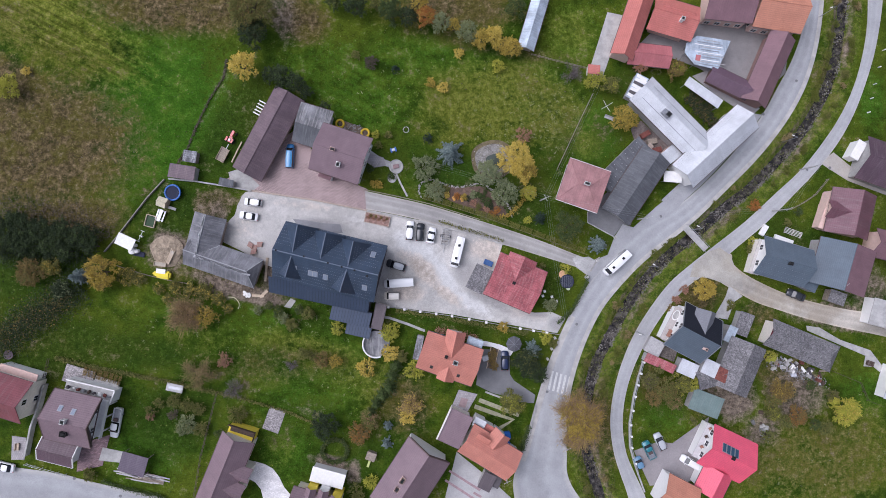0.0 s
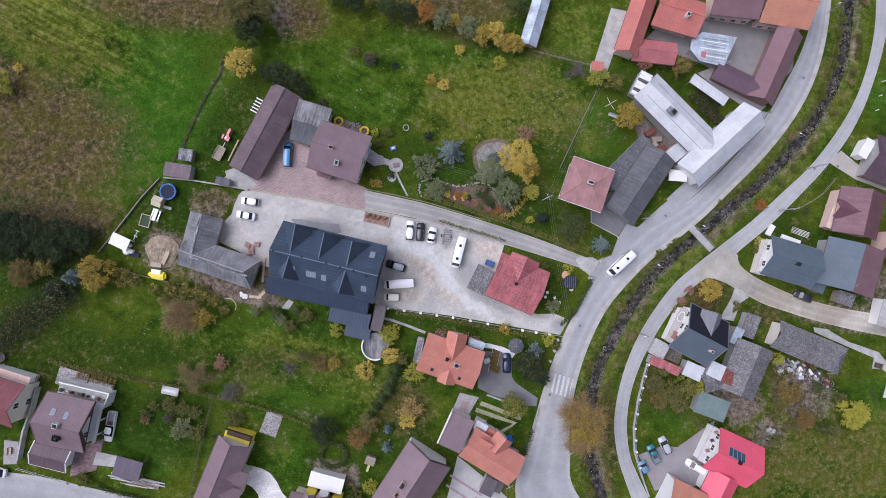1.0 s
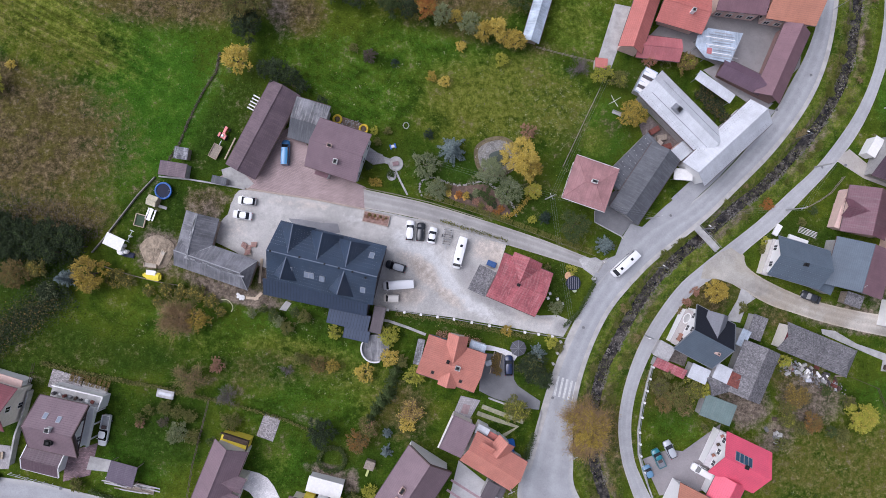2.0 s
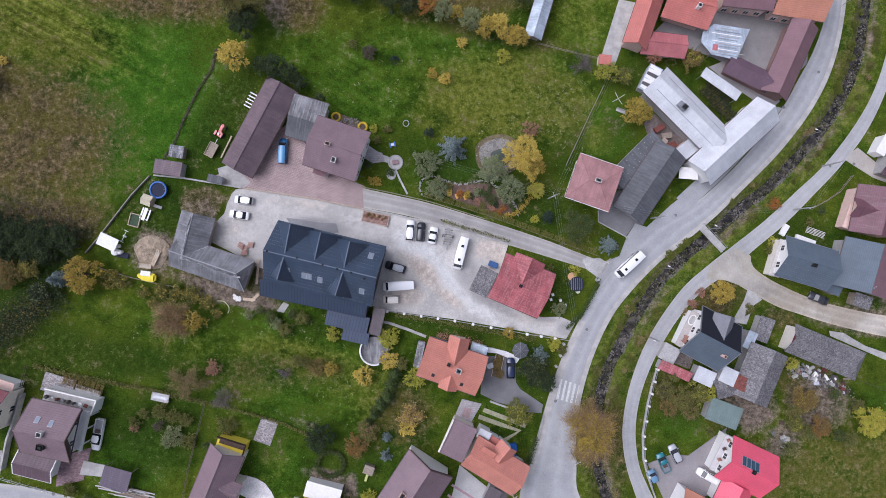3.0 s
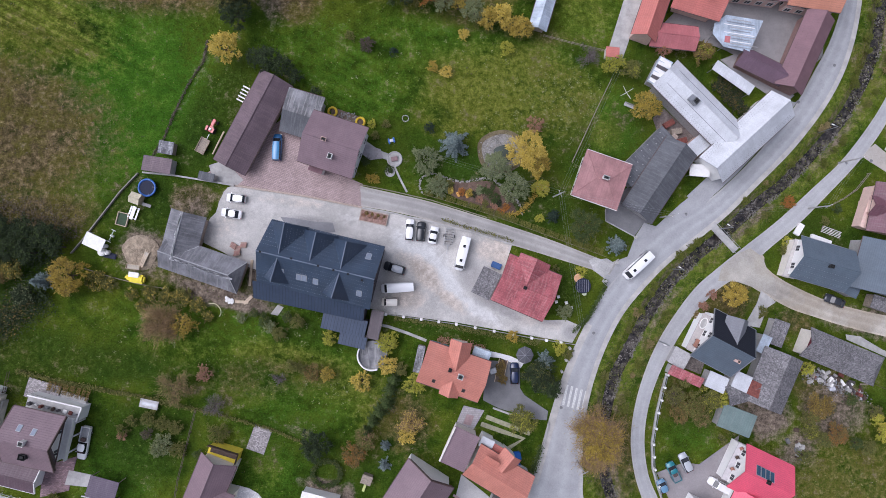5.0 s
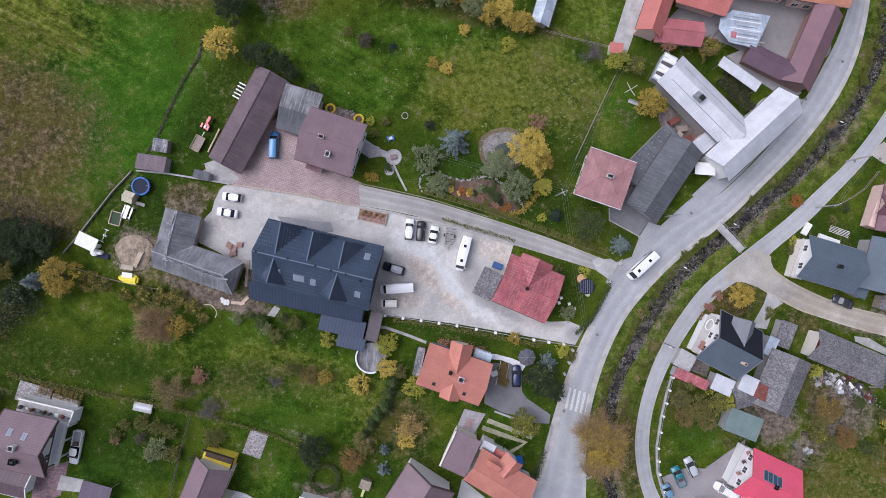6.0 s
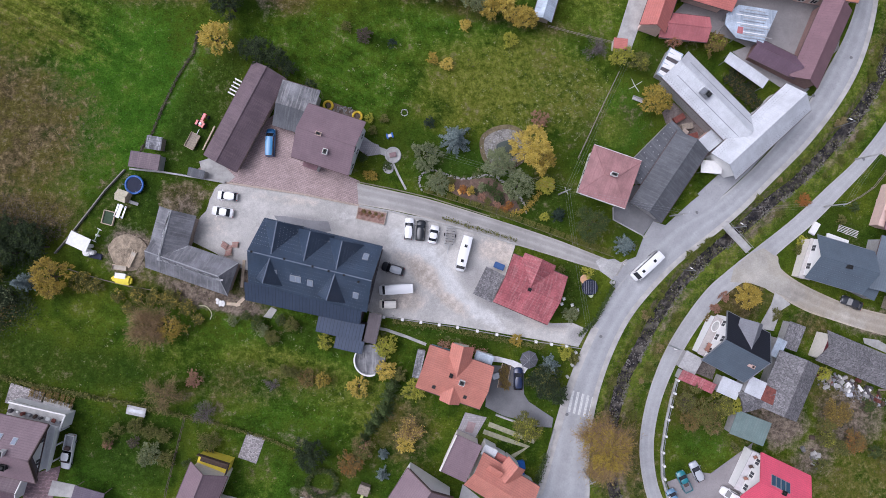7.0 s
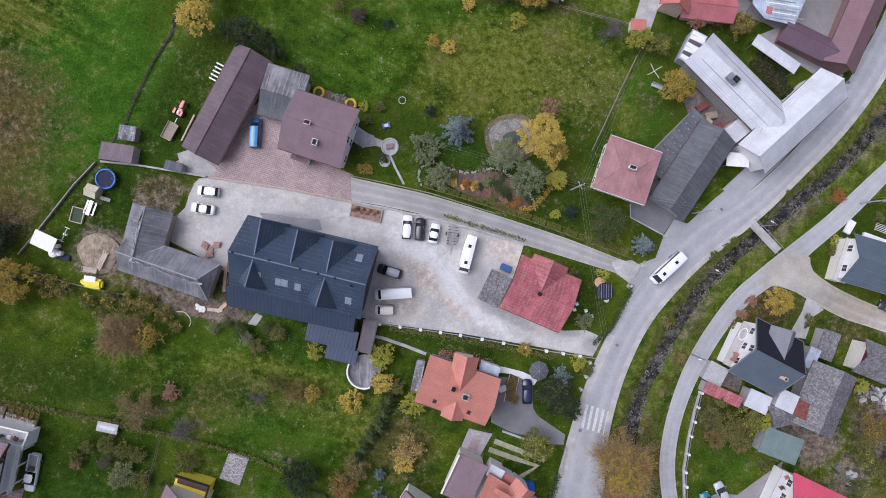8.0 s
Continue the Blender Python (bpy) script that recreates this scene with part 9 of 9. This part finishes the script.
hedge("brown hedge between two gardens", [(-48.82, -31.08), (-42.2, -32.75), (-33.72, -35.32), (-26.4, -38.74)], 0.6, 0.7, "olive", dens=45)
hedge("brown twigs along the field", [(-59.95, 15.91), (-56.18, 21.41), (-53.62, 28.05), (-51.27, 33.1), (-48.52, 37.55), (-47.73, 41.98)], 0.45, 0.3, "twig", dens=34)

# flower garden
conifer("silver-blue spruce on the lawn", *(1.6, 21.31), 3.3, 7.5, "silver")
bush("sage-green low mountain pine on grass", *(-4, 18.02), 2.9, 2.6, "sage", mix="green")
bush("grey-green round shrub by the driveway", *(-1.88, 13.01), 2.3, 2.6, "sage")
tree("golden weeping willow beside the pond", *(15.98, 19.11), 3.9, 7, "yellow", mix="gold", turn=-70, stretch=1.2)
tree("golden brown half of the willow", *(18.49, 17.62), 2.4, 5.5, "gold", mix="autumn")
bush("reddish brown bush behind the willow", *(17.92, 25.55), 1.9, 2.2, "russet", dens=0.55)
tree("sage-green spreading tree by the pond", *(9.87, 16.61), 3.0, 5, "sage", mix="sage")
tree("dull green tree by the pond", *(13.62, 12.37), 3.0, 5, "sage", mix="green")
bush("round golden ball bush on the lawn", *(19.28, 12.64), 1.7, 2.2, "lime", mix="gold", dens=2.6)
bush("lime-green low bush on the lawn", *(18.99, 6.5), 0.9, 0.9, "lime")
tree("dark green bush beside the driveway", *(27.85, 4.91), 3.4, 4, "green", mix="olive")
conifer("small dark spruce by the driveway", *(21.84, 6.94), 1.6, 3.2, "spruce")
conifer("silver-blue spruce at the driveway mouth", *(34.72, 1.01), 2.2, 5.5, "silver")
bush("dark round bush on the lawn", *(-3.42, 24.73), 1.1, 1.4, "spruce")
for p, c in (((-15.35, 14.47), "gold"), ((-14.1, 14.22), "gold"), ((-11.6, 16.14), "green"), ((-14.38, 23.09), "olive"), ((-15.02, 25.37), "lime"), ((-12.13, 25.4), "olive"), ((-16.24, 17.75), "green"), ((-2.02, 14.05), "olive"), ((0.76, 13.43), "olive")):
    bush("small round bush in the garden", *p, 0.9, 0.9, c)
for p, r, c in (((-15.97, 41.56), 1.5, "twig"), ((-2.8, 37.3), 1.2, "gold"), ((0, 36.19), 1.3, "yellow"), ((12.45, 41.32), 1.5, "lime"), ((3.45, 44), 1.2, "yellow"), ((-10.66, 40.12), 0.9, "spruce"), ((-19.49, 43.16), 1.0, "olive")):
    bush("single small bush in the meadow", *p, r, 1.3, c, group=FIELD)
for p, r, c, d in (((-3.62, 51.33), 2.3, "orange", "gold"), ((-11.45, 52.15), 2.8, "green", "dark"), ((-7.79, 50.99), 2.2, "dark", "green"), ((-0.5, 49.88), 2.3, "sage", "olive"), ((2.4, 49.56), 1.6, "gold", "olive"), ((5.43, 47.84), 2.5, "sage", "olive"), ((8.28, 46.52), 2.2, "gold", "yellow"), ((11.18, 47.09), 2.4, "yellow", "gold"), ((15.21, 44.88), 2.3, "gold", "yellow"), ((12.94, 45.6), 1.8, "gold", "olive"), ((16.14, 53.71), 2.4, "green", "olive"), ((-19.11, 53.48), 2.6, "dark", "green"), ((-24.02, 54.24), 2.0, "green", "olive"), ((-14.91, 54), 1.6, "olive", "green"), ((-5.54, 54.49), 2.0, "gold", "olive")):
    tree("autumn-coloured tree in a row at the meadow", *p, r, 2.2 + 1.3 * r, c, mix=d)
bare_tree("grey-lilac leafless bush at the fence", *(29.13, 39.73), 2.6, 2.8, "lilac", "twig", n=1300, few=0.1)
for p, r, c, d in (((33.52, 37.63), 1.8, "lime", "olive"), ((37.82, 36.79), 1.9, "olive", "lime"), ((40.54, 29.1), 3.0, "gold", "olive"), ((44.69, 41.2), 1.6, "russet", "orange"), ((52.88, 40.65), 2.2, "autumn", "lime"), ((35.48, 38.7), 1.3, "lime", "sage"), ((49.32, 41.55), 1.2, "olive", "green")):
    tree("autumn garden tree by the workshop", *p, r, 1.2 + 1.3 * r, c, mix=d)

for p, r in (((56.77, 34.09), 1.4), ((58.47, 32.28), 1.6), ((60.44, 30.61), 1.7), ((62.01, 29.19), 1.4), ((59.17, 34.51), 1.2), ((60.73, 32.57), 1.5), ((57.59, 35.8), 1.2)):
    bush("dark withered shrub between the workshop wings", *p, r, 1.2, "dark", mix="autumn")

# along the road and the brook
tree("golden heart of the large thinning roadside tree", *(29.94, -37.24), 4.4, 7.6, "gold", mix="autumn", dens=0.75)
bare_tree("large reddish half-bare tree beside the road", *(29.94, -37.24), 6.2, 7.5, "reddish", "gold", n=15000, few=0.35)
tree("golden maple by the lane", *(58.22, -8.84), 2.6, 5, "gold", mix="yellow", dens=1.2)
brook = random.Random(31)
for q in along(STREAM, 46, 1.9, 3.0, 41) + along(STREAM, 50, -3.0, -1.9, 42):
    if math.hypot(q[0] - (57.77, 2.59)[0], q[1] - (57.77, 2.59)[1]) > 4:
        bush("low scrub on the brook bank", *q, brook.uniform(0.5, 1.1), brook.uniform(0.5, 1.0), brook.choice(("olive", "bank", "straw", "bank", "bank")), group="scrub on the brook bank")
bush("orange bush on the brook bank", *(71.55, 10.05), 1.4, 1.1, "orange")
for p, r, c, d in (((49.25, -31.37), 2.9, "olive", "autumn"), ((52.88, -30.17), 2.6, "olive", "lime"), ((46.16, -29.3), 2.0, "olive", "twig"), ((55.77, -30.18), 1.8, "lime", "olive"), ((47.02, -33.08), 2.0, "autumn", "olive"), ((51.55, -34.15), 1.8, "olive", "russet"), ((48.4, -26.55), 1.3, "olive", "green"), ((56.03, -38.63), 1.0, "olive", "green")):
    tree("overgrown olive shrub in the garden", *p, r, 1.2 + r, c, "bush", "bush", mix=d, trunk=0.12)
tree("bright yellow-green tree on the lawn", *(90.5, -36.38), 3.3, 4.8, "lime", mix="yellow", dens=1.2)
for p, r, c, d in (((75.97, -31.74), 2.8, "autumn", "gold"), ((74.24, -33.73), 2.0, "olive", "autumn"), ((79.54, -37.48), 2.4, "autumn", "orange"), ((74.46, -37.04), 1.8, "olive", "lime"), ((77.07, -38.98), 1.6, "olive", "green"), ((73.03, -42.08), 1.5, "olive", "green"), ((86.36, -40.41), 1.7, "olive", "green"), ((88.54, -33.43), 1.5, "olive", "twig"), ((84.37, -39.74), 1.3, "green", "olive"), ((83.25, -30.8), 1.3, "green", "olive"), ((74.06, -24.3), 1.4, "lime", "olive")):
    tree("autumn fruit bush in the garden", *p, r, 1.0 + 1.2 * r, c, "bush", "bush", mix=d, trunk=0.15)
tree("dark green bushy tree by the yard", *(18.4, -24.82), 3.3, 4.5, "dark", mix="olive")
tree("dark bushy tree by the road", *(20.67, -27.27), 2.2, 4, "dark", mix="green")
conifer("silver-blue star-shaped spruce by the road", *(19.86, -22.47), 2.1, 4.5, "silver")
bush("round golden bush at the yard wall", *(13.39, -17.31), 1.2, 1.4, "gold", dens=1.4)
bush("yellow bush at the wall", *(22.95, -19.78), 1.4, 1.2, "lime")
bush("green shrub at the wall", *(24.61, -20.93), 1.2, 1.1, "olive")
tree("olive garden tree beside the road", *(15, -33.59), 2.9, 4.5, "olive", mix="lime")
bush("olive bush in the cottage garden", *(24.02, -12.58), 1.6, 1.6, "sage", mix="olive")
bush("yellowish plants by the cottage", *(27.56, -4.47), 1.2, 0.8, "lime", dens=0.6)
for p in ((18.56, -2.67), (20.48, -3.69), (21.76, -4.71), (22.41, -3.69)):
    bush("small plant by the cottage wall", *p, 0.7, 0.6, "olive")
hedge("clipped hedge round the cottage garden", [(25.54, -16.64), (29.04, -13.63), (32.06, -8.17), (32.72, -6.01)], 0.8, 1.0, "green")
hedge("low hedge on the bank below the yard", [(-10.51, -13.51), (-0.5, -15.08), (9.59, -17.03), (18.48, -18.86)], 1.0, 0.7, "olive", dens=50)
hedge("weeds along the driveway wall", [(-1.0, 6.3), (5.8, 4.2), (10.0, 3.0), (13.7, 1.9)], 0.7, 0.25, "olive", dens=26)
hedge("reddish heather on the bank", [(-1.76, -18.07), (3.27, -18.73), (7.68, -20.02)], 1.4, 0.5, "russet", dens=60)
box_hedge("clipped olive hedge in square sections along the driveway", [(-4.55, 11.75), (2.03, 9.88), (9.65, 7.56), (17.32, 4.77), (25.67, 1.72), (32.12, -0.58)], 1.25, 0.9, 1.9, "boxwood")
hedge("dark hedge beside the road", [(19.01, -39.16), (17.72, -43.24), (16.83, -45.08)], 1.2, 1.4, "green", dens=90)
for p, r, c in (((71.11, 1.43), 1.4, "lime"), ((70.42, 0.13), 1.2, "olive"), ((54.94, -9.16), 1.0, "russet"), ((52.93, -11.46), 1.0, "russet"), ((51.58, -13.38), 0.9, "autumn"), ((65.5, -12.81), 1.2, "olive"), ((79.3, 6.02), 1.0, "olive"), ((82.08, 8.65), 1.0, "green")):
    bush("small shrub beside the lane", *p, r, 1.0, c)


# ---- fine growth on the open ground ----
def covered():
    """Which quarter-metre cells of the ground lie under roads, yards and roofs."""
    grid = np.zeros((640, 960), bool)
    for ob in scene.objects:
        base = ob.name.split(".")[0]
        if ob.type != "MESH" or not (base == "roof" or (ob.get("kind") == "structure" and base != "ground")):
            continue
        m = ob.matrix_world
        co = np.array([m @ v.co for v in ob.data.vertices])
        for f in ob.data.polygons:
            q = co[list(f.vertices)]
            c0, c1 = ((q[:, 0].min() + 120) / 0.25), ((q[:, 0].max() + 120) / 0.25)
            r0, r1 = ((q[:, 1].min() + 80) / 0.25), ((q[:, 1].max() + 80) / 0.25)
            c0, c1, r0, r1 = max(0, int(c0)), min(959, int(c1)), max(0, int(r0)), min(639, int(r1))
            if c1 < c0 or r1 < r0:
                continue
            X, Y = np.meshgrid((np.arange(c0, c1 + 1) + 0.5) * 0.25 - 120, (np.arange(r0, r1 + 1) + 0.5) * 0.25 - 80)
            inside = np.zeros(X.shape, bool)
            for (ax, ay, _), (bx, by, _) in zip(q, np.roll(q, -1, 0)):
                if abs(by - ay) > 1e-9:
                    inside ^= ((ay > Y) != (by > Y)) & (X < (bx - ax) * (Y - ay) / (by - ay) + ax)
            grid[r0 : r1 + 1, c0 : c1 + 1] |= inside
    return grid


def tufts(name, label, leaf, count, size, seed, keep, thin=1.0, box_of=(-112, 112, -66, 66)):
    """Grass tufts and fallen leaves, only where the open ground lies bare to the sky."""
    rng = np.random.default_rng(seed)
    x, y = rng.uniform(box_of[0], box_of[1], count), rng.uniform(box_of[2], box_of[3], count)
    g = growth_at(x, y)
    ok = rng.random(count) < keep(g)
    x, y = x[ok], y[ok]
    col, row = ((x + 120) / 0.25).astype(int), ((y + 80) / 0.25).astype(int)
    free = ~TAKEN[row, col]
    x, y = x[free], y[free]
    near = np.full(len(x), 1e9)
    for p in STREAM[::2]:
        near = np.minimum(near, np.hypot(x - p.x, y - p.y))
    x, y = x[near > 3.2], y[near > 3.2]
    pts = np.stack([x, y, np.full(len(x), -0.02)], 1)
    v, f = cards(pts, np.tile([0, 0, 0.9], (len(pts), 1)), size, rng, thin)
    return tagged(new(name, leaf_mesh(name, v, f, LEAF[leaf])), label, "grass", kind="stuff")


bpy.context.view_layer.update()
TAKEN = covered()
bank = along(STREAM, 6500, 1.8, 4.2, 61) + along(STREAM, 6500, -4.2, -1.8, 62)
for leaf, k in (("bank", 0), ("olive", 1), ("bank", 2), ("twig", 3)):
    q = np.array([(x, y, -0.05 - 0.6 * (i % 7 == 0)) for i, (x, y) in enumerate(bank[k::4])] + [(x, y, -0.75) for x, y in along(STREAM, 1500, -2.2, 2.2, 90 + k) if on_bars((x, y), 0.18, -0.15)])
    far = np.hypot(q[:, 0] - (57.77, 2.59)[0], q[:, 1] - (57.77, 2.59)[1]) > 1.6
    v, f = cards(q[far], np.tile([0, 0, 0.7], (far.sum(), 1)), 0.14, np.random.default_rng(70 + k))
    tagged(new("bank_grass", leaf_mesh("bank_grass", v, f, LEAF[leaf])), "rank grass and weeds on the brook bank", "grass", kind="stuff")
tufts("dry_grass", "dry brown grass tufts in the rough field", "twig", 14000, 0.2, 51, lambda g: np.clip(g[:, 0] * 1.1 - 0.1, 0, 1))
tufts("straw_grass", "bent pale straw in the rough field", "straw", 20000, 0.40, 56, lambda g: np.clip(g[:, 0] * 1.1 - 0.2, 0, 1), 0.16)
tufts("grass_tufts", "dark green grass tufts", "green", 13000, 0.15, 52, lambda g: 0.75 - 0.6 * g[:, 0])
tufts("meadow_weeds", "olive meadow weeds", "olive", 9000, 0.15, 53, lambda g: 0.5 + 0.2 * g[:, 0])
tufts("bright_grass", "bright green grass tufts", "bank", 8000, 0.13, 54, lambda g: 0.6 * g[:, 1] + 0.12)
tufts("fallen_leaves", "pale fallen leaves and seed heads on the grass", "lime", 2600, 0.08, 55, lambda g: 0.5 - 0.2 * g[:, 1])


def seed_heads(spots_at, seed):
    """Loose clusters of pale, gone-over weeds in the meadow."""
    rng = np.random.default_rng(seed)
    P = []
    for (cx, cy), rx, ry, k in spots_at:
        for x, y in zip(rng.normal(cx, rx, k), rng.normal(cy, ry, k)):
            m = int(rng.integers(3, 14))
            r = rng.uniform(0.08, 0.35)
            P.append(np.stack([x + rng.normal(0, r, m), y + rng.normal(0, r, m), rng.uniform(0.0, 0.25, m)], 1))
    P = np.concatenate(P)
    v, f = cards(P, np.tile([0, 0, 0.9], (len(P), 1)), 0.10, rng)
    tagged(new("seed_heads", leaf_mesh("seed_heads", v, f, LEAF["fleck"])), "pale clusters of gone-over weeds in the meadow", "weeds", kind="stuff")


seed_heads([((24, 31), 4.5, 5, 130), ((13, 38), 10, 4, 45), ((16, 27), 6, 3, 60), ((-18, 35), 10, 5, 26), ((28, 24), 2.5, 6, 60), ((-32, -17), 4, 1.2, 30), ((-20, -28), 6, 4, 36), ((-55, -17), 10, 4, 40), ((88, -45), 10, 6, 30)], 57)


# ---- everything follows the valley side, which falls to the east and north ----
for ob in list(scene.objects):
    if ob.parent or ob.type not in ("MESH", "EMPTY"):
        continue
    if ob.matrix_world.translation.xy.length < 1e-6:
        for v in ob.data.vertices:
            v.co.z += fall(v.co.x, v.co.y)
    else:
        ob.location.z += fall(ob.location.x, ob.location.y)
